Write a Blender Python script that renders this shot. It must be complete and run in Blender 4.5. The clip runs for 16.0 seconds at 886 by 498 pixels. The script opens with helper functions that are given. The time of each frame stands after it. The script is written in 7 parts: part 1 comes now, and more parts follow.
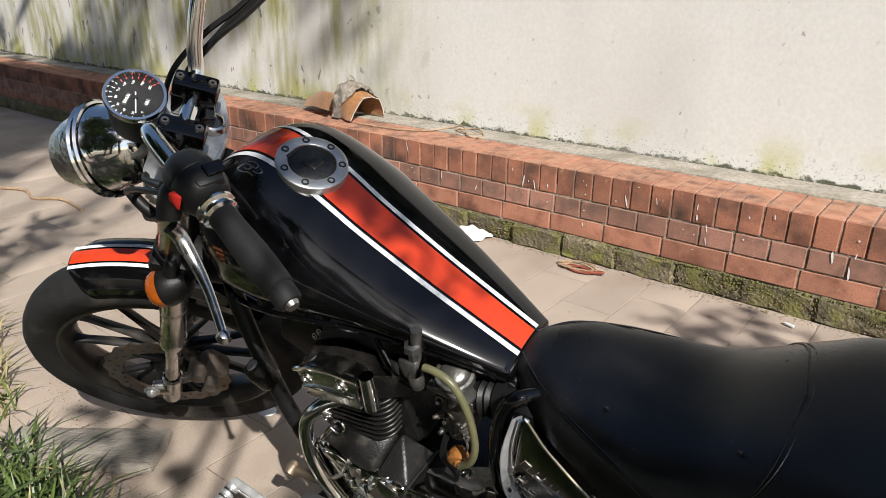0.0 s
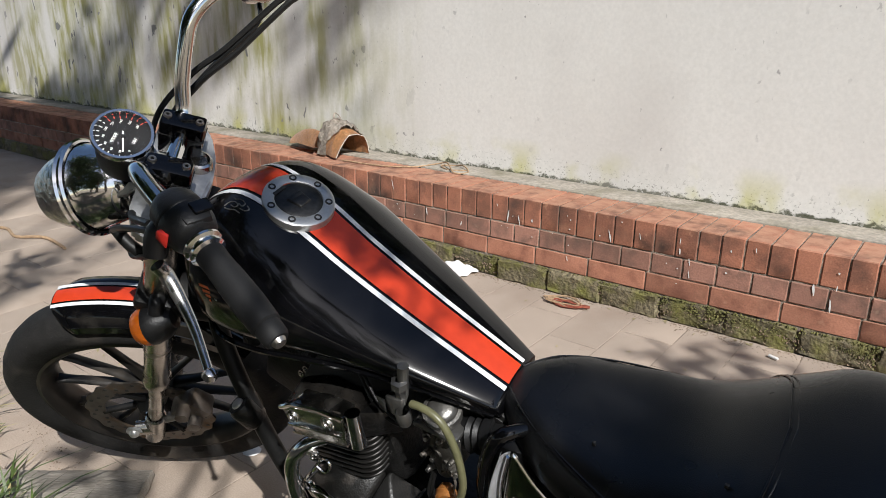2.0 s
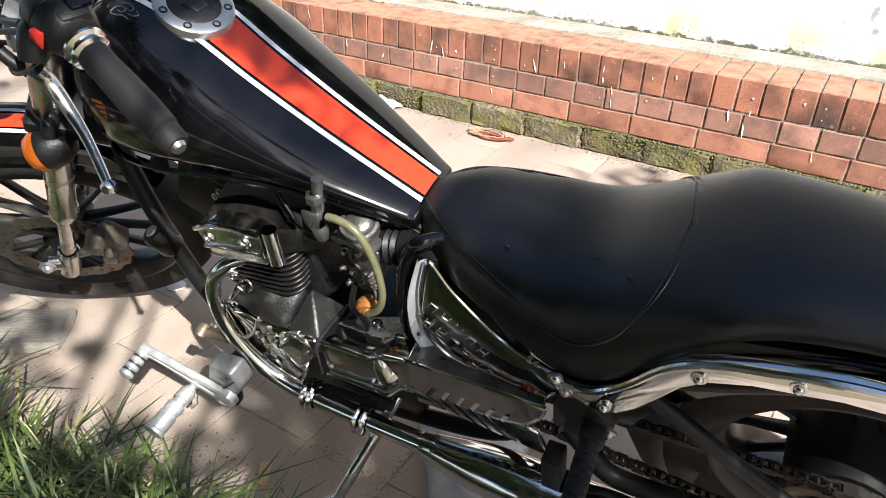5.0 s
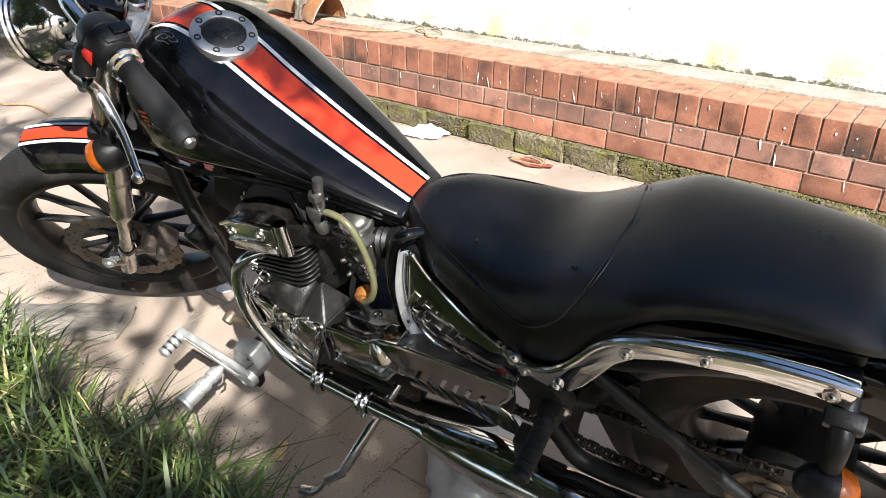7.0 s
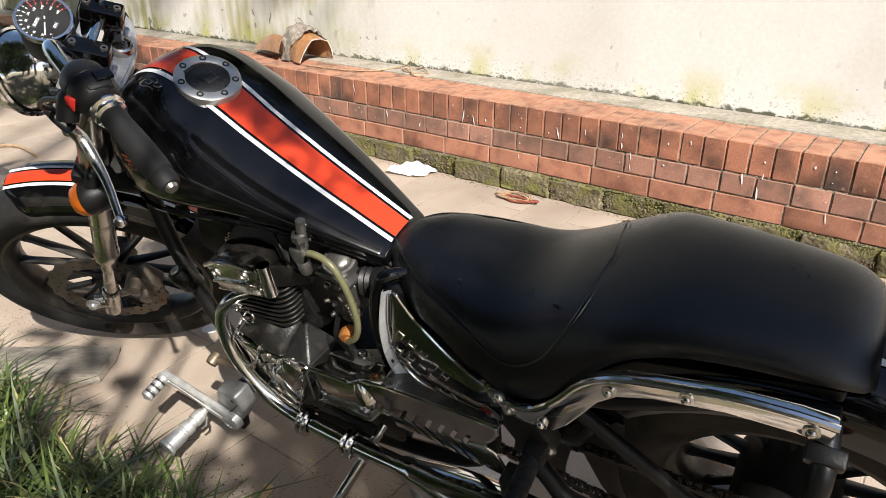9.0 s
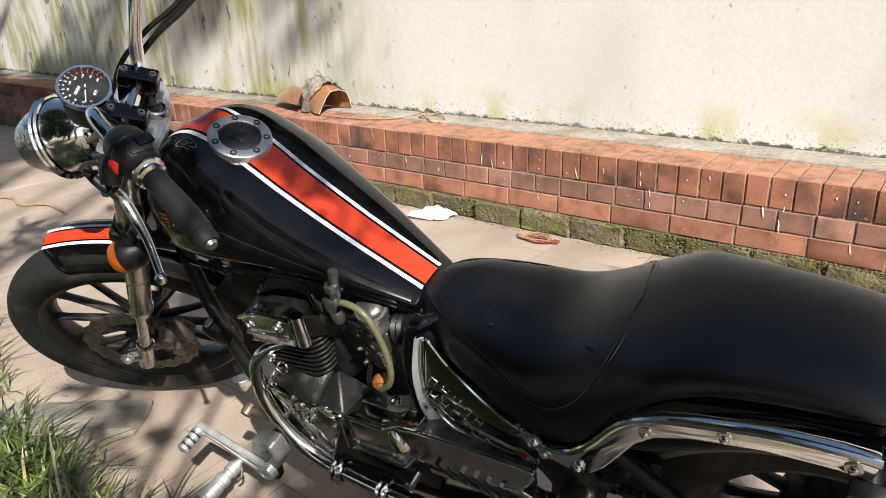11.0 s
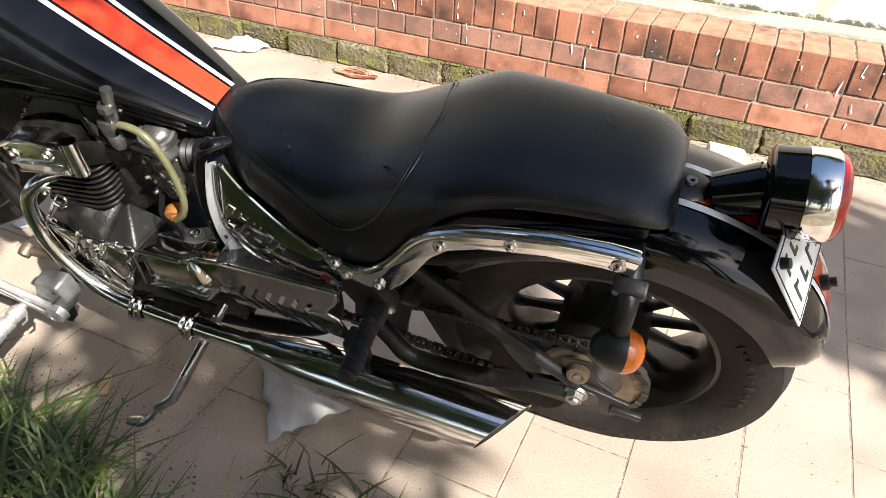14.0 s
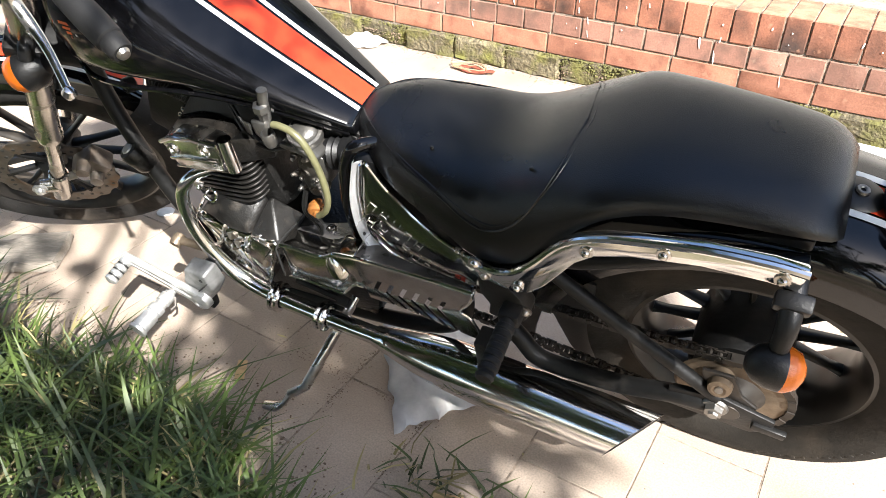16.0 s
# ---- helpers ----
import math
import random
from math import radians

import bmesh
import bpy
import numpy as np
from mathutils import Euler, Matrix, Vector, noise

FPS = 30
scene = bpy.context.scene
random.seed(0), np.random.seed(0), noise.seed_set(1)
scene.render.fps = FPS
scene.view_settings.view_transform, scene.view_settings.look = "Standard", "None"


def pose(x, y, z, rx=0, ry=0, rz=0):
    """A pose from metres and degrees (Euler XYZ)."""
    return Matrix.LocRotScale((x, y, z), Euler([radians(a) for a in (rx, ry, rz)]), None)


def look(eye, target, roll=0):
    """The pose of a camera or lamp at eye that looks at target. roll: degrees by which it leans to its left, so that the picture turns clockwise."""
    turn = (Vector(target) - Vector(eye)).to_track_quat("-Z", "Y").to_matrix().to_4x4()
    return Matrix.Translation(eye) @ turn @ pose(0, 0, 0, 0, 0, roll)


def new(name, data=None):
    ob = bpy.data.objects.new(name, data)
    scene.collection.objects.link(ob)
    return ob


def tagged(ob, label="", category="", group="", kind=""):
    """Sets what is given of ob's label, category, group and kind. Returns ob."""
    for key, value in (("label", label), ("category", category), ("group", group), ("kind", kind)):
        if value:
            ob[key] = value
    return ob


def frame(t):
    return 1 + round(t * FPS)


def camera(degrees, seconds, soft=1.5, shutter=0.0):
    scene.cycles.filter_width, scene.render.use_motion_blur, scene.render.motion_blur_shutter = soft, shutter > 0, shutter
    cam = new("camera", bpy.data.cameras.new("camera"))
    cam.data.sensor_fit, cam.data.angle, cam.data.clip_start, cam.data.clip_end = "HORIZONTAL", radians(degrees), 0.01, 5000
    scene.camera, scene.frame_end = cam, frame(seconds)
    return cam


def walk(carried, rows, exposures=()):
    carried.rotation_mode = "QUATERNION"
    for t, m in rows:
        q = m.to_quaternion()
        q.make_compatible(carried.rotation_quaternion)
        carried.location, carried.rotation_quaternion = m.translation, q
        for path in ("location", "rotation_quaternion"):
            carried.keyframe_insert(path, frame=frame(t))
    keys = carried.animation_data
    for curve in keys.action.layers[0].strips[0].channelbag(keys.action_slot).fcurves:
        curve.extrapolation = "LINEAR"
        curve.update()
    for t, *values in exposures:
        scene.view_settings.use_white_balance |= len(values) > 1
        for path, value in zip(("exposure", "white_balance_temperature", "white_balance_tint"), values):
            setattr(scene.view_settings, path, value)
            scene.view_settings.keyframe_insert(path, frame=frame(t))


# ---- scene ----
cam = camera(63.8, 16.0, soft=0.45)
PATH = [
    (0, (1.442, -2.574, 1.135), (0.288, -1.109, 0.412), 0.4),
    (0.5, (1.442, -2.575, 1.136), (0.29, -1.098, 0.433), 0.3),
    (1, (1.443, -2.576, 1.139), (0.288, -1.068, 0.514), 0.0),
    (1.5, (1.445, -2.579, 1.14), (0.303, -1.051, 0.539), 0.4),
    (2, (1.445, -2.58, 1.138), (0.303, -1.064, 0.509), 0.4),
    (2.5, (1.456, -2.586, 1.133), (0.32, -1.088, 0.45), 0.0),
    (3, (1.46, -2.582, 1.114), (0.421, -1.105, 0.254), 0.4),
    (3.5, (1.464, -2.577, 1.097), (0.513, -1.102, 0.136), 1.2),
    (4, (1.469, -2.573, 1.09), (0.573, -1.096, 0.083), 1.5),
    (4.5, (1.466, -2.572, 1.09), (0.567, -1.095, 0.085), 1.7),
    (5, (1.467, -2.574, 1.088), (0.589, -1.091, 0.072), 1.6),
    (5.2, (1.47, -2.574, 1.087), (0.615, -1.082, 0.064), 1.8),
    (7.3, (1.687, -2.622, 1.106), (0.553, -1.233, 0.22), -1.2),
    (7.5, (1.694, -2.619, 1.107), (0.544, -1.217, 0.263), -2.2),
    (8, (1.693, -2.614, 1.104), (0.558, -1.193, 0.273), -2.6),
    (8.5, (1.689, -2.616, 1.105), (0.622, -1.172, 0.221), -1.0),
    (8.7, (1.675, -2.612, 1.109), (0.6, -1.16, 0.252), -0.4),
    (10.8, (1.671, -2.642, 1.119), (0.542, -1.195, 0.325), -2.6),
    (11, (1.67, -2.637, 1.129), (0.525, -1.173, 0.391), -2.8),
    (11.5, (1.686, -2.65, 1.137), (0.506, -1.141, 0.562), -3.5),
    (12, (1.697, -2.654, 1.136), (0.529, -1.116, 0.613), -3.9),
    (12.5, (1.707, -2.647, 1.108), (0.71, -1.136, 0.258), -1.8),
    (13, (1.711, -2.629, 1.082), (0.966, -1.162, -0.056), 2.0),
    (13.5, (1.713, -2.612, 1.079), (1.126, -1.081, -0.066), 5.0),
    (14, (1.702, -2.609, 1.083), (1.067, -1.075, -0.031), 3.6),
    (14.5, (1.682, -2.615, 1.087), (0.952, -1.106, -0.003), 1.8),
    (15, (1.664, -2.62, 1.084), (0.868, -1.165, -0.033), 0.9),
    (15.5, (1.651, -2.624, 1.084), (0.832, -1.186, -0.039), 1.1),
    (16, (1.641, -2.63, 1.091), (0.774, -1.233, -0.048), 0.1),
]
EXPOSURE = [(0.0, 0.6, 6300), (2.0, 0.4, 6100), (2.6, 0.2, 6400), (3.6, 0.75, 6250), (5.2, 1.42, 6100), (7.3, 1.38, 6200), (8.0, 1.02, 6300), (8.7, 0.93, 6500), (10.8, 0.86, 6450), (12.0, 0.35, 6150), (12.6, 0.2, 6350), (13.2, 1.32, 6450), (14.0, 1.55, 6450), (16.0, 2.0, 6250)]
walk(cam, [(t, look(eye, target, roll)) for t, eye, target, roll in PATH], EXPOSURE)

# ---- world and sun ----
SUN_WAY = Vector((-0.65, 0.405, -0.645)).normalized()
world = bpy.data.worlds.new("sky")
scene.world = world
world.use_nodes = True
wn = world.node_tree.nodes
sky = wn.new("ShaderNodeTexSky")
sky.sky_type, sky.sun_disc = "NISHITA", False
sky.sun_elevation = math.asin(-SUN_WAY.z)
sky.sun_rotation = math.atan2(-SUN_WAY.x, -SUN_WAY.y)
world.node_tree.links.new(sky.outputs[0], wn["Background"].inputs[0])
wn["Background"].inputs[1].default_value = 0.078
sun = new("sun", bpy.data.lights.new("sun", "SUN"))
sun.data.energy, sun.data.angle, sun.data.color = 5.0, radians(0.53), (1.0, 0.95, 0.87)
sun.matrix_basis = look((0, 0, 0), SUN_WAY)


# ---- materials ----
def link(nt, a, b):
    nt.links.new(a, b)


def mat(name, col, rough=0.5, metal=0.0, var=0.2, fine=60.0, coarse=6.0, bump=0.0, bump_scale=None, coat=0.0,
        dirt=None, dirt_amount=0.0, dirt_scale=9.0, rough_var=0.12, rand=0.0, spec=0.5, trans=0.0, sheen=0.0, stretch=(1, 1, 1), laid=False, bloom=None, bloom_amount=1.0):
    """A surface with grain, blotches, dirt and fine relief. laid: the stains run on from piece to piece."""
    m = bpy.data.materials.new(name)
    m.use_nodes = True
    nt = m.node_tree
    n = nt.nodes
    bsdf = n["Principled BSDF"]
    tc = n.new("ShaderNodeTexCoord")
    mp = n.new("ShaderNodeMapping")
    mp.inputs["Scale"].default_value = stretch
    link(nt, n.new("ShaderNodeNewGeometry").outputs["Position"] if laid else tc.outputs["Object"], mp.inputs[0])

    def noise_tex(scale, detail=4.0):
        t = n.new("ShaderNodeTexNoise")
        t.inputs["Scale"].default_value, t.inputs["Detail"].default_value = scale, detail
        link(nt, mp.outputs[0], t.inputs["Vector"])
        return t.outputs["Fac"]

    def mapped(src, a, b, lo, hi):
        r = n.new("ShaderNodeMapRange")
        for k, v in zip(("From Min", "From Max", "To Min", "To Max"), (a, b, lo, hi)):
            r.inputs[k].default_value = v
        link(nt, src, r.inputs["Value"])
        return r.outputs["Result"]

    def mixed(fac, a, b, blend="MIX"):
        x = n.new("ShaderNodeMix")
        x.data_type, x.blend_type = "RGBA", blend
        for src, at in ((fac, 0), (a, 6), (b, 7)):
            if isinstance(src, (int, float)):
                x.inputs[at].default_value = src
            elif isinstance(src, tuple):
                x.inputs[at].default_value = (*src, 1)
            else:
                link(nt, src, x.inputs[at])
        return x.outputs[2]

    fine_n, coarse_n = noise_tex(fine, 5), noise_tex(coarse, 4)
    lo, hi = tuple(c * (1 - var) for c in col), tuple(min(1, c * (1 + var)) for c in col)
    c = mixed(mapped(fine_n, 0.3, 0.7, 0, 1), lo, hi)
    c = mixed(mapped(coarse_n, 0.35, 0.65, 0, 1), c, mixed(1.0, c, (1 - var * 0.8,) * 3, "MULTIPLY"))
    rough_out = mapped(coarse_n, 0.3, 0.7, max(0.0, rough - rough_var * rough), min(1.0, rough + rough_var * (0.4 + rough)))
    if rand:
        info = n.new("ShaderNodeObjectInfo")
        ramp = mapped(info.outputs["Random"], 0, 1, 1 - rand, 1 + rand)
        comb = n.new("ShaderNodeCombineColor")
        for k in range(3):
            link(nt, ramp, comb.inputs[k])
        c = mixed(1.0, c, comb.outputs[0], "MULTIPLY")
    if dirt:
        d = mapped(noise_tex(dirt_scale, 8), 0.62 - 0.35 * dirt_amount, 0.80 - 0.2 * dirt_amount, 0, min(1, 0.4 + dirt_amount))
        c = mixed(d, c, dirt)
        add = n.new("ShaderNodeMath")
        add.operation, add.use_clamp = "MULTIPLY_ADD", True
        link(nt, d, add.inputs[0])
        add.inputs[1].default_value = 0.45
        link(nt, rough_out, add.inputs[2])
        rough_out = add.outputs[0]
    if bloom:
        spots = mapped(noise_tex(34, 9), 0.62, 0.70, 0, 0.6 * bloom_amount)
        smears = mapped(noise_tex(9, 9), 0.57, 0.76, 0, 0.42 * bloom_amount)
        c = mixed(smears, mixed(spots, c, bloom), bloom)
        # faces that point up take more of the bloom colour
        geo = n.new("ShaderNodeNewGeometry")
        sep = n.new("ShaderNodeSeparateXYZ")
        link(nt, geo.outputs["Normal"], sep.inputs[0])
        up_share = n.new("ShaderNodeMath")
        up_share.operation = "MULTIPLY"
        link(nt, mapped(sep.outputs[2], 0.35, 0.95, 0, 1), up_share.inputs[0])
        link(nt, mapped(noise_tex(22, 6), 0.35, 0.60, 0.15, 0.85 * bloom_amount), up_share.inputs[1])
        c = mixed(up_share.outputs[0], c, bloom)
    link(nt, c, bsdf.inputs["Base Color"])
    link(nt, rough_out, bsdf.inputs["Roughness"])
    bsdf.inputs["Metallic"].default_value = metal
    bsdf.inputs["Specular IOR Level"].default_value = spec
    bsdf.inputs["Coat Weight"].default_value = coat
    bsdf.inputs["Coat Roughness"].default_value = 0.04
    bsdf.inputs["Transmission Weight"].default_value = trans
    bsdf.inputs["Sheen Weight"].default_value = sheen
    if bump:
        b = n.new("ShaderNodeBump")
        b.inputs["Strength"].default_value, b.inputs["Distance"].default_value = bump, 0.01
        link(nt, noise_tex(bump_scale or fine, 6), b.inputs["Height"])
        link(nt, b.outputs[0], bsdf.inputs["Normal"])
    return m


DUST = (0.30, 0.25, 0.19)
CHROME = mat("chrome", (0.78, 0.78, 0.77), 0.03, 1.0, var=0.04, rough_var=0.4, dirt=(0.33, 0.28, 0.2), dirt_amount=0.03, dirt_scale=14)
CHROME_OLD = mat("worn chrome", (0.62, 0.60, 0.57), 0.14, 1.0, var=0.12, dirt=(0.22, 0.17, 0.11), dirt_amount=0.4, dirt_scale=16, bump=0.04, bump_scale=90)
ENGRAVED = mat("engraved chrome", (0.78, 0.77, 0.76), 0.13, 1.0, var=0.2, fine=120, bump=0.4, bump_scale=110)
SMOKED = mat("smoked chrome", (0.47, 0.45, 0.42), 0.10, 1.0, var=0.08, dirt=DUST, dirt_amount=0.16, dirt_scale=12)
BLACK_PAINT = mat("black gloss paint", (0.0025, 0.0025, 0.003), 0.045, var=0.2, spec=0.45, dirt=(0.05, 0.045, 0.038), dirt_amount=0.03, dirt_scale=11)
RED_PAINT = mat("red gloss paint", (0.46, 0.042, 0.014), 0.12, var=0.07)
WHITE_PAINT = mat("white stripe paint", (0.62, 0.63, 0.64), 0.15, var=0.05)
BLACK_METAL = mat("black frame metal", (0.007, 0.007, 0.007), 0.46, 0.0, spec=0.26, dirt=(0.06, 0.05, 0.04), dirt_amount=0.08, bump=0.1, bump_scale=120)
BLACK_PLASTIC = mat("black plastic", (0.008, 0.008, 0.0085), 0.38, spec=0.35, var=0.15, bump=0.08, bump_scale=300)
ENGINE_BLACK = mat("dusty black engine metal", (0.008, 0.0078, 0.0075), 0.30, 0.2, spec=0.5, dirt=(0.09, 0.075, 0.058), dirt_amount=0.12, dirt_scale=14, bump=0.2, bump_scale=160)
LEATHER = mat("black leatherette", (0.0030, 0.0030, 0.0034), 0.29, var=0.2, bump=0.12, bump_scale=700, fine=400, dirt=(0.016, 0.0155, 0.015), dirt_amount=0.14, dirt_scale=7, rough_var=0.2, spec=0.50)
RUBBER = mat("tyre rubber", (0.013, 0.0122, 0.0115), 0.75, spec=0.3, var=0.25, bump=0.2, bump_scale=180, dirt=(0.12, 0.10, 0.08), dirt_amount=0.26, dirt_scale=7)
RUBBER_DUSTY = mat("dusty tyre rubber", (0.017, 0.015, 0.0125), 0.8, spec=0.2, var=0.25, bump=0.15, bump_scale=180, dirt=(0.075, 0.060, 0.045), dirt_amount=0.24, dirt_scale=6)
RIM_BLACK = mat("dusty black rim paint", (0.010, 0.009, 0.008), 0.3, spec=0.4, var=0.2, dirt=(0.07, 0.055, 0.04), dirt_amount=0.35, dirt_scale=9)
GRIP_RUBBER = mat("grip foam", (0.010, 0.010, 0.0105), 0.62, spec=0.25, bump=0.08, bump_scale=900, fine=500)
ALU = mat("cast aluminium", (0.58, 0.58, 0.57), 0.36, 0.7, dirt=(0.25, 0.21, 0.16), dirt_amount=0.22, bump=0.1, bump_scale=260)
LEVER = mat("polished lever alloy", (0.62, 0.61, 0.60), 0.16, 1.0, var=0.12, dirt=(0.2, 0.18, 0.15), dirt_amount=0.15, dirt_scale=30)
CASTING = mat("satin silver casting", (0.66, 0.66, 0.64), 0.38, 0.55, var=0.08, bump=0.05, bump_scale=260)
# pale satin stands in for the bright sky reflected in polished chrome
FLANGE = mat("satin chrome", (0.80, 0.81, 0.83), 0.30, 0.65, var=0.05, rough_var=0.3)
BRUSHED = mat("brushed fork metal", (0.56, 0.54, 0.51), 0.18, 1.0, var=0.1, bump=0.05, bump_scale=200, stretch=(1, 1, 6), dirt=(0.2, 0.16, 0.12), dirt_amount=0.1)
STEEL = mat("grey steel", (0.27, 0.26, 0.245), 0.35, 0.9, dirt=(0.14, 0.10, 0.07), dirt_amount=0.4, bump=0.1, bump_scale=200)
DISC = mat("brake disc steel", (0.14, 0.125, 0.11), 0.38, 0.9, dirt=(0.2, 0.12, 0.06), dirt_amount=0.4, dirt_scale=22)
CHAIN = mat("oily chain steel", (0.06, 0.055, 0.05), 0.4, 0.8, dirt=(0.05, 0.035, 0.025), dirt_amount=0.4)
RUST = mat("rusty steel", (0.20, 0.155, 0.11), 0.48, 0.7, dirt=(0.14, 0.085, 0.05), dirt_amount=0.35, bump=0.1, bump_scale=200)
CAP_SATIN = mat("satin cap ring", (0.50, 0.50, 0.49), 0.34, 0.85, var=0.06, fine=300, bump=0.03, bump_scale=400)
CARB = mat("grimy carburettor metal", (0.19, 0.185, 0.175), 0.26, 0.8, dirt=(0.06, 0.05, 0.035), dirt_amount=0.35, bump=0.15, bump_scale=200)
CAP_DARK = mat("dark cap centre", (0.05, 0.049, 0.048), 0.30, 0.7, var=0.3, fine=160)
AMBER = mat("amber lens", (0.50, 0.115, 0.009), 0.15, var=0.2, fine=40, spec=0.5, trans=0.15, bump=0.25, bump_scale=60)
RED_LENS = mat("red lens", (0.62, 0.03, 0.02), 0.1, var=0.1, spec=0.6, trans=0.3)
RED_PLASTIC = mat("red plastic", (0.55, 0.03, 0.02), 0.35)
BADGE_ORANGE = mat("orange badge print", (0.75, 0.15, 0.03), 0.3)
DIAL_BLACK = mat("dial black", (0.004, 0.004, 0.005), 0.5, spec=0.2)
PRINT_WHITE = mat("white print", (0.75, 0.75, 0.72), 0.5, var=0.03)
PRINT_RED = mat("red print", (0.6, 0.05, 0.03), 0.5, var=0.03)
PRINT_BLACK = mat("black print", (0.015, 0.015, 0.015), 0.5, var=0.03)
HOSE = mat("olive fuel hose", (0.15, 0.145, 0.075), 0.32, var=0.15, trans=0.15)
DECK = mat("dusty black deck paint", (0.024, 0.024, 0.027), 0.24, var=0.3, fine=40, spec=0.6, dirt=(0.17, 0.16, 0.15), dirt_amount=0.42, dirt_scale=16, bump=0.06, bump_scale=160)
CASE = mat("black engine case paint", (0.010, 0.0095, 0.009), 0.34, var=0.3, fine=60, spec=0.5, dirt=(0.075, 0.062, 0.05), dirt_amount=0.22, dirt_scale=22, bump=0.15, bump_scale=260)
FIN = mat("black fin metal", (0.018, 0.017, 0.016), 0.34, 0.5, dirt=(0.16, 0.13, 0.10), dirt_amount=0.16, dirt_scale=14)
GRIMY = mat("grimy bare metal", (0.048, 0.044, 0.040), 0.24, 0.75, var=0.25, dirt=(0.13, 0.105, 0.08), dirt_amount=0.32, dirt_scale=18, bump=0.12, bump_scale=220)
FILTER = mat("amber fuel filter", (0.42, 0.17, 0.045), 0.22, trans=0.35)
PLATE = mat("white number plate", (0.72, 0.72, 0.70), 0.4, var=0.05, dirt=(0.4, 0.36, 0.3), dirt_amount=0.15)
BORE_BLACK = mat("dull bore black", (0.012, 0.011, 0.010), 0.85, var=0.4)
BRACKET = mat("grey cast alloy", (0.30, 0.30, 0.295), 0.42, 0.6, dirt=(0.17, 0.15, 0.12), dirt_amount=0.25, bump=0.1, bump_scale=260)
CABLE = mat("black cable", (0.007, 0.007, 0.007), 0.42, spec=0.4)


def glass_mat(name, col=(1, 1, 1), rough=0.02, ior=1.3):
    m = bpy.data.materials.new(name)
    m.use_nodes = True
    b = m.node_tree.nodes["Principled BSDF"]
    b.inputs["Base Color"].default_value = (*col, 1)
    b.inputs["Roughness"].default_value, b.inputs["Transmission Weight"].default_value = rough, 1.0
    b.inputs["IOR"].default_value = ior
    return m


GLASS = glass_mat("clear glass")
DIAL_GLASS = glass_mat("coated dial glass", rough=0.0, ior=1.12)
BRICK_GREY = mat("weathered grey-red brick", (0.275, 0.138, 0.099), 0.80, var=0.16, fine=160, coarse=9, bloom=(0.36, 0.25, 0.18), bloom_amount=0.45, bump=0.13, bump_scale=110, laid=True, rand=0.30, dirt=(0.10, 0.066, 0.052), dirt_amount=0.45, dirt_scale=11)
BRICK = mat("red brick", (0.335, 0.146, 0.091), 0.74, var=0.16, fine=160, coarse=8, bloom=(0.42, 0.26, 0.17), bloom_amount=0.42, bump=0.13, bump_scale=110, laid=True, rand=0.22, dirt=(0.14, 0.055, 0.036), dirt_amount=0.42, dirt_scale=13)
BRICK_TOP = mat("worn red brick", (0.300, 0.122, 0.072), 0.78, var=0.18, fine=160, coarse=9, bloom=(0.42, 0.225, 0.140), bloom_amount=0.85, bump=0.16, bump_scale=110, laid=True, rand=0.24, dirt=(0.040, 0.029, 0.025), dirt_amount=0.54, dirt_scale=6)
MORTAR = mat("sandy mortar", (0.30, 0.25, 0.20), 0.95, var=0.45, fine=45, bump=0.6, bump_scale=90, dirt=(0.06, 0.048, 0.038), dirt_amount=0.5, dirt_scale=22)
CEMENT = mat("cement screed", (0.33, 0.295, 0.245), 0.9, var=0.25, bump=0.5, bump_scale=70, dirt=(0.13, 0.12, 0.07), dirt_amount=0.4, dirt_scale=5)
TILE = mat("paving block", (0.365, 0.296, 0.238), 0.9, var=0.17, fine=260, coarse=3, bump=0.12, bump_scale=220, rand=0.035, dirt=(0.26, 0.20, 0.155), dirt_amount=0.32, dirt_scale=3.5, laid=True)
SAND = mat("sandy joint soil", (0.30, 0.240, 0.188), 0.95, var=0.45, bump=0.6, bump_scale=60)
SOIL_DRY = mat("dry brown soil", (0.20, 0.145, 0.10), 0.95, var=0.4, fine=200)
SOIL = mat("dry soil and turf", (0.25, 0.19, 0.135), 0.95, var=0.3, bump=0.8, bump_scale=30, dirt=(0.06, 0.085, 0.022), dirt_amount=0.42, dirt_scale=0.8)
GRASS = mat("grass", (0.080, 0.118, 0.026), 0.46, var=0.7, fine=9, coarse=2.2)
GRASS_DRY = mat("dry grass", (0.34, 0.29, 0.13), 0.7, var=0.4, fine=5, coarse=2.2)
MOSS = mat("mossy stone", (0.15, 0.125, 0.075), 0.95, var=0.55, fine=90, coarse=12, bump=1.0, bump_scale=80, rand=0.25, dirt=(0.155, 0.15, 0.035), dirt_amount=0.50, dirt_scale=13, laid=True)
WOOD = mat("grey weathered wood", (0.36, 0.32, 0.27), 0.85, var=0.25, bump=0.5, bump_scale=50, stretch=(1, 9, 9))
CLOTH_TAN = mat("tan cloth", (0.52, 0.26, 0.10), 0.9, var=0.2, bump=0.4, bump_scale=240, sheen=0.3)
CLOTH_GREY = mat("stained grey cloth", (0.50, 0.44, 0.37), 0.95, var=0.3, bump=0.5, bump_scale=200, dirt=(0.17, 0.14, 0.115), dirt_amount=0.34, dirt_scale=26)
ROPE = mat("twine", (0.40, 0.27, 0.16), 0.9, var=0.3, bump=0.4, bump_scale=400)
ROPE_RED = mat("red twine", (0.27, 0.07, 0.04), 0.9, var=0.3, bump=0.4, bump_scale=400)
PAPER = mat("white scrap", (0.62, 0.61, 0.59), 0.8, var=0.08)
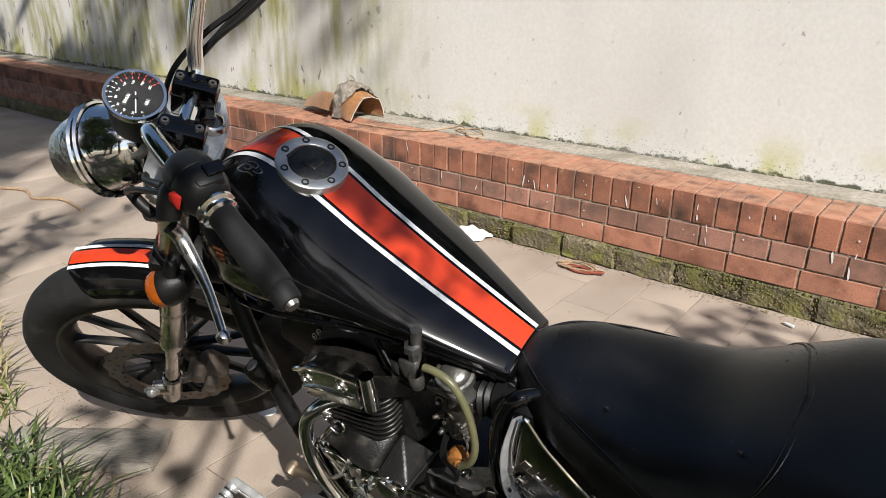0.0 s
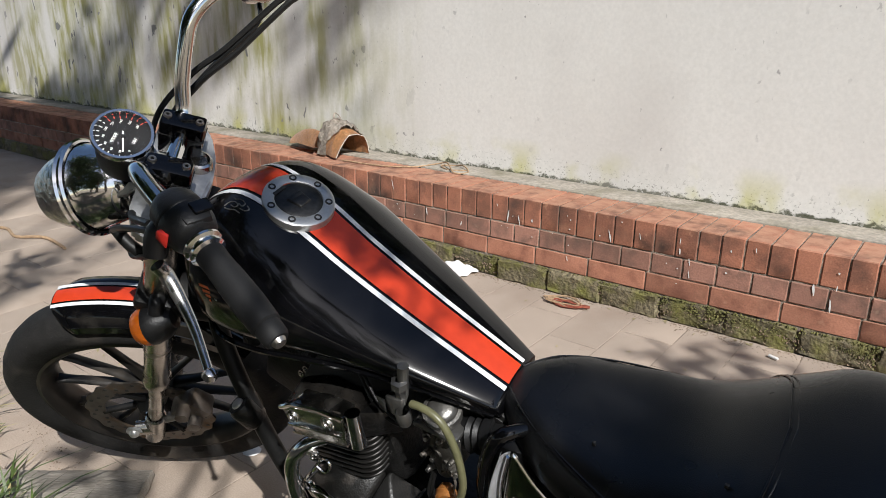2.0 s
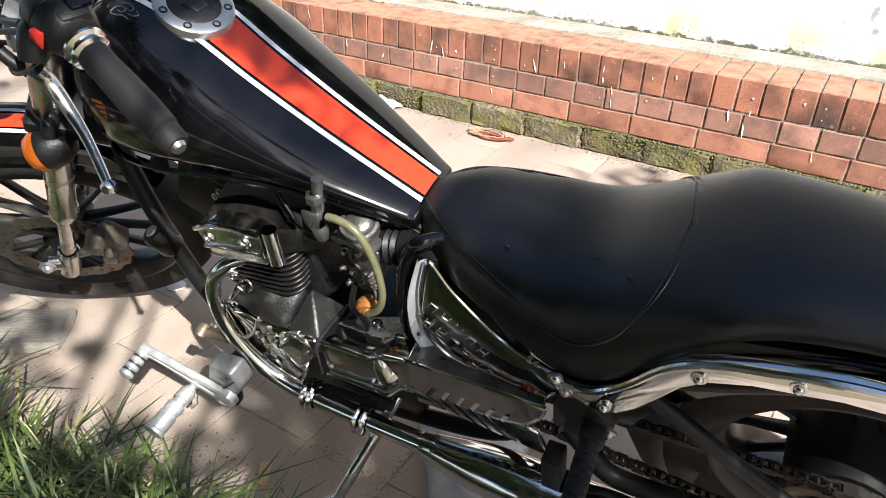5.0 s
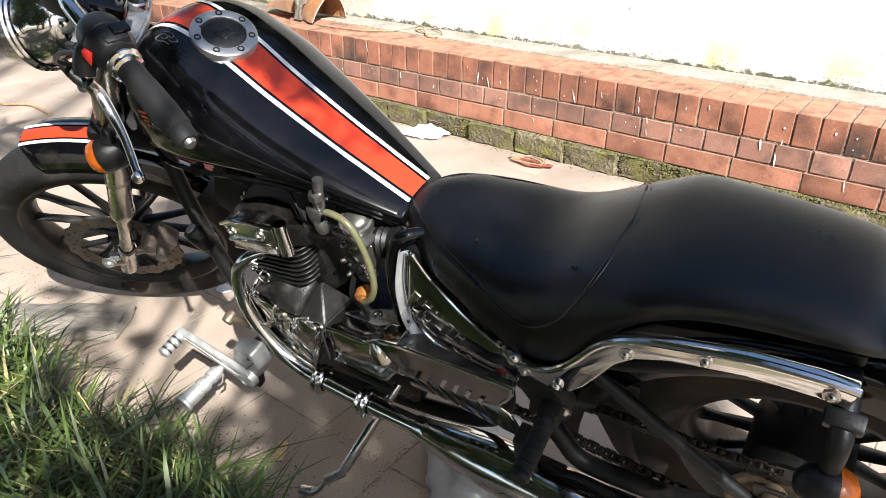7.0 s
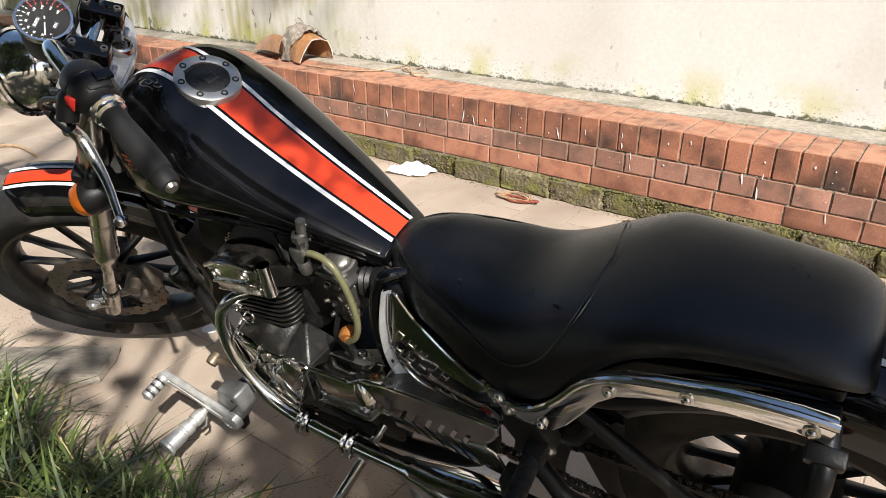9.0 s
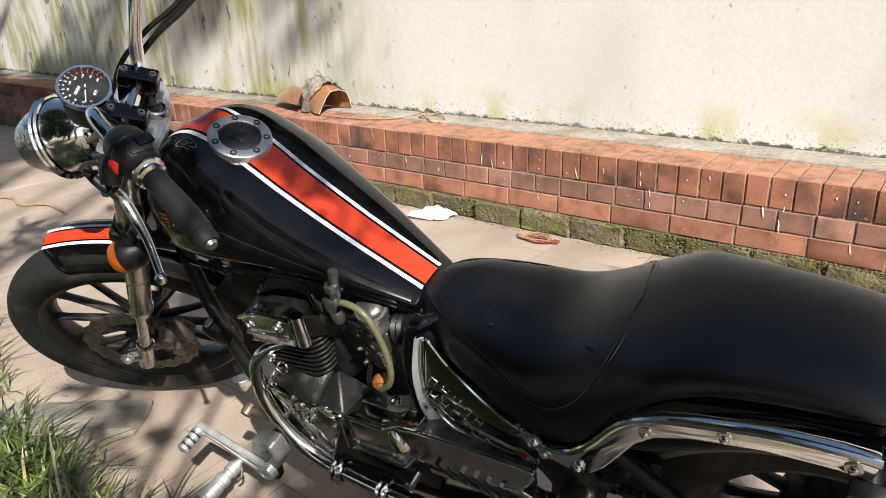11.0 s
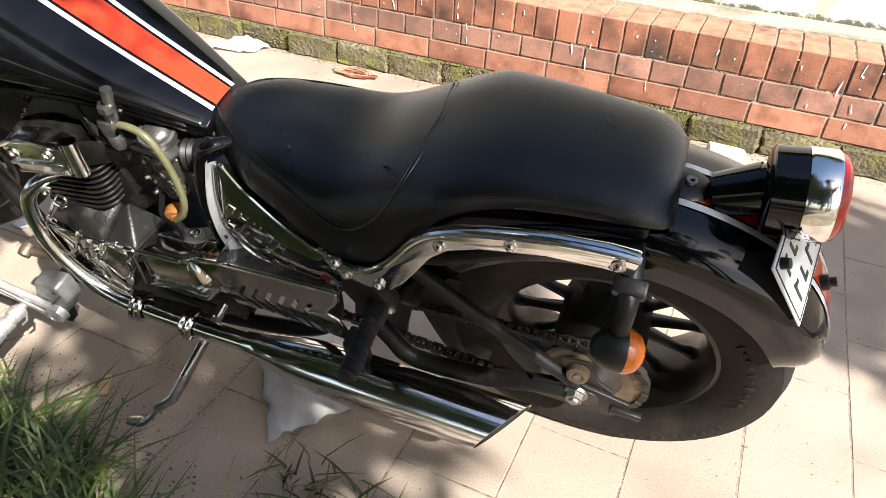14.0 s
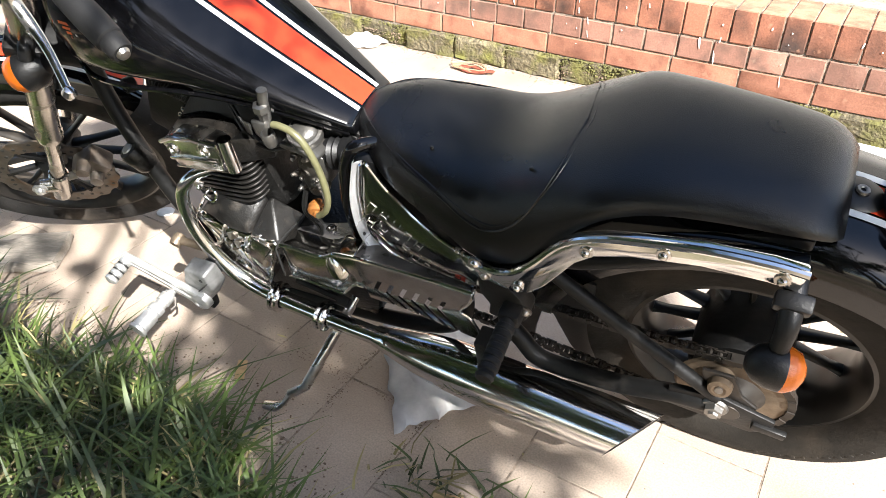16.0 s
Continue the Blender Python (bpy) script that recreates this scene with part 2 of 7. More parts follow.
MOSS_GREEN = mat("yellow-green moss", (0.125, 0.118, 0.036), 0.95, var=0.45, fine=30, coarse=7)
LEAF = mat("leaf", (0.055, 0.10, 0.022), 0.5, var=0.45, fine=3, coarse=1)
BARK = mat("bark", (0.13, 0.10, 0.07), 0.95, var=0.4, bump=0.8, bump_scale=25, stretch=(1, 1, 0.3))


def film_mat(name, col, clear):
    """Thin cloudy plastic sheet."""
    m = mat(name, col, 0.28, var=0.08, bump=0.2, bump_scale=40)
    nt = m.node_tree
    out, bsdf = nt.nodes["Material Output"], nt.nodes["Principled BSDF"]
    tr, mx = nt.nodes.new("ShaderNodeBsdfTransparent"), nt.nodes.new("ShaderNodeMixShader")
    mx.inputs[0].default_value = clear
    link(nt, bsdf.outputs[0], mx.inputs[1])
    link(nt, tr.outputs[0], mx.inputs[2])
    link(nt, mx.outputs[0], out.inputs["Surface"])
    return m


BAG = film_mat("clear plastic film", (0.60, 0.60, 0.595), 0.30)
BAG_WHITE = film_mat("white plastic film", (0.85, 0.85, 0.84), 0.08)


def plaster():
    """White limewashed wall: grey washes, green algae runs from above, black mildew at the foot, flaked chips."""
    m = mat("limewashed plaster", (0.63, 0.613, 0.58), 0.9, var=0.05, fine=70, coarse=1.5, bump=0.025, bump_scale=12)
    nt = m.node_tree
    n = nt.nodes
    bsdf = n["Principled BSDF"]
    base = bsdf.inputs["Base Color"].links[0].from_socket
    tc = n.new("ShaderNodeTexCoord")
    sep = n.new("ShaderNodeSeparateXYZ")
    link(nt, tc.outputs["Object"], sep.inputs[0])

    def tex(scale, stretch, detail=6):
        mp = n.new("ShaderNodeMapping")
        mp.inputs["Scale"].default_value = stretch
        t = n.new("ShaderNodeTexNoise")
        t.inputs["Scale"].default_value, t.inputs["Detail"].default_value = scale, detail
        link(nt, tc.outputs["Object"], mp.inputs[0])
        link(nt, mp.outputs[0], t.inputs["Vector"])
        return t.outputs["Fac"]

    def rng(src, a, b, lo=0.0, hi=1.0):
        r = n.new("ShaderNodeMapRange")
        for k, v in zip(("From Min", "From Max", "To Min", "To Max"), (a, b, lo, hi)):
            r.inputs[k].default_value = v
        link(nt, src, r.inputs["Value"])
        return r.outputs["Result"]

    def times(a, b, op="MULTIPLY"):
        x = n.new("ShaderNodeMath")
        x.operation, x.use_clamp = op, True
        for s, k in ((a, 0), (b, 1)):
            if isinstance(s, float):
                x.inputs[k].default_value = s
            else:
                link(nt, s, x.inputs[k])
        return x.outputs[0]

    def over(fac, a, col):
        x = n.new("ShaderNodeMix")
        x.data_type = "RGBA"
        link(nt, fac, x.inputs[0])
        link(nt, a, x.inputs[6])
        x.inputs[7].default_value = (*col, 1)
        return x.outputs[2]

    z, x = sep.outputs["Z"], sep.outputs["X"]
    c = over(times(rng(tex(3.0, (1.0, 1.0, 0.35)), 0.45, 0.75), 0.25), base, (0.55, 0.52, 0.48))
    # algae runs on the far stretch of the wall and along its foot
    runs = times(rng(tex(2.2, (1.5, 1.0, 0.45), 7), 0.37, 0.54), rng(tex(10.0, (1.6, 1, 0.35), 9), 0.30, 0.60))
    far = rng(x, -0.9, -1.8)
    c = over(times(times(runs, far), 0.9), c, (0.25, 0.24, 0.06))
    peel = times(rng(tex(8.0, (1.5, 1, 0.7), 6), 0.660, 0.672), far)
    c = over(times(peel, 0.9), c, (0.13, 0.13, 0.13))
    foot = times(rng(z, 0.56, 0.40), rng(tex(4.5, (1, 1, 0.9), 10), 0.47, 0.60))
    c = over(times(foot, 0.75), c, (0.42, 0.40, 0.10))
    specks = times(rng(z, 0.50, 0.39), rng(tex(120.0, (0.8, 1, 1), 5), 0.60, 0.66))
    c = over(times(specks, 0.75), c, (0.05, 0.052, 0.03))
    wob = n.new("ShaderNodeMath")
    wob.operation = "MULTIPLY_ADD"
    link(nt, tex(26.0, (0.7, 1, 1), 15), wob.inputs[0])
    wob.inputs[1].default_value = -0.085
    link(nt, z, wob.inputs[2])
    c = over(times(times(rng(wob.outputs[0], 0.360, 0.350), rng(tex(70.0, (1, 1, 1), 8), 0.28, 0.46)), 0.92), c, (0.045, 0.048, 0.02))
    chips = times(rng(tex(17.0, (1, 1, 0.75), 5), 0.665, 0.685), rng(tex(2.3, (1, 1, 1), 2), 0.45, 0.6))
    c = over(times(chips, 0.85), c, (0.20, 0.19, 0.19))
    flecks = times(rng(tex(60.0, (1, 1, 0.6), 3), 0.715, 0.73), rng(tex(1.6, (1, 1, 1), 2), 0.42, 0.6))
    c = over(times(flecks, 0.8), c, (0.16, 0.155, 0.15))
    blot = rng(tex(1.3, (1.0, 1, 0.8), 6), 0.48, 0.70)
    c = over(times(blot, 0.45), c, (0.45, 0.42, 0.395))
    link(nt, c, bsdf.inputs["Base Color"])
    return m


PLASTER = plaster()


# ---- mesh helpers ----
def finish(bm, mat_, name, angle=38, smooth=True):
    bmesh.ops.recalc_face_normals(bm, faces=bm.faces)
    me = bpy.data.meshes.new(name)
    bm.to_mesh(me)
    bm.free()
    me.materials.append(mat_)
    if smooth:
        me.shade_smooth()
        me.set_sharp_from_angle(angle=radians(angle))
    return me


def part(name, bm, mat_, parent, label="", angle=38):
    ob = new(name, finish(bm, mat_, name, angle))
    ob.parent = parent
    return tagged(ob, label)


def thing(name, bm, mat_, label, category, m=None, group="", kind="", angle=38):
    ob = new(name, finish(bm, mat_, name, angle))
    if m is not None:
        ob.matrix_basis = m
    return tagged(ob, label, category, group, kind)


def empty(name, m, label, category, group=""):
    ob = new(name)
    ob.matrix_basis = m
    return tagged(ob, label, category, group)


def spline(pts, n=8):
    """A smooth line through the points."""
    pts = [Vector(p) for p in pts]
    out = []
    for i in range(len(pts) - 1):
        a, b, c, d = pts[max(i - 1, 0)], pts[i], pts[i + 1], pts[min(i + 2, len(pts) - 1)]
        for k in range(n):
            t = k / n
            out.append(0.5 * (2 * b + (c - a) * t + (2 * a - 5 * b + 4 * c - d) * t * t + (3 * b - a - 3 * c + d) * t**3))
    return out + [pts[-1]]


def ring_loft(bm, rings, cap=True, closed=True):
    rows = [[bm.verts.new(p) for p in r] for r in rings]
    for a, b in zip(rows, rows[1:]):
        k = len(a)
        for i in range(k if closed else k - 1):
            bm.faces.new((a[i], a[(i + 1) % k], b[(i + 1) % k], b[i]))
    if cap and closed:
        bm.faces.new(rows[0])
        bm.faces.new(rows[-1])
    return bm


def tube(pts, r, seg=12, smooth=0, bm=None, cap=True, flat=1.0):
    """A round bar along the points; r: one radius or one for each point."""
    bm = bm or bmesh.new()
    if smooth:
        if not isinstance(r, (int, float)):
            rr = [Vector((v, 0, 0)) for v in r]
            r = [v.x for v in spline(rr, smooth)]
        pts = spline(pts, smooth)
    pts = [Vector(p) for p in pts]
    rs = [r] * len(pts) if isinstance(r, (int, float)) else r
    up = None
    rings = []
    for i, p in enumerate(pts):
        d = (pts[min(i + 1, len(pts) - 1)] - pts[max(i - 1, 0)]).normalized()
        if up is None:
            up = d.orthogonal().normalized()
        up = (up - d * up.dot(d)).normalized()
        side = d.cross(up)
        rings.append([p + rs[i] * (math.cos(a) * up + flat * math.sin(a) * side) for a in (2 * math.pi * k / seg for k in range(seg))])
    return ring_loft(bm, rings, cap)


def lathe(profile, origin, axis, seg=32, bm=None, arc=None, closed=False):
    """Turns a profile of (radius, height along the axis) round the axis. arc: (start, end) in degrees, from the upright."""
    bm = bm or bmesh.new()
    axis, origin = Vector(axis).normalized(), Vector(origin)
    ref = Vector((0, 0, 1)) if abs(axis.z) < 0.9 else Vector((-1, 0, 0))
    u = (ref - axis * ref.dot(axis)).normalized()
    v = axis.cross(u)
    a0, a1 = arc or (0, 360)
    full = arc is None
    count = seg if full else seg + 1
    rings = []
    for k in range(count):
        a = radians(a0 + (a1 - a0) * k / seg)
        d = math.cos(a) * u + math.sin(a) * v
        rings.append([bm.verts.new(origin + r * d + h * axis) for r, h in profile])
    m = len(profile)
    for k in range(count if full else count - 1):
        p, q = rings[k], rings[(k + 1) % count]
        for i in range(m if closed else m - 1):
            j = (i + 1) % m
            bm.faces.new((p[i], p[j], q[j], q[i]))
    if closed and not full:
        bm.faces.new(rings[0])
        bm.faces.new(rings[-1])
    bmesh.ops.remove_doubles(bm, verts=bm.verts, dist=1e-6)
    bmesh.ops.dissolve_degenerate(bm, edges=bm.edges, dist=1e-6)
    return bm


def block(centre, size, bevel=0.004, rot=None, bm=None, seg=2):
    """A box with rounded edges. rot: a Matrix or Euler degrees."""
    bm2 = bmesh.new()
    bmesh.ops.create_cube(bm2, size=1.0, matrix=Matrix.Diagonal((*size, 1)))
    if bevel:
        bmesh.ops.bevel(bm2, geom=bm2.edges, offset=bevel, segments=seg, affect="EDGES", profile=0.5)
    m = Matrix.Translation(centre)
    if rot is not None:
        m = m @ (rot.to_4x4() if isinstance(rot, Matrix) else pose(0, 0, 0, *rot))
    bmesh.ops.transform(bm2, matrix=m, verts=bm2.verts)
    if bm is None:
        return bm2
    return merge(bm, bm2)


def merge(bm, bm2):
    me = bpy.data.meshes.new("tmp")
    bm2.to_mesh(me)
    bm2.free()
    bm.from_mesh(me)
    bpy.data.meshes.remove(me)
    return bm


def prism(poly, y0, y1, bevel=0.003, bm=None):
    """A plate from an outline in X and Z, from y0 to y1, with rounded edges."""
    bm2 = bmesh.new()
    a = [bm2.verts.new((x, y0, z)) for x, z in poly]
    b = [bm2.verts.new((x, y1, z)) for x, z in poly]
    k = len(poly)
    bm2.faces.new(a)
    bm2.faces.new(b[::-1])
    for i in range(k):
        bm2.faces.new((a[i], b[i], b[(i + 1) % k], a[(i + 1) % k]))
    bmesh.ops.recalc_face_normals(bm2, faces=bm2.faces)
    if bevel:
        bmesh.ops.bevel(bm2, geom=bm2.edges, offset=bevel, segments=2, affect="EDGES", profile=0.5)
    return merge(bm, bm2) if bm else bm2


def hull(points, bevel=0.003):
    """The solid that wraps the points, with rounded edges."""
    bm = bmesh.new()
    for p in points:
        bm.verts.new(p)
    bmesh.ops.convex_hull(bm, input=bm.verts)
    bmesh.ops.dissolve_limit(bm, angle_limit=radians(4), verts=bm.verts, edges=bm.edges)
    if bevel:
        bmesh.ops.bevel(bm, geom=bm.edges, offset=bevel, segments=2, affect="EDGES", profile=0.5)
    return bm


def slab(size, r, thick):
    """A flat plate in X and Y with round corners."""
    bm = bmesh.new()
    rows = []
    for z, d in ((-thick / 2, 0.0012), (-thick / 4, 0), (thick / 4, 0), (thick / 2, 0.0012)):
        row = []
        for k in range(24):
            a = 2 * math.pi * (k + 0.5) / 24
            sx, sy = math.copysign(size[0] / 2 - r, math.cos(a)), math.copysign(size[1] / 2 - r, math.sin(a))
            row.append((sx + (r - d) * math.cos(a), sy + (r - d) * math.sin(a), z))
        rows.append(row)
    return ring_loft(bm, rows)


def band(inner, outer, section, n=5):
    """A rolled strip between two lines; section: (share of the way, lift towards -Y)."""
    a, b = spline(inner, n), spline(outer, n)
    return ring_loft(bmesh.new(), [[p.lerp(q, t) + Vector((0, -h, 0)) for t, h in section] for p, q in zip(a, b)], cap=False, closed=False)


def moved(bm, m):
    bmesh.ops.transform(bm, matrix=m, verts=bm.verts)
    return bm


def lerp_table(table, x):
    """Values between the rows of a table sorted by its first column, along a smooth line."""
    xs = [r[0] for r in table]
    if x <= xs[0]:
        return table[0][1:]
    if x >= xs[-1]:
        return table[-1][1:]
    i = max(k for k in range(len(xs) - 1) if xs[k] <= x)
    a, b = table[i], table[i + 1]
    h = b[0] - a[0]
    t = (x - a[0]) / h
    out = []
    for k in range(1, len(a)):
        ma = (b[k] - table[i - 1][k]) / (b[0] - table[i - 1][0]) if i else (b[k] - a[k]) / h
        mb = (table[i + 2][k] - a[k]) / (table[i + 2][0] - a[0]) if i + 2 < len(table) else (b[k] - a[k]) / h
        out.append((2 * t**3 - 3 * t * t + 1) * a[k] + (t**3 - 2 * t * t + t) * h * ma + (3 * t * t - 2 * t**3) * b[k] + (t**3 - t * t) * h * mb)
    return out


def writing(text, size, m, mat_, parent, name, thick=0.0006):
    """Raised or printed characters, as a mesh."""
    cu = bpy.data.curves.new(name, "FONT")
    cu.body, cu.size, cu.extrude, cu.align_x, cu.align_y = text, size, thick, "CENTER", "CENTER"
    tmp = bpy.data.objects.new(name, cu)
    me = bpy.data.meshes.new_from_object(tmp)
    bpy.data.objects.remove(tmp)
    bpy.data.curves.remove(cu)
    me.transform(m)
    me.materials.append(mat_)
    ob = new(name, me)
    ob.parent = parent
    return ob


# ---- the setting: ledge, wall, pavement ----
def jitter_block(size, bevel, amount, seed, cuts=0, seg=1):
    rnd = random.Random(seed)
    bm = bmesh.new()
    bmesh.ops.create_cube(bm, size=1.0, matrix=Matrix.Diagonal((*size, 1)))
    bmesh.ops.bevel(bm, geom=bm.edges, offset=bevel, segments=seg, affect="EDGES", profile=0.5)
    if cuts:
        bmesh.ops.subdivide_edges(bm, edges=[e for e in bm.edges if e.calc_length() > 0.03], cuts=cuts, use_grid_fill=True)
    for v in bm.verts:
        v.co += Vector([rnd.uniform(-amount, amount) for _ in range(3)])
    return bm


X0, X1 = -7.5, 3.25
B = 0.10
WALL_Y = 0.42
COURSE, LEDGE = 0.083, B + 0.165 + 0.117


def wall_box(name, lo, hi, mat_, label, cat, bevel=0.0):
    c = [(a + b) / 2 for a, b in zip(lo, hi)]
    bm = block((0, 0, 0), [b - a for a, b in zip(lo, hi)], bevel)
    ob = thing(name, bm, mat_, label, cat, None, kind="structure", angle=30)
    ob.location = c
    return ob


wall = new("wall_north", None)
bm = bmesh.new()
bmesh.ops.create_cube(bm, size=1.0, matrix=Matrix.Translation(((X0 + X1) / 2, WALL_Y + 0.125, 1.35)) @ Matrix.Diagonal((X1 - X0, 0.25, 2.7, 1)))
wall_mesh = finish(bm, PLASTER, "wall_north", smooth=False)
bpy.data.objects.remove(wall)
wall = tagged(new("wall_north", wall_mesh), "whitewashed plaster wall with green algae and peeling spots", "wall", kind="structure")

ledge = wall_box("ledge", (X0, 0.0050, 0.0), (X1, WALL_Y, LEDGE - 0.0055), MORTAR, "low red brick ledge along the foot of the wall", "ledge")
strip_bm = block((0, 0, 0), (X1 - X0, WALL_Y - 0.243, 0.022), 0.004)
strip = part("cement_strip", strip_bm, CEMENT, ledge, "rough grey cement strip")
strip.location = Vector(((X0 + X1) / 2, (WALL_Y + 0.243) / 2, LEDGE - 0.007)) - ledge.location

# ---- the motorcycle: its own axes are X to the rear, Y to its right, Z up; it leans on its stand ----
BIKE = pose(1.6, -1.525, 0, 17.5, 0, 5.5)
bike = empty("motorcycle", BIKE, "black cruiser motorcycle with red and white stripes on its side stand", "motorcycle")
BIKE_INV = BIKE.inverted()
AXLE = Vector((-0.01, 0, 0.305))
RAKE, TURN_LEFT = radians(33), 33
S_UP = Vector((math.sin(RAKE), 0, math.cos(RAKE)))
HEAD = Vector((-1.60, 0, 0.325)) - 0.05 * Vector((-math.cos(RAKE), 0, math.sin(RAKE)))
# the steered front end: x to its rear, y right, z up along the steering axis
STEER = Matrix.Translation(HEAD) @ Matrix.Rotation(radians(TURN_LEFT), 4, S_UP) @ Matrix.Rotation(RAKE, 4, "Y")


def sp(name, bm, mat_, parent=None, label="", angle=38):
    """A part of the steered front end."""
    return part(name, moved(bm, STEER), mat_, parent or bike, label, angle)


def wheel(name, centre, outer, rim_r, half, place, rubber, spokes, label, hub_half):
    """A cast wheel with its axle along Y: tyre, rim, hub, spokes and brake disc."""
    c = Vector(centre)
    tp = [(rim_r - 0.004, half * 0.72), (rim_r + 0.010, half * 0.86), ((rim_r + outer) / 2, half), (outer - 0.022, half * 0.90), (outer - 0.008, half * 0.62), (outer - 0.001, half * 0.25)]
    prof = tp + [(outer, 0)] + [(r, -h) for r, h in tp[::-1]]
    tyre_bm = lathe(prof, c, (0, 1, 0), 72)
    tyre = place(name, tyre_bm, rubber, None, label)
    rp = [(rim_r + 0.004, half * 0.76), (rim_r - 0.006, half * 0.78), (rim_r - 0.014, half * 0.66), (rim_r - 0.024, half * 0.42), (rim_r - 0.028, 0)]
    rim_bm = lathe(rp + [(r, -h) for r, h in rp[-2::-1]], c, (0, 1, 0), 64)
    place("rim", rim_bm, RIM_BLACK, tyre, "black rim")
    hub = [(0.0, -hub_half), (0.022, -hub_half), (0.03, -hub_half + 0.012), (0.045, -hub_half * 0.6), (0.045, hub_half * 0.6), (0.03, hub_half - 0.012), (0.022, hub_half), (0, hub_half)]
    place("hub", lathe(hub, c, (0, 1, 0), 24), BLACK_METAL, tyre)
    for k in range(spokes):
        a = 2 * math.pi * (k + 0.3) / spokes
        d, e = Vector((math.cos(a), 0, math.sin(a))), Vector((-math.sin(a), 0, math.cos(a)))
        rings = []
        for r, w, t in ((0.040, 0.008, 0.018), (0.10, 0.0052, 0.013), (rim_r - 0.05, 0.0050, 0.011), (rim_r - 0.022, 0.009, 0.014)):
            q = c + d * r
            y = Vector((0, 1, 0))
            rings.append([q + e * w * math.cos(b) + y * t * math.sin(b) for b in (2 * math.pi * i / 8 for i in range(8))])
        place("spoke", ring_loft(bmesh.new(), rings), RIM_BLACK, tyre)
    return tyre


def disc_rotor(c, y, r_out, r_in, thick, lobes, place, parent):
    bm = bmesh.new()
    n = lobes * 8
    rings = []
    for r_fun, yy in ((0, -1), (0, 1), (1, 1), (1, -1)):
        ring = []
        for k in range(n):
            a = 2 * math.pi * k / n
            r = r_in if r_fun else r_out * (1 + 0.022 * math.sin(a * lobes))
            ring.append(Vector((c[0] + r * math.cos(a), y + yy * thick / 2, c[2] + r * math.sin(a))))
        rings.append(ring)
    rows = [[bm.verts.new(p) for p in r] for r in rings]
    for a, b in zip(rows, rows[1:] + rows[:1]):
        for i in range(n):
            bm.faces.new((a[i], a[(i + 1) % n], b[(i + 1) % n], b[i]))
    ob = place("brake_disc", bm, DISC, parent, "drilled petal brake disc")
    return ob


def bp(name, bm, mat_, parent=None, label="", angle=38):
    return part(name, bm, mat_, parent or bike, label, angle)


def bolt(p, axis, r, place=bp, parent=None, mat_=CHROME_OLD, dome=True):
    prof = [(0, r * 0.9), (r * 0.45, r * 0.8), (r * 0.75, r * 0.5), (r * 0.8, 0.15 * r), (r * 1.25, 0.1 * r), (r * 1.25, -0.3 * r)] if dome else [(0, r * 0.5), (r, r * 0.5), (r, -r * 0.3)]
    return place("bolt", lathe(prof, p, axis, 12), mat_, parent)


# wheels
REAR_C = AXLE + Vector((0.006, 0.040, 0.002))
rear = wheel("rear_wheel", REAR_C, 0.304, 0.190, 0.100, bp, RUBBER_DUSTY, 12, "dusty black cast rear wheel with a wide tyre", 0.10)
front = wheel("front_wheel", (-0.05, 0, 0.02), 0.322, 0.245, 0.056, sp, RUBBER, 12, "black cast front wheel with a dusty tyre", 0.075)
disc_rotor((-0.05, 0, 0.02), -0.068, 0.138, 0.098, 0.005, 18, sp, front)
for k in range(6):
    a = 2 * math.pi * k / 6
    arm = tube([(-0.05 + 0.04 * math.cos(a), -0.055, 0.02 + 0.04 * math.sin(a)), (-0.05 + 0.105 * math.cos(a + 0.3), -0.066, 0.02 + 0.105 * math.sin(a + 0.3))], 0.008, 8)
    sp("carrier_arm", arm, BLACK_METAL, front)
holes = bmesh.new()
for k in range(36):
    a = 2 * math.pi * k / 36
    r = (0.108, 0.118, 0.128)[k % 3]
    lathe([(0, -0.0033), (0.0042, -0.0033), (0.0042, -0.002)], (-0.05 + r * math.cos(a), -0.068, 0.02 + r * math.sin(a)), (0, 1, 0), 8, bm=holes)
tagged(sp("drill_holes", holes, PRINT_BLACK, front), kind="stuff")
# sipes of the tyres
for tyre, c, outer, half, place, n in ((rear, REAR_C, 0.304, 0.100, bp, 13), (front, Vector((-0.05, 0, 0.02)), 0.322, 0.056, sp, 26)):
    cuts = bmesh.new()
    for k in range(n):
        for s in (-1, 1):
            a = 2 * math.pi * (k + (0.5 if s > 0 else 0)) / n
            rows = []
            for da, h, rr in ((0.0, 0.12, outer), (0.07, 0.42, outer - 0.0035), (0.050, 0.58, outer - 0.007), (0.13, 0.82, outer - 0.017)):
                ang = a + da
                rows.append(c + Vector((math.cos(ang) * (rr - 0.0032), s * half * h * 0.985, math.sin(ang) * (rr - 0.0032))))
            tube(rows, 0.0036 if place is bp else 0.0026, 5, bm=cuts)
    tagged(place("tread_grooves", cuts, PRINT_BLACK, tyre), kind="stuff")


# raised writing on the rear tyre's sidewall, as broken bars
q = random.Random(8)
for k in range(22):
    a = radians(34 - 4.6 * k - (16 if k > 9 else 0))
    rr = 0.236 if k <= 9 else 0.252
    c = REAR_C + Vector((math.cos(a) * rr, -0.0985, math.sin(a) * rr))
    bp("sidewall_bar", block(c, (q.uniform(0.004, 0.012), 0.0020, q.uniform(0.005, 0.016)), 0.0008, (0, 90 - math.degrees(a) + q.uniform(-12, 12), 0)), RUBBER_DUSTY, rear)


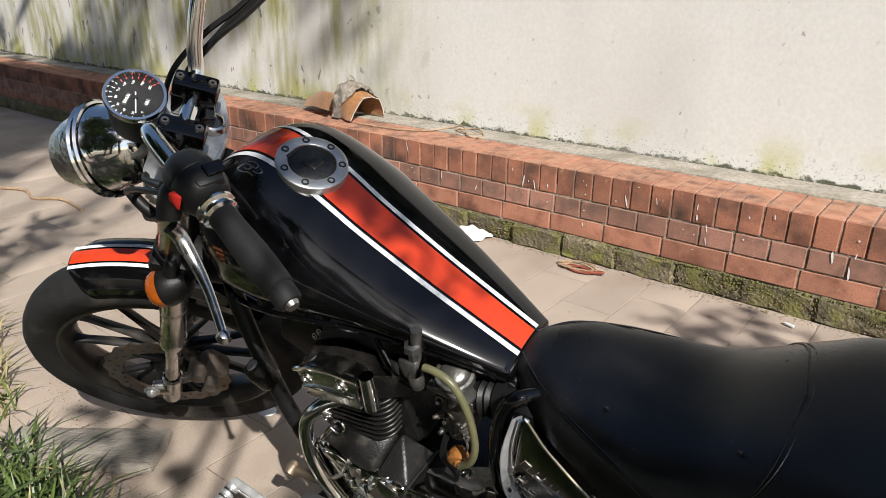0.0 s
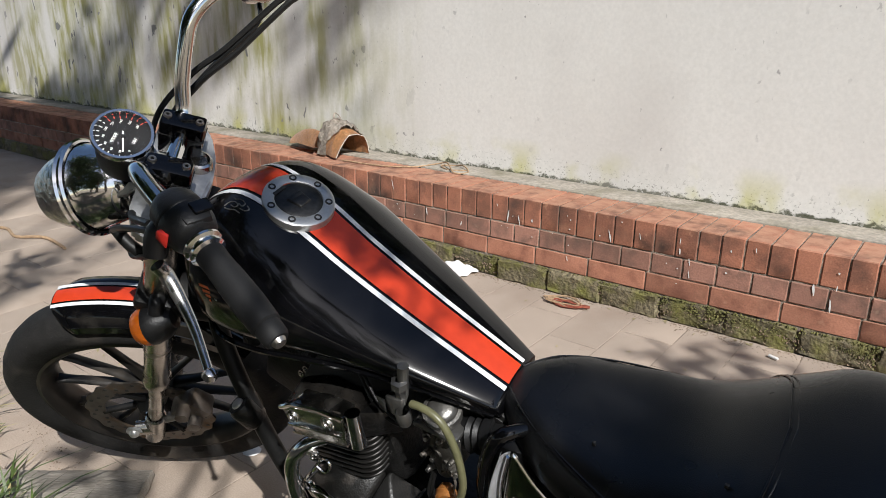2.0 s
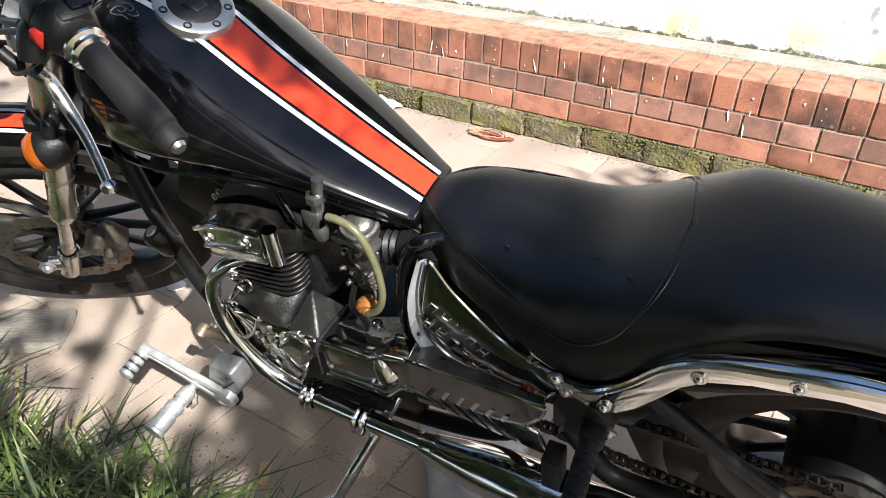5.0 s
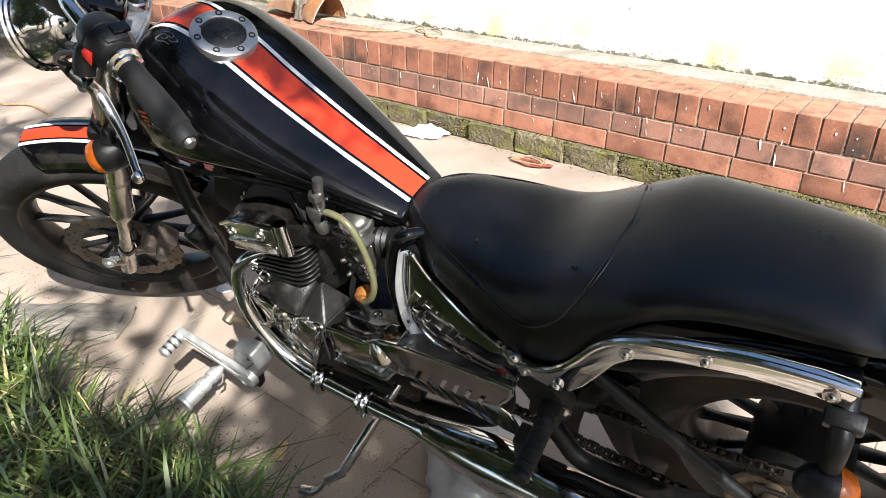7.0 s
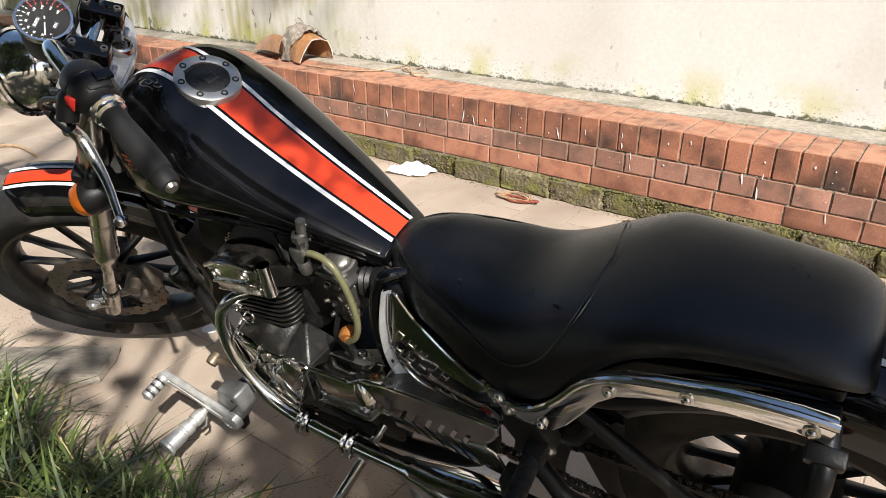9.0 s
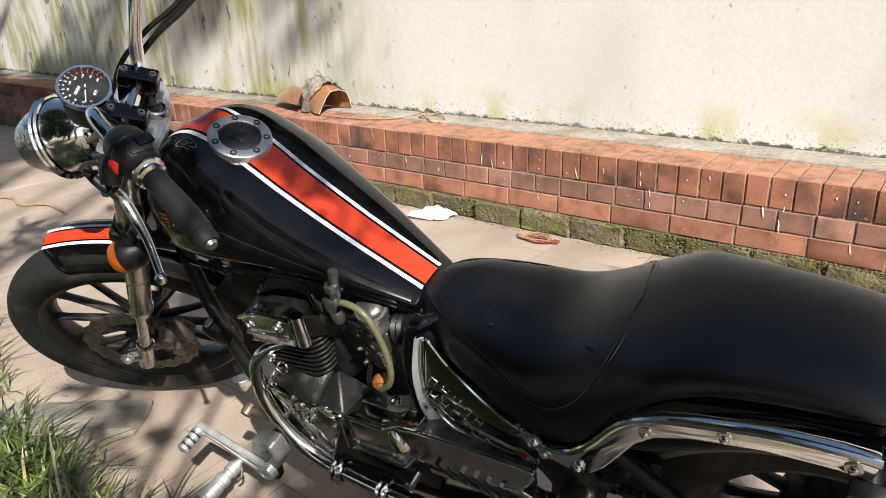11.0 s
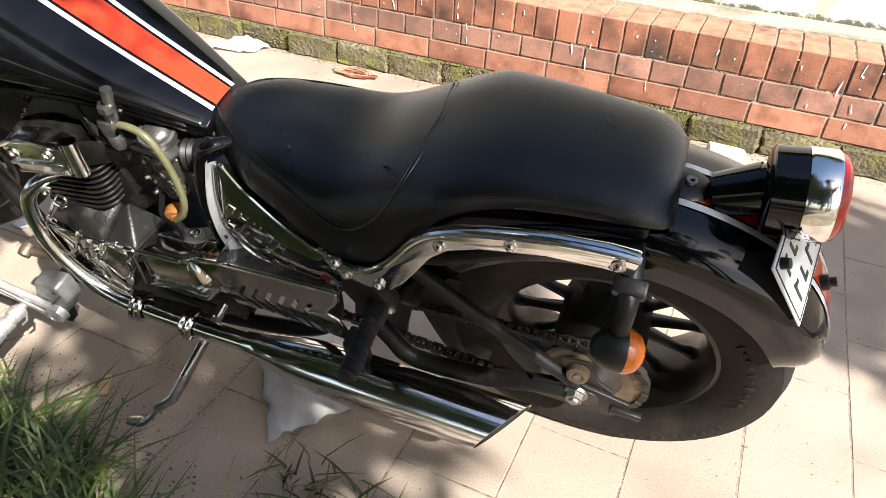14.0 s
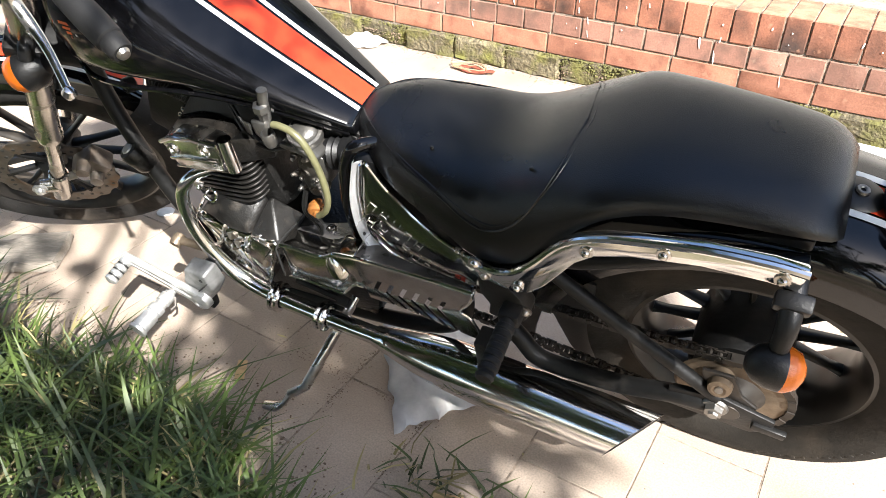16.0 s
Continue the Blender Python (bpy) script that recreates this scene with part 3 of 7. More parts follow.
# tank: a wedge, high at the cap and low at the seat. X, top, widest height, underside, half width
TANK = [(-1.168, 0.835, 0.805, 0.775, 0.050), (-1.150, 0.888, 0.805, 0.755, 0.100), (-1.10, 0.932, 0.800, 0.735, 0.142), (-1.03, 0.944, 0.800, 0.730, 0.156),
        (-0.95, 0.897, 0.790, 0.730, 0.151), (-0.88, 0.840, 0.770, 0.725, 0.134), (-0.78, 0.768, 0.728, 0.700, 0.106), (-0.70, 0.716, 0.690, 0.668, 0.080), (-0.640, 0.678, 0.658, 0.640, 0.060)]
P_TOP = 2.35


def tank_top(x, y):
    zt, zm, zb, hw = lerp_table(TANK, x)
    return zm + (zt - zm) * max(0.0, 1 - min(1, abs(y / hw)) ** P_TOP) ** (1 / P_TOP)


rings = []
for i in range(49):
    x = TANK[0][0] + (TANK[-1][0] - TANK[0][0]) * i / 48
    zt, zm, zb, hw = lerp_table(TANK, x)
    ring = []
    for k in range(64):
        a = 2 * math.pi * k / 64
        cy, cz = math.cos(a), math.sin(a)
        p = P_TOP if cz >= 0 else 3.0
        y = hw * math.copysign(abs(cy) ** (2 / p), cy)
        z = zm + ((zt - zm) if cz >= 0 else (zm - zb)) * math.copysign(abs(cz) ** (2 / p), cz)
        ridge = 0.045 * max(0.0, min(1.0, (x + 1.08) / 0.15)) * math.exp(-((math.asin(cz) - 0.30) / 0.22) ** 2)
        ring.append((x, y * (1 + ridge), z))
    rings.append(ring)
tank = bp("fuel_tank", ring_loft(bmesh.new(), rings), BLACK_PAINT, None, "glossy black wedge-shaped fuel tank with a red and white stripe", angle=60)


def tank_strip(y_of, lift, name, mat_, x0=-1.150, x1=-0.642, n=44, m=8):
    """A painted band on top of the tank between two lines across it."""
    bm = bmesh.new()
    rows = []
    for i in range(n + 1):
        x = x0 + (x1 - x0) * i / n
        ya, yb = y_of((x - x0) / (x1 - x0))
        rows.append([bm.verts.new((x, ya + (yb - ya) * k / m, tank_top(x, ya + (yb - ya) * k / m) + lift)) for k in range(m + 1)])
    for a, b in zip(rows, rows[1:]):
        for k in range(m):
            bm.faces.new((a[k], a[k + 1], b[k + 1], b[k]))
    return bp(name, bm, mat_, tank, angle=60)


def half_w(t):
    return 0.050 - 0.016 * t


tank_strip(lambda t: (-half_w(t) + 0.013, half_w(t) - 0.013), 0.0012, "red_stripe", RED_PAINT)
for s in (-1, 1):
    tank_strip(lambda t, s=s: tuple(sorted((s * half_w(t), s * (half_w(t) - 0.008)))), 0.0013, "white_stripe", WHITE_PAINT, m=2)
# seam along the lower edge of the tank
for s in (-1, 1):
    seam = [(x, s * lerp_table(TANK, x)[3] * 0.93, lerp_table(TANK, x)[2] + 0.006) for x in (-1.14, -1.08, -1.0, -0.92, -0.84, -0.76, -0.70, -0.65)]
    bp("tank_seam", tube(seam, 0.0045, 6, 4), BLACK_PAINT, tank)
# filler cap
cx = -0.972
cz = tank_top(cx, 0) + 0.0028
slope = 0.80 * (tank_top(cx + 0.05, 0) - tank_top(cx - 0.05, 0)) / 0.1
cap_n = Vector((-slope, 0, 1)).normalized()
cap_o = Vector((cx, 0, cz))
cap = bp("filler_cap", lathe([(0.0355, 0.0), (0.036, 0.0032), (0.0375, 0.0040), (0.0505, 0.0040), (0.0535, 0.0025), (0.0545, -0.003), (0.0545, -0.020)], cap_o, cap_n, 48), CAP_SATIN, tank, "satin silver filler cap with a dark centre")
bp("cap_centre", lathe([(0, 0.0030), (0.024, 0.0030), (0.034, 0.0022), (0.0358, 0.0012), (0.0358, -0.004)], cap_o, cap_n, 36), CAP_DARK, tank)
cap_m = Matrix.Translation(cap_o) @ cap_n.to_track_quat("Z", "X").to_matrix().to_4x4()
for k in range(7):
    a = 2 * math.pi * (k + 0.25) / 7
    for prof, m in (([(0.0032, 0.0004), (0.0036, 0.0016), (0.0056, 0.0016), (0.0062, -0.001)], CAP_DARK), ([(0, -0.0004), (0.0032, -0.0002), (0.0034, 0.0014)], STEEL)):
        bp("cap_screw", lathe(prof, cap_m @ Vector((0.0440 * math.cos(a), 0.0440 * math.sin(a), 0.0038)), cap_n, 12), m, tank)
bp("key_flap", moved(hull([(-0.014, -0.012, 0.003), (0.012, -0.016, 0.003), (0.012, 0.016, 0.003), (-0.014, 0.012, 0.003), (-0.012, -0.010, 0.0062), (0.010, -0.013, 0.0062), (0.010, 0.013, 0.0062), (-0.012, 0.010, 0.0062)], 0.001), cap_m), CAP_DARK, tank)
bp("key_slot", moved(block((0.004, 0, 0.0064), (0.0025, 0.018, 0.0008), 0.0002), cap_m), PRINT_BLACK, tank)
bp("hinge", moved(block((0.031, 0.008, 0.0036), (0.006, 0.024, 0.0022), 0.0008), cap_m), PRINT_BLACK, tank)
bp("hinge_edge", moved(block((0.0345, 0.008, 0.0040), (0.002, 0.026, 0.0022), 0.0006), cap_m), CAP_SATIN, tank)
# small pale scroll decal and winged badge on the tank sides
for s in (-1,):
    def side_pt(x, z, out=0.0015):
        zt, zm, zb, hw = lerp_table(TANK, x)
        q = (z - zm) / ((zt - zm) if z >= zm else (zm - zb))
        p = P_TOP if z >= zm else 3.0
        return Vector((x, s * (hw * max(0.0, 1 - min(0.98, abs(q)) ** p) ** (1 / p) + out), z))

    def side_patch(name, x0, x1, zf, mat_, label=""):
        bm = bmesh.new()
        rows = []
        for i in range(13):
            x = x0 + (x1 - x0) * i / 12
            za, zb2 = zf(i / 12)
            rows.append([bm.verts.new(side_pt(x, za + (zb2 - za) * k / 3)) for k in range(4)])
        for a, b in zip(rows, rows[1:]):
            for k in range(3):
                bm.faces.new((a[k], a[k + 1], b[k + 1], b[k]))
        return bp(name, bm, mat_, tank, label, 60)

    for row in range(4):
        z = 0.846 - 0.007 * row
        side_patch("badge_feather", -1.062 + 0.006 * row, -1.034 - 0.002 * row, lambda t, z=z: (z - 0.0022, z + 0.0022), BADGE_ORANGE)
        side_patch("badge_feather", -0.956 + 0.002 * row, -0.914 - 0.007 * row, lambda t, z=z: (z - 0.0235, z - 0.0205), BADGE_ORANGE)
    for k in range(6):
        side_patch("badge_bar", -1.030 + 0.009 * k, -1.0235 + 0.009 * k, lambda t: (0.829, 0.841), PRINT_WHITE)

    # pale scroll decal beside the stripe
    for curl in (((0, 0), (0.3, 0.5), (0.7, 0.6), (1.0, 0.3), (0.8, 0.0), (0.5, 0.15)), ((0.1, -0.2), (0.5, -0.35), (0.9, -0.3), (1.3, -0.5)),
                 ((0.6, 0.9), (1.0, 1.0), (1.4, 0.7), (1.3, 0.3), (1.0, 0.5)), ((1.2, 0.0), (1.5, -0.1), (1.8, 0.2), (1.6, 0.5))):
        pts = [(-1.048 + 0.022 * u - 0.004 * w, -0.072 + 0.014 * w + 0.004 * u) for u, w in curl]
        bp("scroll_decal", tube([Vector((x, y, tank_top(x, y) + 0.0003)) for x, y in pts], 0.0009, 6, 5), STEEL, tank)

# seat: X, top, half width, lower edge, roundness
SEAT = [(-0.650, 0.673, 0.030, 0.655, 2.2), (-0.635, 0.682, 0.052, 0.645, 2.3), (-0.605, 0.688, 0.080, 0.635, 2.4), (-0.57, 0.686, 0.104, 0.618, 2.6), (-0.52, 0.678, 0.121, 0.596, 2.7), (-0.46, 0.672, 0.139, 0.575, 2.8),
        (-0.41, 0.674, 0.150, 0.552, 2.8), (-0.370, 0.684, 0.154, 0.556, 2.8), (-0.33, 0.702, 0.155, 0.575, 2.8), (-0.285, 0.720, 0.152, 0.625, 2.8), (-0.23, 0.735, 0.146, 0.684, 2.8), (-0.17, 0.744, 0.130, 0.703, 2.6), (-0.10, 0.743, 0.118, 0.705, 2.6),
        (-0.03, 0.736, 0.110, 0.702, 2.6), (0.015, 0.725, 0.103, 0.698, 2.5), (0.038, 0.709, 0.092, 0.690, 2.4), (0.047, 0.697, 0.082, 0.688, 2.4)]
rings = []
for i in range(61):
    x = SEAT[0][0] + (SEAT[-1][0] - SEAT[0][0]) * i / 60
    zt, hw, zb, p = lerp_table(SEAT, x)
    dish = 0.012 * math.exp(-((x + 0.47) / 0.10) ** 2)
    ring = []
    for k in range(25):
        a = math.pi * k / 24
        y = hw * math.copysign(abs(math.cos(a)) ** (2 / p), math.cos(a))
        z = zb + (zt - zb) * abs(math.sin(a)) ** (2 / p)
        z -= dish * max(0, 1 - (y / (hw * 0.8)) ** 2)
        ring.append((x, y, z))
    ring += [(x, hw * f, zb + 0.004) for f in (-0.8, -0.4, 0, 0.4, 0.8)]
    rings.append(ring)
seat = bp("seat", ring_loft(bmesh.new(), rings), LEATHER, None, "black leatherette dual seat with a stitched rider panel", angle=70)


def seat_pt(x, f, out=0.0):
    """On the seat's skin: f from -1 (left edge) over 0 (middle) to 1."""
    zt, hw, zb, p = lerp_table(SEAT, x)
    a = math.pi / 2 * (1 - f)
    y = hw * math.copysign(abs(math.cos(a)) ** (2 / p), math.cos(a))
    z = zb + (zt - zb) * abs(math.sin(a)) ** (2 / p) - 0.012 * math.exp(-((x + 0.47) / 0.10) ** 2) * max(0, 1 - (y / (hw * 0.8)) ** 2)
    return Vector((x, y * (1 + out * 8), z + out))


for s in (-1, 1):
    line = [seat_pt(x, s * f, 0.0005) for x, f in ((-0.64, 0.30), (-0.60, 0.47), (-0.54, 0.57), (-0.47, 0.66), (-0.41, 0.75), (-0.37, 0.77), (-0.336, 0.70), (-0.313, 0.55), (-0.296, 0.30), (-0.286, 0.0))]
    bp("seat_piping", tube(line, 0.0017, 6, 5), LEATHER, seat)
    line = [seat_pt(x, s * f, 0.0003) for x, f in ((-0.60, 0.43), (-0.54, 0.53), (-0.47, 0.62), (-0.40, 0.70), (-0.362, 0.72), (-0.327, 0.64), (-0.304, 0.50), (-0.288, 0.28), (-0.278, 0.0))]
    bp("stitching", tube(line, 0.0010, 4, 5), LEATHER, seat)
for x, f in ((-0.50, -0.25), (-0.335, -0.28)):
    bp("burr", block(seat_pt(x, f, 0.003), (0.005, 0.004, 0.006), 0.001), PRINT_BLACK, seat)


# fenders
def fender(centre, r, half, drop, a0, a1, name, mat_, place, label, n=40, lift=0.0, stripe=None, taper=0.0, pull=0.0, nose=0.0):
    """A rolled guard over a wheel with its axle along Y; angles from straight up, positive to the rear."""
    bm = bmesh.new()
    c = Vector(centre)
    prof = [(r - drop, half), (r - drop * 0.62, half), (r - 0.030, half * 0.97), (r - 0.012, half * 0.84), (r - 0.002, half * 0.50), (r, 0)]
    prof = prof + [(q, -h) for q, h in prof[-2::-1]]
    if stripe:
        ya, yb = stripe
        prof = []
        for k in range(5):
            y = ya + (yb - ya) * k / 4
            prof.append((r - 0.006 * (abs(y) / half) ** 2 - 0.002 * (abs(y) / half) + lift, y))
    rows = []
    for i in range(n + 1):
        t = i / n
        a = radians(a0 + (a1 - a0) * t)
        end = 1 - taper * max(0, (t - 0.90) / 0.10) ** 2
        end *= 1 - nose * max(0, (0.12 - t) / 0.12) ** 2
        fold = 1 - pull * max(0, (t - 0.72) / 0.28) ** 2
        rows.append([c + Vector((math.sin(a) * q * fold, h * end, math.cos(a) * q * fold)) for q, h in prof])
    outer = [[bm.verts.new(p) for p in row] for row in rows]
    for a, b in zip(outer, outer[1:]):
        for k in range(len(prof) - 1):
            bm.faces.new((a[k], a[k + 1], b[k + 1], b[k]))
    if not stripe:
        bmesh.ops.recalc_face_normals(bm, faces=bm.faces)
        bmesh.ops.solidify(bm, geom=bm.faces[:], thickness=0.003)
    return bm


guard = bp("rear_fender", fender(AXLE, 0.385, 0.112, 0.075, -72, 61, "rear_fender", BLACK_PAINT, bp, "", taper=0.30, pull=0.09), BLACK_PAINT, None, "glossy black rear fender with a red and white stripe", 55)
bp("red_stripe", fender(AXLE, 0.385, 0.112, 0.07, -72, 61, "", None, None, "", lift=0.0016, pull=0.09, stripe=(-0.025, 0.025)), RED_PAINT, guard, angle=60)
for s in (-1, 1):
    bp("white_stripe", fender(AXLE, 0.385, 0.112, 0.07, -72, 61, "", None, None, "", lift=0.0018, pull=0.09, stripe=tuple(sorted((s * 0.0285, s * 0.0395)))), WHITE_PAINT, guard, angle=60)
fguard = sp("front_fender", fender((-0.05, 0, 0.02), 0.366, 0.060, 0.05, -35, 30, "", None, None, "", nose=0.45), BLACK_PAINT, None, "glossy black front fender with a red and white stripe", 55)
sp("red_stripe", fender((-0.05, 0, 0.02), 0.366, 0.060, 0.05, -34.4, 29.6, "", None, None, "", lift=0.0016, stripe=(-0.015, 0.015)), RED_PAINT, fguard, angle=60)
for s in (-1, 1):
    sp("white_stripe", fender((-0.05, 0, 0.02), 0.366, 0.060, 0.05, -34.4, 29.6, "", None, None, "", lift=0.0018, stripe=tuple(sorted((s * 0.019, s * 0.0265)))), WHITE_PAINT, fguard, angle=60)
bp("grommet", lathe([(0, 0.006), (0.008, 0.006), (0.009, 0.004), (0.026, 0.003), (0.030, 0.0)], AXLE + 0.387 * Vector((math.sin(radians(10)), 0, math.cos(radians(10)))), (math.sin(radians(10)), 0, math.cos(radians(10))), 20), CABLE, guard)
bp("grommet_bolt", lathe([(0.003, 0.0075), (0.0045, 0.009), (0.0075, 0.009), (0.0085, 0.006)], AXLE + 0.387 * Vector((math.sin(radians(10)), 0, math.cos(radians(10)))), (math.sin(radians(10)), 0, math.cos(radians(10))), 16), STEEL, guard)

# chrome fender rail on both sides, with its bolts
RAIL_TOP = [(-0.405, 0.552), (-0.372, 0.548), (-0.345, 0.556), (-0.320, 0.578), (-0.298, 0.606), (-0.275, 0.640), (-0.250, 0.664), (-0.215, 0.682), (-0.178, 0.692), (-0.095, 0.708), (-0.02, 0.712), (0.018, 0.709)]
RAIL_BOT = [(0.014, 0.676), (-0.02, 0.679), (-0.093, 0.677), (-0.178, 0.660), (-0.222, 0.642), (-0.248, 0.617), (-0.270, 0.580), (-0.294, 0.542), (-0.315, 0.519), (-0.340, 0.509), (-0.372, 0.516), (-0.400, 0.530)]
for s in (-1,):
    y0, y1 = (-0.166, -0.148) if s < 0 else (0.148, 0.166)
    rail = bp("fender_rail", prism(RAIL_TOP + RAIL_BOT, y0, y1, 0.0035), CHROME, None, "polished chrome fender rail")
    edge = [Vector((x, s * 0.166, z)) for x, z in RAIL_TOP]
    bp("rail_lip", tube(edge, 0.005, 8, 4), CHROME, rail)
    for x, z in ((-0.384, 0.534), (-0.333, 0.527), (-0.232, 0.650), (-0.137, 0.684), (-0.006, 0.692)):
        bolt(Vector((x, s * 0.168, z)), (0, s, 0), 0.0075, bp, rail)

# side cover: a bowed leaf of smoked chrome in a rolled chrome flange
COVER_TOP = [(-0.624, 0.545), (-0.612, 0.610), (-0.602, 0.645), (-0.594, 0.652), (-0.586, 0.640), (-0.571, 0.613), (-0.552, 0.590), (-0.508, 0.547), (-0.460, 0.520), (-0.404, 0.530)]
COVER_FOOT = [(-0.624, 0.530), (-0.622, 0.480), (-0.594, 0.447), (-0.568, 0.437), (-0.517, 0.433), (-0.473, 0.432), (-0.417, 0.452), (-0.404, 0.480)]


def cover_y(x):
    return -float(np.interp(x, [-0.64, -0.55, -0.45, -0.39], [0.108, 0.114, 0.124, 0.148]))


def cover_z(x, v):
    za, zb = (float(np.interp(x, [p[0] for p in row], [p[1] for p in row])) for row in (COVER_FOOT, COVER_TOP))
    return za + (zb - za) * v


rows = []
for i in range(45):
    x = -0.6239 + 0.2198 * (i / 44) ** 1.3
    rows.append([(x, cover_y(x) - 0.010 * math.sin(math.pi * k / 10), cover_z(x, k / 10)) for k in range(11)])
bm = ring_loft(bmesh.new(), rows, cap=False, closed=False)
bmesh.ops.recalc_face_normals(bm, faces=bm.faces)
bmesh.ops.solidify(bm, geom=bm.faces[:], thickness=0.004)
cover = bp("side_cover", bm, SMOKED, None, "smoked chrome side cover with raised lettering bars", 60)


def on_cover(p, out=0.0):
    return Vector((p[0], cover_y(p[0]) - out, p[1]))


FLANGE_IN = [(-0.600, 0.650), (-0.617, 0.588), (-0.623, 0.536), (-0.620, 0.482), (-0.594, 0.449), (-0.568, 0.439), (-0.517, 0.435), (-0.473, 0.434), (-0.420, 0.452)]
FLANGE_OUT = [(-0.606, 0.662), (-0.630, 0.592), (-0.641, 0.540), (-0.641, 0.476), (-0.618, 0.430), (-0.593, 0.405), (-0.536, 0.392), (-0.478, 0.398), (-0.424, 0.420)]
bp("cover_flange", band([on_cover(p) for p in FLANGE_IN], [on_cover(p) for p in FLANGE_OUT], ((0, -0.004), (0.2, -0.002), (0.45, 0.003), (0.7, 0.010), (0.86, 0.0155), (0.95, 0.0155), (1.0, 0.008))), FLANGE, cover, "chrome flange, pale satin in place of its sky reflection", angle=50)
bp("cover_bead", tube([on_cover(p, 0.005) for p in FLANGE_IN], 0.0028, 8, 4), CHROME, cover)
bp("cover_top_trim", tube([on_cover(p, 0.001) for p in COVER_TOP[2:]], 0.0034, 8, 3), CHROME, cover)
bp("cover_hole", lathe([(0, 0.001), (0.0035, 0.001), (0.004, -0.001)], on_cover((-0.634, 0.480), 0.010), (0, -1, 0.1), 10), PRINT_BLACK, cover)
for row, (x0, z0, n) in enumerate(((-0.598, 0.562, 5), (-0.610, 0.520, 7))):
    for k in range(n):
        x, z = x0 + 0.0190 * k, z0 - (0.0155 - 0.0014 * row) * k
        m = pose(x, cover_y(x) - 0.0096, z, 0, 34, -6)
        for piece_x in (-0.0058, 0.0058):
            bp("raised_bar", moved(block((piece_x, 0, 0), (0.0018, 0.002, 0.0185), 0.0006), m), CHROME_OLD, cover)
        bp("raised_bar", moved(block((0, 0, (0.0085, 0.0, -0.0085)[(k + row) % 3]), (0.0125, 0.002, 0.0018), 0.0006), m), CHROME_OLD, cover)
for k in range(7):
    x = -0.557 + 0.0130 * k
    bp("name_bar", moved(block((0, 0, 0), (0.0095, 0.002, 0.017 if k in (0, 3) else 0.011), 0.0008), pose(x, cover_y(x) - 0.0052, 0.454 - 0.0004 * k, 0, 12, -6)), PRINT_BLACK, cover)
for k in range(2):
    x = -0.456 + 0.011 * k
    bp("model_bar", moved(block((0, 0, 0), (0.0085, 0.002, 0.010), 0.0008), pose(x, cover_y(x) - 0.0062, 0.452, 0, 8, -8)), PRINT_RED, cover)
bolt(on_cover((-0.448, 0.520), 0.003), (0, -1, 0.3), 0.005, bp, cover)
bolt(on_cover((-0.436, 0.522), 0.003), (0, -1, 0.3), 0.004, bp, cover)
bolt(Vector((-0.398, -0.166, 0.556)), (0, -1, 0), 0.009, bp, cover)
for s in (-1,):
    bp("seat_post", tube([(-0.585, s * 0.060, 0.655), (-0.612, s * 0.098, 0.668), (-0.632, s * 0.106, 0.640), (-0.648, s * 0.106, 0.590), (-0.658, s * 0.106, 0.520), (-0.652, s * 0.106, 0.450), (-0.620, s * 0.106, 0.395)], 0.011, 12, 5), BLACK_PAINT, None, "black frame post beside the seat")

# frame
for s in (-1, 1):
    bp("frame_tube", tube([(-1.17, 0.02 * s, 0.80), (-1.20, 0.06 * s, 0.66), (-1.13, 0.10 * s, 0.46), (-1.06, 0.11 * s, 0.28), (-0.97, 0.11 * s, 0.20), (-0.70, 0.11 * s, 0.20), (-0.50, 0.11 * s, 0.26), (-0.46, 0.11 * s, 0.42), (-0.52, 0.09 * s, 0.60), (-0.62, 0.06 * s, 0.63)], 0.016, 10, 5), BLACK_METAL, None, "black tubular steel frame")
    bp("seat_rail", tube([(-0.62, 0.05 * s, 0.62), (-0.48, 0.105 * s, 0.56), (-0.30, 0.118 * s, 0.55), (-0.10, 0.118 * s, 0.64), (0.02, 0.118 * s, 0.67)], 0.013, 10, 4), BLACK_METAL)
bp("backbone", tube([(-1.20, 0, 0.83), (-0.95, 0, 0.745), (-0.62, 0, 0.62)], 0.022, 10), BLACK_METAL)
bp("steering_head", lathe([(0.0, -0.06), (0.032, -0.06), (0.032, 0.06), (0, 0.06)], HEAD + S_UP * 0.64, S_UP, 20), BLACK_METAL)
bp("under_tank_tray", prism([(-1.12, 0.70), (-1.10, 0.745), (-0.70, 0.68), (-0.62, 0.64), (-0.62, 0.60), (-0.78, 0.62)], -0.055, 0.055, 0.004), BLACK_METAL)
bp("seat_pan", prism([(-0.60, 0.60), (-0.45, 0.575), (-0.33, 0.545), (-0.22, 0.64), (0.02, 0.69), (0.02, 0.66), (-0.20, 0.60), (-0.33, 0.50), (-0.58, 0.52)], -0.098, 0.098, 0.004), BLACK_PLASTIC)
swing = bmesh.new()
for s in (-1, 1):
    tube([(-0.40, 0.11 * s, 0.345), (-0.355, 0.122 * s, 0.310), (-0.326, 0.128 * s, 0.278), (-0.274, 0.128 * s, 0.268), (-0.175, 0.128 * s, 0.275), (-0.094, 0.128 * s, 0.300), (-0.02, 0.128 * s, 0.308)], 0.0165, 12, 4, bm=swing)
    tube([(-0.34, 0.115 * s, 0.555), (-0.286, 0.125 * s, 0.522), (-0.221, 0.128 * s, 0.476), (-0.158, 0.128 * s, 0.427), (-0.094, 0.128 * s, 0.381), (-0.028, 0.128 * s, 0.330)], 0.0115, 12, 3, bm=swing)
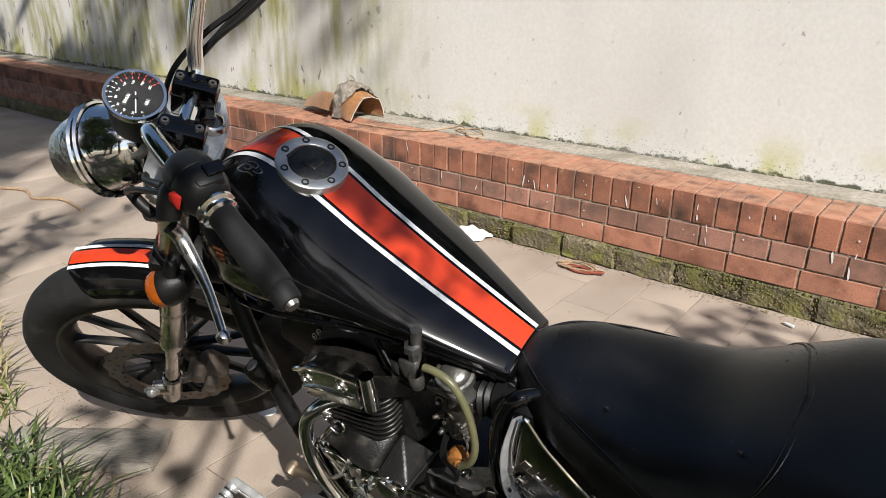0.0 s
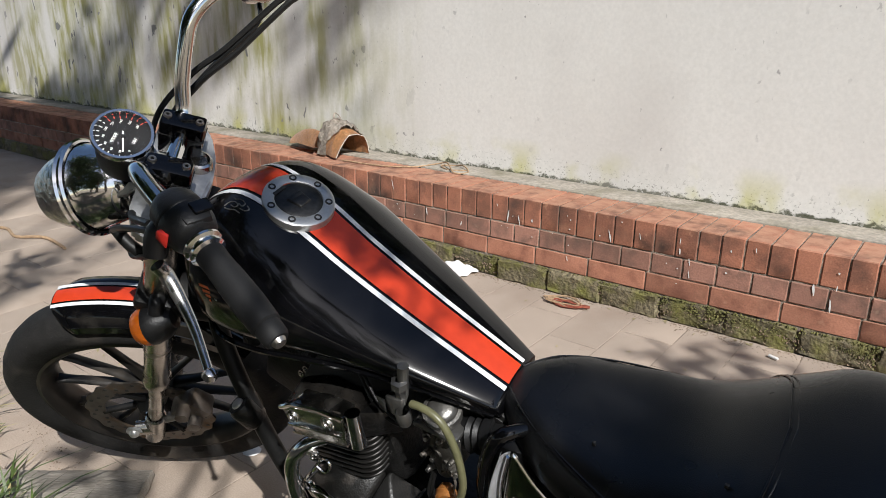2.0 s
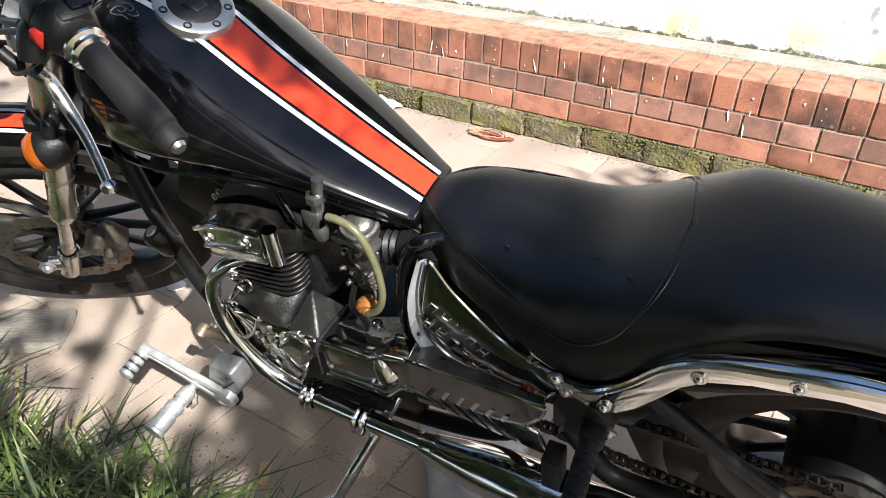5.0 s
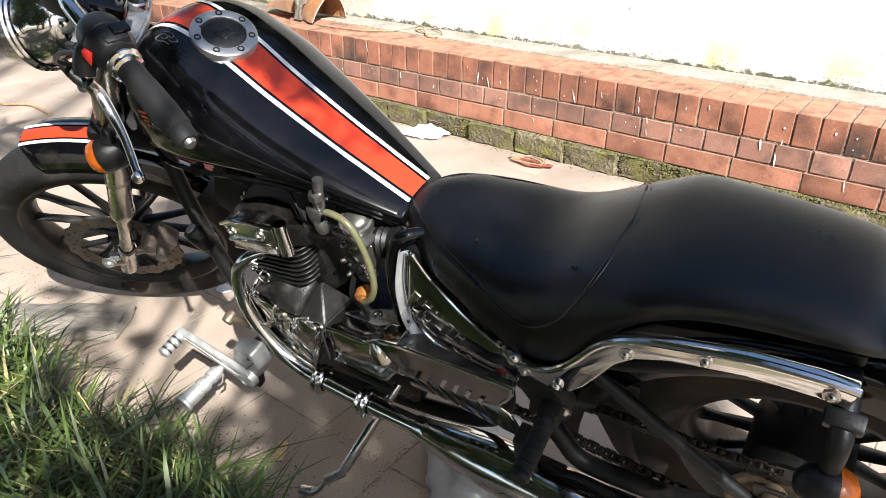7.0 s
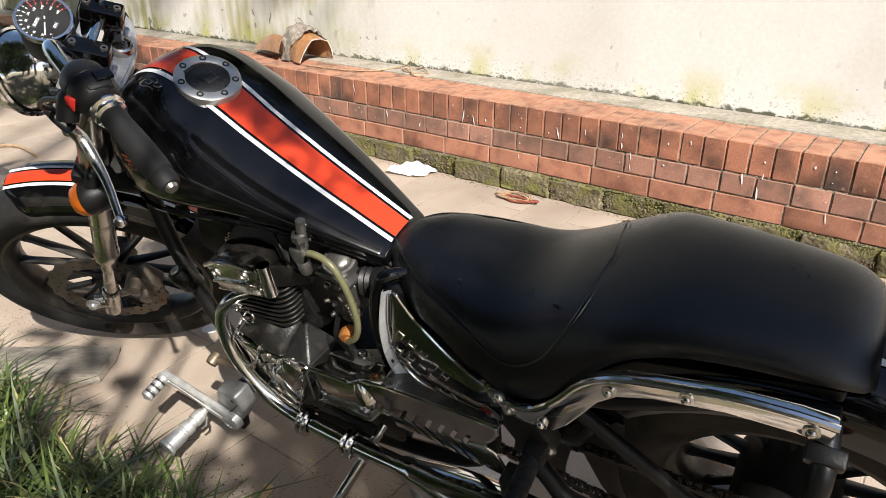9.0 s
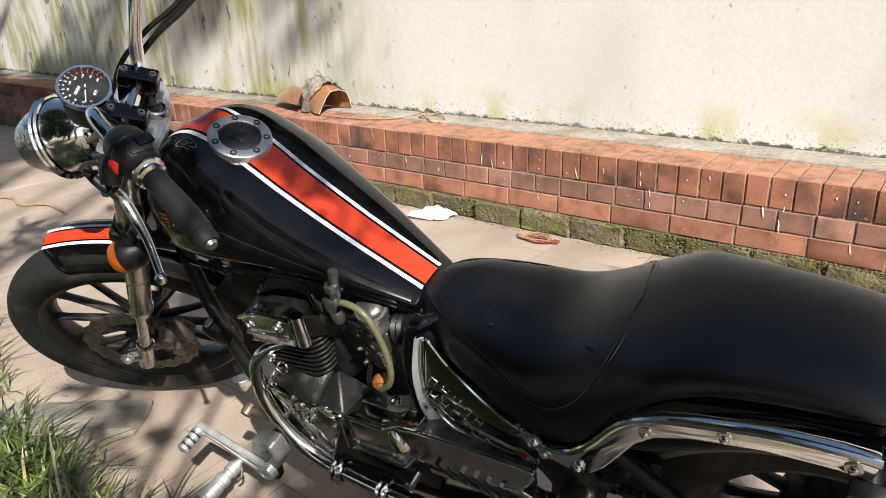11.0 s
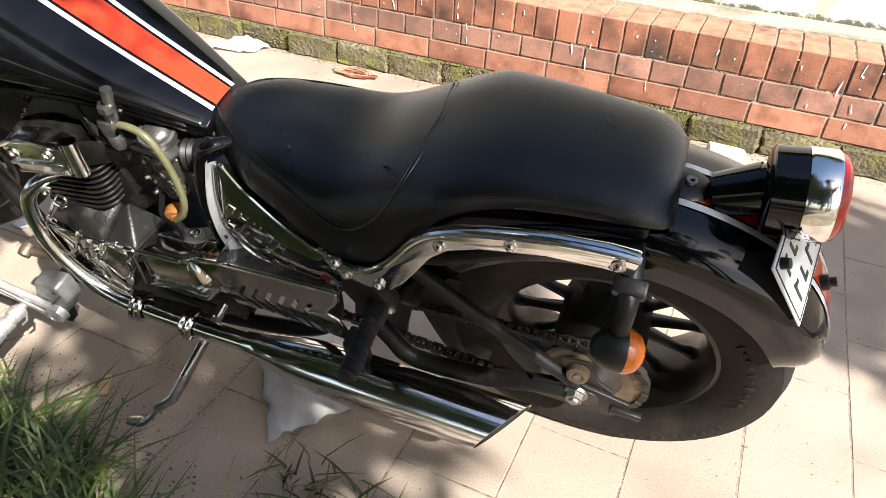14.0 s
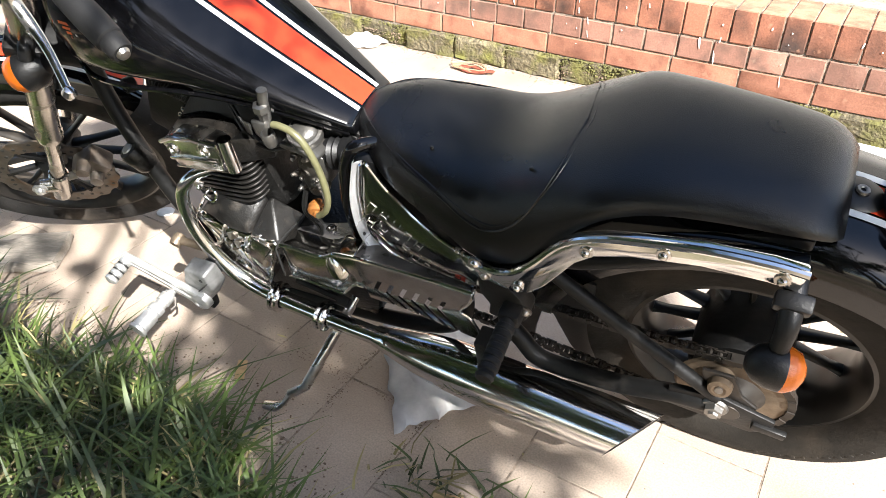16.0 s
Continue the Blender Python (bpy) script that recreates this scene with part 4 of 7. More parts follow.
bp("inner_guard", prism([(-0.44, 0.52), (-0.29, 0.52), (-0.310, 0.42), (-0.337, 0.330), (-0.355, 0.250), (-0.363, 0.19), (-0.44, 0.19)], -0.056, -0.046, 0.003), BLACK_PLASTIC, None, "black plastic inner guard before the rear wheel")
bp("mud_flap", prism([(-0.325, 0.430), (-0.324, 0.320), (-0.309, 0.279), (-0.289, 0.227), (-0.249, 0.168), (-0.235, 0.20), (-0.255, 0.30), (-0.245, 0.43)], -0.058, -0.040, 0.004), BLACK_PLASTIC, None, "black mud flap before the rear tyre")
swing_ob = bp("swingarm", swing, BLACK_METAL, None, "black tubular swingarm")
for s in (-1, 1):
    y0, y1 = sorted((s * 0.126, s * 0.134))
    bp("axle_plate", prism([(-0.10, 0.325), (-0.10, 0.275), (0.03, 0.265), (0.06, 0.285), (0.06, 0.315), (-0.02, 0.340)], y0, y1, 0.002), BLACK_METAL, swing_ob)
    bp("axle_washer", lathe([(0, 0.003), (0.019, 0.003), (0.021, 0.0), (0.021, -0.004)], (-0.028, s * 0.136, 0.312), (0, s, 0), 24), STEEL, swing_ob)
    bp("axle_nut", lathe([(0, 0.014), (0.008, 0.014), (0.009, 0.010), (0.0145, 0.009), (0.0155, 0.0)], (-0.028, s * 0.139, 0.312), (0, s, 0), 6), STEEL, swing_ob)
    bp("axle_boss", lathe([(0.006, 0.010), (0.011, 0.012), (0.017, 0.010), (0.019, 0.0), (0.019, -0.02)], (-0.030, s * 0.128, 0.368), (0, s, 0.2), 18), RUST, swing_ob)
    bp("boss_bolt", lathe([(0, 0.014), (0.006, 0.013), (0.007, 0.006)], (-0.030, s * 0.128, 0.368), (0, s, 0.2), 10), STEEL, swing_ob)
    bp("tension_plate", prism([(-0.060, 0.390), (-0.015, 0.392), (0.005, 0.345), (0.030, 0.325), (0.028, 0.296), (-0.045, 0.296)], *sorted((s * 0.118, s * 0.125)), 0.002), CHAIN, swing_ob)
    bp("adjuster", block((0.055, s * 0.135, 0.292), (0.05, 0.010, 0.016), 0.002, (0, 6, 0)), BLACK_METAL, swing_ob)

# chain drive on the left
bp("rear_sprocket", lathe([(0.045, 0.004), (0.084, 0.004), (0.089, 0.0), (0.084, -0.004), (0.045, -0.004)], AXLE + Vector((0, -0.094, 0)), (0, 1, 0), 42, closed=True), RUST, rear, "worn rusty sprocket")
bp("sprocket_hub", lathe([(0, -0.135), (0.02, -0.135), (0.03, -0.12), (0.05, -0.10), (0.06, -0.085), (0.06, -0.06)], AXLE, (0, 1, 0), 24), CHAIN, rear)
bp("hub_drum", lathe([(0, -0.062), (0.070, -0.062), (0.078, -0.050), (0.078, 0.070), (0, 0.070)], AXLE, (0, 1, 0), 32), BLACK_METAL, rear)
chain_bm = bmesh.new()


def chain_run(a, b, n):
    a, b = Vector(a), Vector(b)
    d = (b - a).normalized()
    rot = Vector((1, 0, 0)).rotation_difference(d).to_matrix()
    for k in range(n):
        q = a.lerp(b, (k + 0.5) / n)
        wide = 0.007 if k % 2 else 0.0045
        for s in (-1, 1):
            block(q + Vector((0, s * wide, 0)), ((b - a).length / n * 1.25, 0.002, 0.013), 0.0, rot, bm=chain_bm)
        lathe([(0, -0.008), (0.0045, -0.008), (0.0045, 0.008), (0, 0.008)], q, (0, 1, 0), 6, bm=chain_bm)


S0, S1 = Vector((-0.55, -0.094, 0.345)), AXLE + Vector((0, -0.094, 0))
chain_run(S0 + Vector((0.01, 0, 0.038)), S1 + Vector((-0.010, 0, 0.088)), 36)
chain_run(S0 + Vector((0.0, 0, -0.038)), S1 + Vector((0.010, 0, -0.088)), 36)
for k in range(20):
    a = radians(-96 + 190 * k / 19)
    q = S1 + 0.089 * Vector((math.cos(a), 0, math.sin(a)))
    block(q, (0.018, 0.016 if k % 2 else 0.011, 0.012), 0.0, (0, 90 - math.degrees(a), 0), bm=chain_bm)
bp("chain", chain_bm, CHAIN, None, "oily drive chain")

def slashed(bm):
    """Shears the muffler's end along its axis."""
    for v in bm.verts:
        h = (v.co - mo).dot(d)
        if h > 0.44:
            v.co += d * (0.69 * (v.co.y - EY) + 0.25 * (v.co.z - (mo + d * h).z))
    return bm


# exhaust on the left: header, rings, muffler with a slash-cut end
EY = -0.180
pipe = [(-0.900, -0.100, 0.545), (-0.940, -0.130, 0.550), (-0.970, -0.153, 0.535), (-0.990, -0.165, 0.500), (-0.992, -0.175, 0.440), (-0.970, -0.182, 0.376), (-0.935, -0.183, 0.320), (-0.885, -0.182, 0.284), (-0.820, EY, 0.268), (-0.72, EY, 0.256), (-0.60, EY, 0.248)]
header = bp("exhaust_pipe", tube(pipe, [0.012, 0.0125, 0.0128, 0.013, 0.0135, 0.0145, 0.016, 0.0172, 0.0178, 0.0178, 0.0178], 18, 8), CHROME, None, "bright chrome exhaust header pipe")
for x, z in ((-0.850, 0.273), (-0.745, 0.2585)):
    for k in (-1, 1):
        bp("clamp_ring", lathe([(0.021, -0.005), (0.029, -0.004), (0.031, 0), (0.029, 0.004), (0.021, 0.005)], (x + 0.007 * k, EY, z), (1, 0, -0.12), 22, closed=True), CHROME, header)
d = Vector((1, 0.0, -0.085)).normalized()
mo = Vector((-0.610, EY, 0.249))
prof = [(0.0205, -0.02), (0.0245, 0.0), (0.0265, 0.004), (0.0270, 0.012), (0.033, 0.04), (0.043, 0.09), (0.049, 0.14), (0.0512, 0.20), (0.0520, 0.475), (0.0490, 0.475)]
muffler = bp("muffler", slashed(lathe(prof, mo, d, 32)), CHROME, None, "long chrome muffler with a slash-cut end", 40)
bp("sooty_bore", slashed(lathe([(0.0490, 0.474), (0.048, 0.34), (0.0, 0.34)], mo, d, 32)), BORE_BLACK, muffler, "dull black bore")
bp("muffler_bracket", block((-0.40, -0.165, 0.31), (0.03, 0.04, 0.09), 0.004), BLACK_METAL)

# engine
eng = bp("engine_block", prism([(-0.99, 0.25), (-1.00, 0.36), (-0.95, 0.42), (-0.80, 0.42), (-0.68, 0.40), (-0.64, 0.30), (-0.66, 0.22), (-0.92, 0.21)], -0.125, 0.125, 0.012), ENGINE_BLACK, None, "dusty black twin engine with chrome covers")
for k in range(8):
    m = pose(-0.916 + 0.0016 * k, -0.030, 0.492 + 0.0122 * k, 0, -7, 0)
    bp("cooling_fin", moved(slab((0.158, 0.212, 0.0), 0.030, 0.0045), m), FIN, eng)
bp("cylinder", block((-0.885, -0.02, 0.52), (0.14, 0.16, 0.16), 0.03, (0, -7, 0)), ENGINE_BLACK, eng)
bp("cylinder_head", block((-0.900, -0.02, 0.60), (0.16, 0.19, 0.05), 0.02, (0, -5, 0)), ENGINE_BLACK, eng)
VC = [(-0.979, 0.630), (-0.949, 0.646), (-0.901, 0.654), (-0.852, 0.651), (-0.857, 0.592), (-0.966, 0.572), (-0.971, 0.594)]
bp("rocker_cover", prism(VC, -0.153, -0.116, 0.003), CHROME_OLD, eng, "worn chrome rocker cover")
bp("rocker_edge", tube([(-0.981, -0.152, 0.628), (-0.949, -0.153, 0.645), (-0.901, -0.153, 0.653), (-0.850, -0.152, 0.650)], 0.0042, 8), CHROME, eng)
bp("rocker_lip", tube([(-0.972, -0.150, 0.574), (-0.858, -0.150, 0.592)], 0.0035, 8), CHROME_OLD, eng)
bp("rocker_top", hull([(-0.979, -0.150, 0.628), (-0.949, -0.150, 0.645), (-0.901, -0.150, 0.654), (-0.846, -0.150, 0.652), (-0.990, -0.085, 0.632), (-0.935, -0.075, 0.648), (-0.868, -0.080, 0.640), (-0.832, -0.120, 0.640),
                       (-0.97, -0.140, 0.585), (-0.845, -0.140, 0.600), (-0.985, -0.08, 0.58), (-0.850, -0.08, 0.60)], 0.006), GRIMY, eng, "grimy rocker housing")
bp("rocker_rib", prism([(-0.972, 0.600), (-0.971, 0.594), (-0.861, 0.612), (-0.860, 0.618)], -0.158, -0.150, 0.001), CHROME_OLD, eng)
bp("rocker_end", tube([(-0.836, -0.142, 0.662), (-0.838, -0.146, 0.598)], [0.0115, 0.0125], 16), CHROME, eng)
bp("rocker_side", hull([(-0.835, -0.135, 0.655), (-0.790, -0.09, 0.63), (-0.795, -0.09, 0.585), (-0.838, -0.135, 0.600), (-0.835, -0.06, 0.64), (-0.84, -0.06, 0.59)], 0.004), ENGINE_BLACK, eng)
for x, z in ((-0.958, 0.618), (-0.884, 0.632)):
    bp("rocker_bolt", lathe([(0, -0.001), (0.0045, -0.001), (0.0055, 0.002), (0.0080, 0.002), (0.0095, -0.001), (0.0120, 0.0015), (0.0130, -0.003)], (x, -0.154, z), (0, -1, 0), 18), CHROME_OLD, eng)
bp("head_shroud", hull([(-0.995, -0.080, 0.628), (-0.868, -0.078, 0.640), (-0.790, -0.060, 0.640), (-0.915, -0.01, 0.735), (-0.750, -0.01, 0.715), (-0.990, 0.06, 0.60), (-0.790, 0.06, 0.60), (-0.985, -0.07, 0.57), (-0.80, -0.06, 0.57), (-0.915, 0.06, 0.73), (-0.75, 0.06, 0.71)], 0.004), BLACK_PLASTIC, eng, "black plastic shroud behind the cylinder head")
bp("header_clamp", block((-0.955, -0.150, 0.535), (0.040, 0.012, 0.014), 0.005, (0, 12, 0)), CHROME_OLD, eng)
for dx in (-0.013, 0.013):
    bolt(Vector((-0.955 + dx, -0.158, 0.535 - 0.2 * dx)), (0, -1, 0.2), 0.0045, bp, eng)
# clutch side: two black decks over a dark polished flank with chrome edges
bp("clutch_cover", prism([(-0.964, 0.400), (-0.974, 0.345), (-0.968, 0.298), (-0.940, 0.274), (-0.901, 0.268), (-0.866, 0.300), (-0.841, 0.354), (-0.800, 0.425), (-0.805, 0.440), (-0.88, 0.440), (-0.916, 0.445), (-0.975, 0.450)], -0.168, -0.110, 0.008), SMOKED, eng, "dark polished engine side cover")
bp("case_deck", hull([(-0.988, -0.155, 0.452), (-0.938, -0.130, 0.508), (-0.845, -0.100, 0.497), (-0.868, -0.163, 0.444), (-0.916, -0.164, 0.450), (-0.980, -0.155, 0.40), (-0.868, -0.163, 0.40), (-0.94, -0.1, 0.40), (-0.845, -0.10, 0.40)], 0.009), CASE, eng, "dusty black upper engine case", 60)
bp("case_deck", hull([(-0.862, -0.163, 0.443), (-0.840, -0.100, 0.490), (-0.802, -0.075, 0.425), (-0.799, -0.162, 0.440), (-0.862, -0.163, 0.40), (-0.80, -0.162, 0.40), (-0.80, -0.08, 0.39), (-0.86, -0.08, 0.40)], 0.005), CASE, eng, "", 60)
for f in (0.2, 0.45, 0.7):
    a, b = Vector((-0.862, -0.163, 0.4475)).lerp(Vector((-0.799, -0.162, 0.4445)), f), Vector((-0.840, -0.100, 0.493)).lerp(Vector((-0.802, -0.078, 0.430)), f)
    bp("deck_rib", tube([a.lerp(b, 0.15), a.lerp(b, 0.75)], 0.0018, 6), ENGINE_BLACK, eng)
bp("case_edge", tube([(-0.992, -0.156, 0.446), (-0.972, -0.160, 0.462), (-0.952, -0.164, 0.464), (-0.916, -0.166, 0.450)], 0.0042, 8, 4), CHROME, eng)
bp("case_edge", tube([(-0.916, -0.166, 0.448), (-0.930, -0.168, 0.420), (-0.950, -0.168, 0.392), (-0.972, -0.166, 0.372)], 0.0038, 8, 4), CHROME_OLD, eng)
bp("case_edge", tube([(-0.990, -0.156, 0.442), (-0.962, -0.164, 0.430), (-0.945, -0.167, 0.402)], 0.0046, 8, 4), CHROME_OLD, eng)
bp("case_bracket", tube([(-0.992, -0.155, 0.446), (-0.965, -0.150, 0.480), (-0.936, -0.143, 0.518), (-0.922, -0.145, 0.508), (-0.936, -0.149, 0.490), (-0.950, -0.150, 0.500)], 0.0034, 8, 4), CHROME, eng)
bp("flank_ring", lathe([(0.018, 0.0), (0.020, 0.0035), (0.023, 0.0035), (0.025, 0.0)], (-0.930, -0.168, 0.318), (0, -1, 0), 24), SMOKED, eng)
bp("flank_edge", tube([(-0.972, -0.166, 0.345), (-0.966, -0.167, 0.298), (-0.938, -0.168, 0.273), (-0.901, -0.168, 0.267), (-0.868, -0.168, 0.298), (-0.848, -0.168, 0.340)], 0.0036, 8, 4), CHROME_OLD, eng)
bp("cover_ridge", hull([(-0.886, -0.170, 0.420), (-0.862, -0.176, 0.450), (-0.838, -0.180, 0.468), (-0.848, -0.186, 0.440), (-0.870, -0.184, 0.418), (-0.860, -0.160, 0.41), (-0.830, -0.160, 0.45)], 0.002), CHROME, eng, "bright chrome shift cover")
bp("cover_ridge", hull([(-0.838, -0.182, 0.466), (-0.815, -0.180, 0.446), (-0.806, -0.176, 0.436), (-0.826, -0.186, 0.412), (-0.846, -0.188, 0.436), (-0.83, -0.16, 0.43)], 0.002), CHROME_OLD, eng)
bp("cover_ridge", hull([(-0.826, -0.184, 0.412), (-0.812, -0.180, 0.428), (-0.824, -0.178, 0.384), (-0.852, -0.176, 0.346), (-0.848, -0.184, 0.380), (-0.83, -0.165, 0.38)], 0.002), CHROME_OLD, eng)
bp("ridge_edge", tube([(-0.886, -0.172, 0.416), (-0.870, -0.185, 0.414), (-0.858, -0.186, 0.380), (-0.852, -0.180, 0.346)], 0.0034, 8, 3), CHROME, eng)
for k, (x, z) in enumerate(((-0.905, 0.432), (-0.925, 0.412), (-0.898, 0.410), (-0.918, 0.394))):
    bp("case_lug", hull([(x - 0.012, -0.170, z), (x + 0.010, -0.174, z + 0.012), (x + 0.014, -0.170, z - 0.006), (x - 0.004, -0.176, z - 0.012), (x, -0.16, z)], 0.0015), (CHROME_OLD, SMOKED)[k % 2], eng)
bp("case_seam", tube([(-0.802, -0.070, 0.424), (-0.798, -0.163, 0.442), (-0.803, -0.171, 0.430), (-0.812, -0.171, 0.350)], 0.0022, 6), PRINT_BLACK, eng)
# chain cover: a plain front with a bulge, a slotted tail folded under
LIP = [(-0.796, 0.438), (-0.761, 0.440), (-0.719, 0.439), (-0.702, 0.443), (-0.687, 0.452), (-0.672, 0.461), (-0.633, 0.467)]
FOOT = [(-0.633, 0.386), (-0.649, 0.384), (-0.665, 0.370), (-0.684, 0.344), (-0.698, 0.340), (-0.729, 0.344), (-0.786, 0.342), (-0.808, 0.341)]
bp("chain_cover", prism(LIP + FOOT, -0.163, -0.120, 0.004), SMOKED, eng, "smoked chrome chain cover with slanted slots")
tail_bm = bmesh.new()
cols, gaps = [(-0.633, -0.633, -0.633, -0.640)], [False]
for k in range(6):
    x = -0.613 + 0.0248 * k
    for dx in (0.0, 0.0085):
        cols.append((x + dx + 0.022, x + dx + 0.016, x + dx, x + dx + 0.022))
    gaps += [True, False]
cols += [(-0.413, -0.421, -0.441, -0.416)]
grid = []
for a, b, c, d in cols:
    end = a == -0.413
    grid.append([tail_bm.verts.new(p) for p in ((a, -0.163, 0.4685), (b, -0.164, 0.440 if end else 0.419), (c, -0.163, 0.408 if end else 0.387), (d, -0.149, 0.330 - 0.16 * max(0, d + 0.58)))])
for i in range(len(cols) - 1):
    for r in range(3):
        if r and gaps[i]:
            continue
        tail_bm.faces.new((grid[i][r], grid[i + 1][r], grid[i + 1][r + 1], grid[i][r + 1]))
bmesh.ops.recalc_face_normals(tail_bm, faces=tail_bm.faces)
bmesh.ops.solidify(tail_bm, geom=tail_bm.faces[:], thickness=0.0035)
bp("slotted_tail", tail_bm, SMOKED, eng, "slotted tail of the chain cover", 25)
bp("cover_lip", tube([(x, -0.164, z) for x, z in LIP] + [(-0.595, -0.164, 0.4685), (-0.50, -0.164, 0.470), (-0.413, -0.164, 0.469)], 0.0040, 8, 4), CHROME, eng)
bp("cover_edge", tube([(x, -0.164, z) for x, z in FOOT[::-1]], 0.0030, 8, 4), CHROME, eng)
bp("tail_edge", tube([(-0.413, -0.163, 0.469), (-0.421, -0.165, 0.440), (-0.441, -0.165, 0.408), (-0.427, -0.160, 0.385), (-0.418, -0.155, 0.345), (-0.416, -0.149, 0.306)], 0.0028, 8, 4), CHROME, eng)
rows = []
for x, yi, drop in ((-0.797, -0.045, 0.05), (-0.760, -0.035, 0.05), (-0.715, -0.030, 0.05), (-0.685, -0.040, 0.05), (-0.655, -0.075, 0.05), (-0.630, -0.104, 0.012), (-0.58, -0.128, 0.010), (-0.50, -0.135, 0.010), (-0.42, -0.145, 0.010)):
    z = float(np.interp(x, [p[0] for p in LIP] + [-0.42], [p[1] for p in LIP] + [0.466])) - 0.001
    w = (-0.161 - yi) * 0.30
    rows.append([(x, -0.161, z), (x, -0.161 - 0.5 * (-0.161 - yi), z + 0.5 * w), (x, yi, z + w), (x, yi, z + w - drop), (x, -0.161, z - drop)])
bp("cover_deck", ring_loft(bmesh.new(), rows), DECK, eng, "dusty black deck of the chain cover", 30)
for p in ((-0.737, -0.088, 0.420), (-0.676, -0.118, 0.445)):
    bp("deck_bolt", lathe([(0, 0.002), (0.0035, 0.002), (0.004, 0.005), (0.0068, 0.004), (0.0075, 0.0), (0.011, -0.001), (0.011, -0.006)], p, (0, -0.3, 1), 16), CHROME_OLD, eng)
bp("cover_node", lathe([(0, 0.016), (0.010, 0.0155), (0.015, 0.011), (0.020, 0.0), (0.026, -0.012)], (-0.676, -0.160, 0.406), (0.15, -1, -0.25), 20), SMOKED, eng)
bp("cover_bulge", tube([(-0.690, -0.150, 0.446), (-0.684, -0.160, 0.425), (-0.676, -0.164, 0.404)], [0.012, 0.016, 0.016], 14, 3), SMOKED, eng)
bp("cross_shaft", tube([(-0.72, -0.150, 0.325), (-0.72, -0.10, 0.30)], 0.02, 12), BLACK_METAL, eng)
bp("shift_linkage", tube([(-0.80, -0.160, 0.325), (-0.745, -0.162, 0.318), (-0.70, -0.160, 0.305)], 0.0055, 8), BLACK_METAL, eng)
bp("linkage_end", lathe([(0, 0.014), (0.010, 0.013), (0.011, -0.012), (0, -0.014)], (-0.700, -0.160, 0.304), (1, 0, -0.2), 12), BLACK_METAL, eng)

# carburettor, fuel tap, hose and filter
carb = bp("carburettor", block((-0.722, -0.070, 0.585), (0.056, 0.056, 0.080), 0.010, (0, 12, 0)), CARB, None, "grimy grey carburettor")
bp("carb_bowl", lathe([(0, -0.055), (0.018, -0.053), (0.023, -0.03), (0.023, 0.0), (0.026, 0.005)], (-0.728, -0.080, 0.575), (0.1, 0, 1), 18), CARB, carb)
bp("carb_top", lathe([(0, 0.010), (0.016, 0.009), (0.022, 0.004), (0.024, -0.004), (0.024, -0.05)], (-0.722, -0.080, 0.655), (0.15, -0.25, 0.95), 24), CARB, carb)
bp("carb_ring", lathe([(0.022, 0.003), (0.024, 0.006), (0.029, 0.005), (0.030, 0.0), (0.029, -0.008)], (-0.722, -0.080, 0.652), (0.15, -0.25, 0.95), 28), CARB, carb)
bp("carb_flange", block((-0.722, -0.086, 0.632), (0.072, 0.050, 0.010), 0.004, (-10, 10, 0)), CARB, carb)
bp("intake_bell", lathe([(0.020, 0.0), (0.024, 0.0), (0.024, 0.008), (0.029, 0.012), (0.024, 0.018), (0.029, 0.024), (0.024, 0.030), (0.030, 0.036), (0.030, 0.050), (0.022, 0.050)], (-0.695, -0.070, 0.608), (1, 0.1, 0.15), 20), BLACK_PLASTIC, carb)
q = random.Random(5)
for k in range(15):
    x, z, r = q.uniform(-0.752, -0.700), q.uniform(0.545, 0.640), q.uniform(0.003, 0.0065)
    way = Vector((q.uniform(-0.4, 0.4), -1, q.uniform(-0.1, 0.6)))
    bp("carb_fitting", lathe([(0, 0.014), (r * 0.6, 0.014), (r * 0.65, 0.008), (r, 0.007), (r, 0), (r * 1.4, -0.002), (r * 1.4, -0.014)], (x, -0.100, z), way, 10), (CARB, STEEL)[k % 3 == 0], carb)
bp("carb_arm", tube([(-0.712, -0.104, 0.552), (-0.700, -0.112, 0.542), (-0.704, -0.116, 0.528)], 0.0022, 6, 4), STEEL, carb)
bp("air_box", block((-0.625, -0.03, 0.575), (0.075, 0.13, 0.12), 0.015), BLACK_PLASTIC)
tap = bp("fuel_tap", hull([(-0.790, -0.118, 0.692), (-0.757, -0.118, 0.692), (-0.790, -0.118, 0.664), (-0.762, -0.118, 0.664), (-0.785, -0.095, 0.690), (-0.760, -0.095, 0.690), (-0.775, -0.122, 0.658)], 0.003), CARB, None, "grey fuel tap under the tank")
bp("tap_nut", lathe([(0.006, 0.012), (0.013, 0.010), (0.013, -0.002), (0.009, -0.006), (0.008, -0.02)], (-0.764, -0.108, 0.712), (0.1, 0, 1), 6), CARB, tap)
bp("tap_stem", tube([(-0.766, -0.105, 0.690), (-0.757, -0.100, 0.745)], 0.0085, 10), CARB, tap)
bp("tap_lever", hull([(-0.797, -0.126, 0.700), (-0.782, -0.130, 0.698), (-0.797, -0.126, 0.672), (-0.780, -0.130, 0.672), (-0.788, -0.118, 0.686)], 0.002), CARB, tap)
bp("tap_cup", lathe([(0, -0.022), (0.009, -0.021), (0.0115, -0.012), (0.0115, 0.004), (0.009, 0.008)], (-0.758, -0.122, 0.672), (0.1, -0.1, 1), 14), CARB, tap)
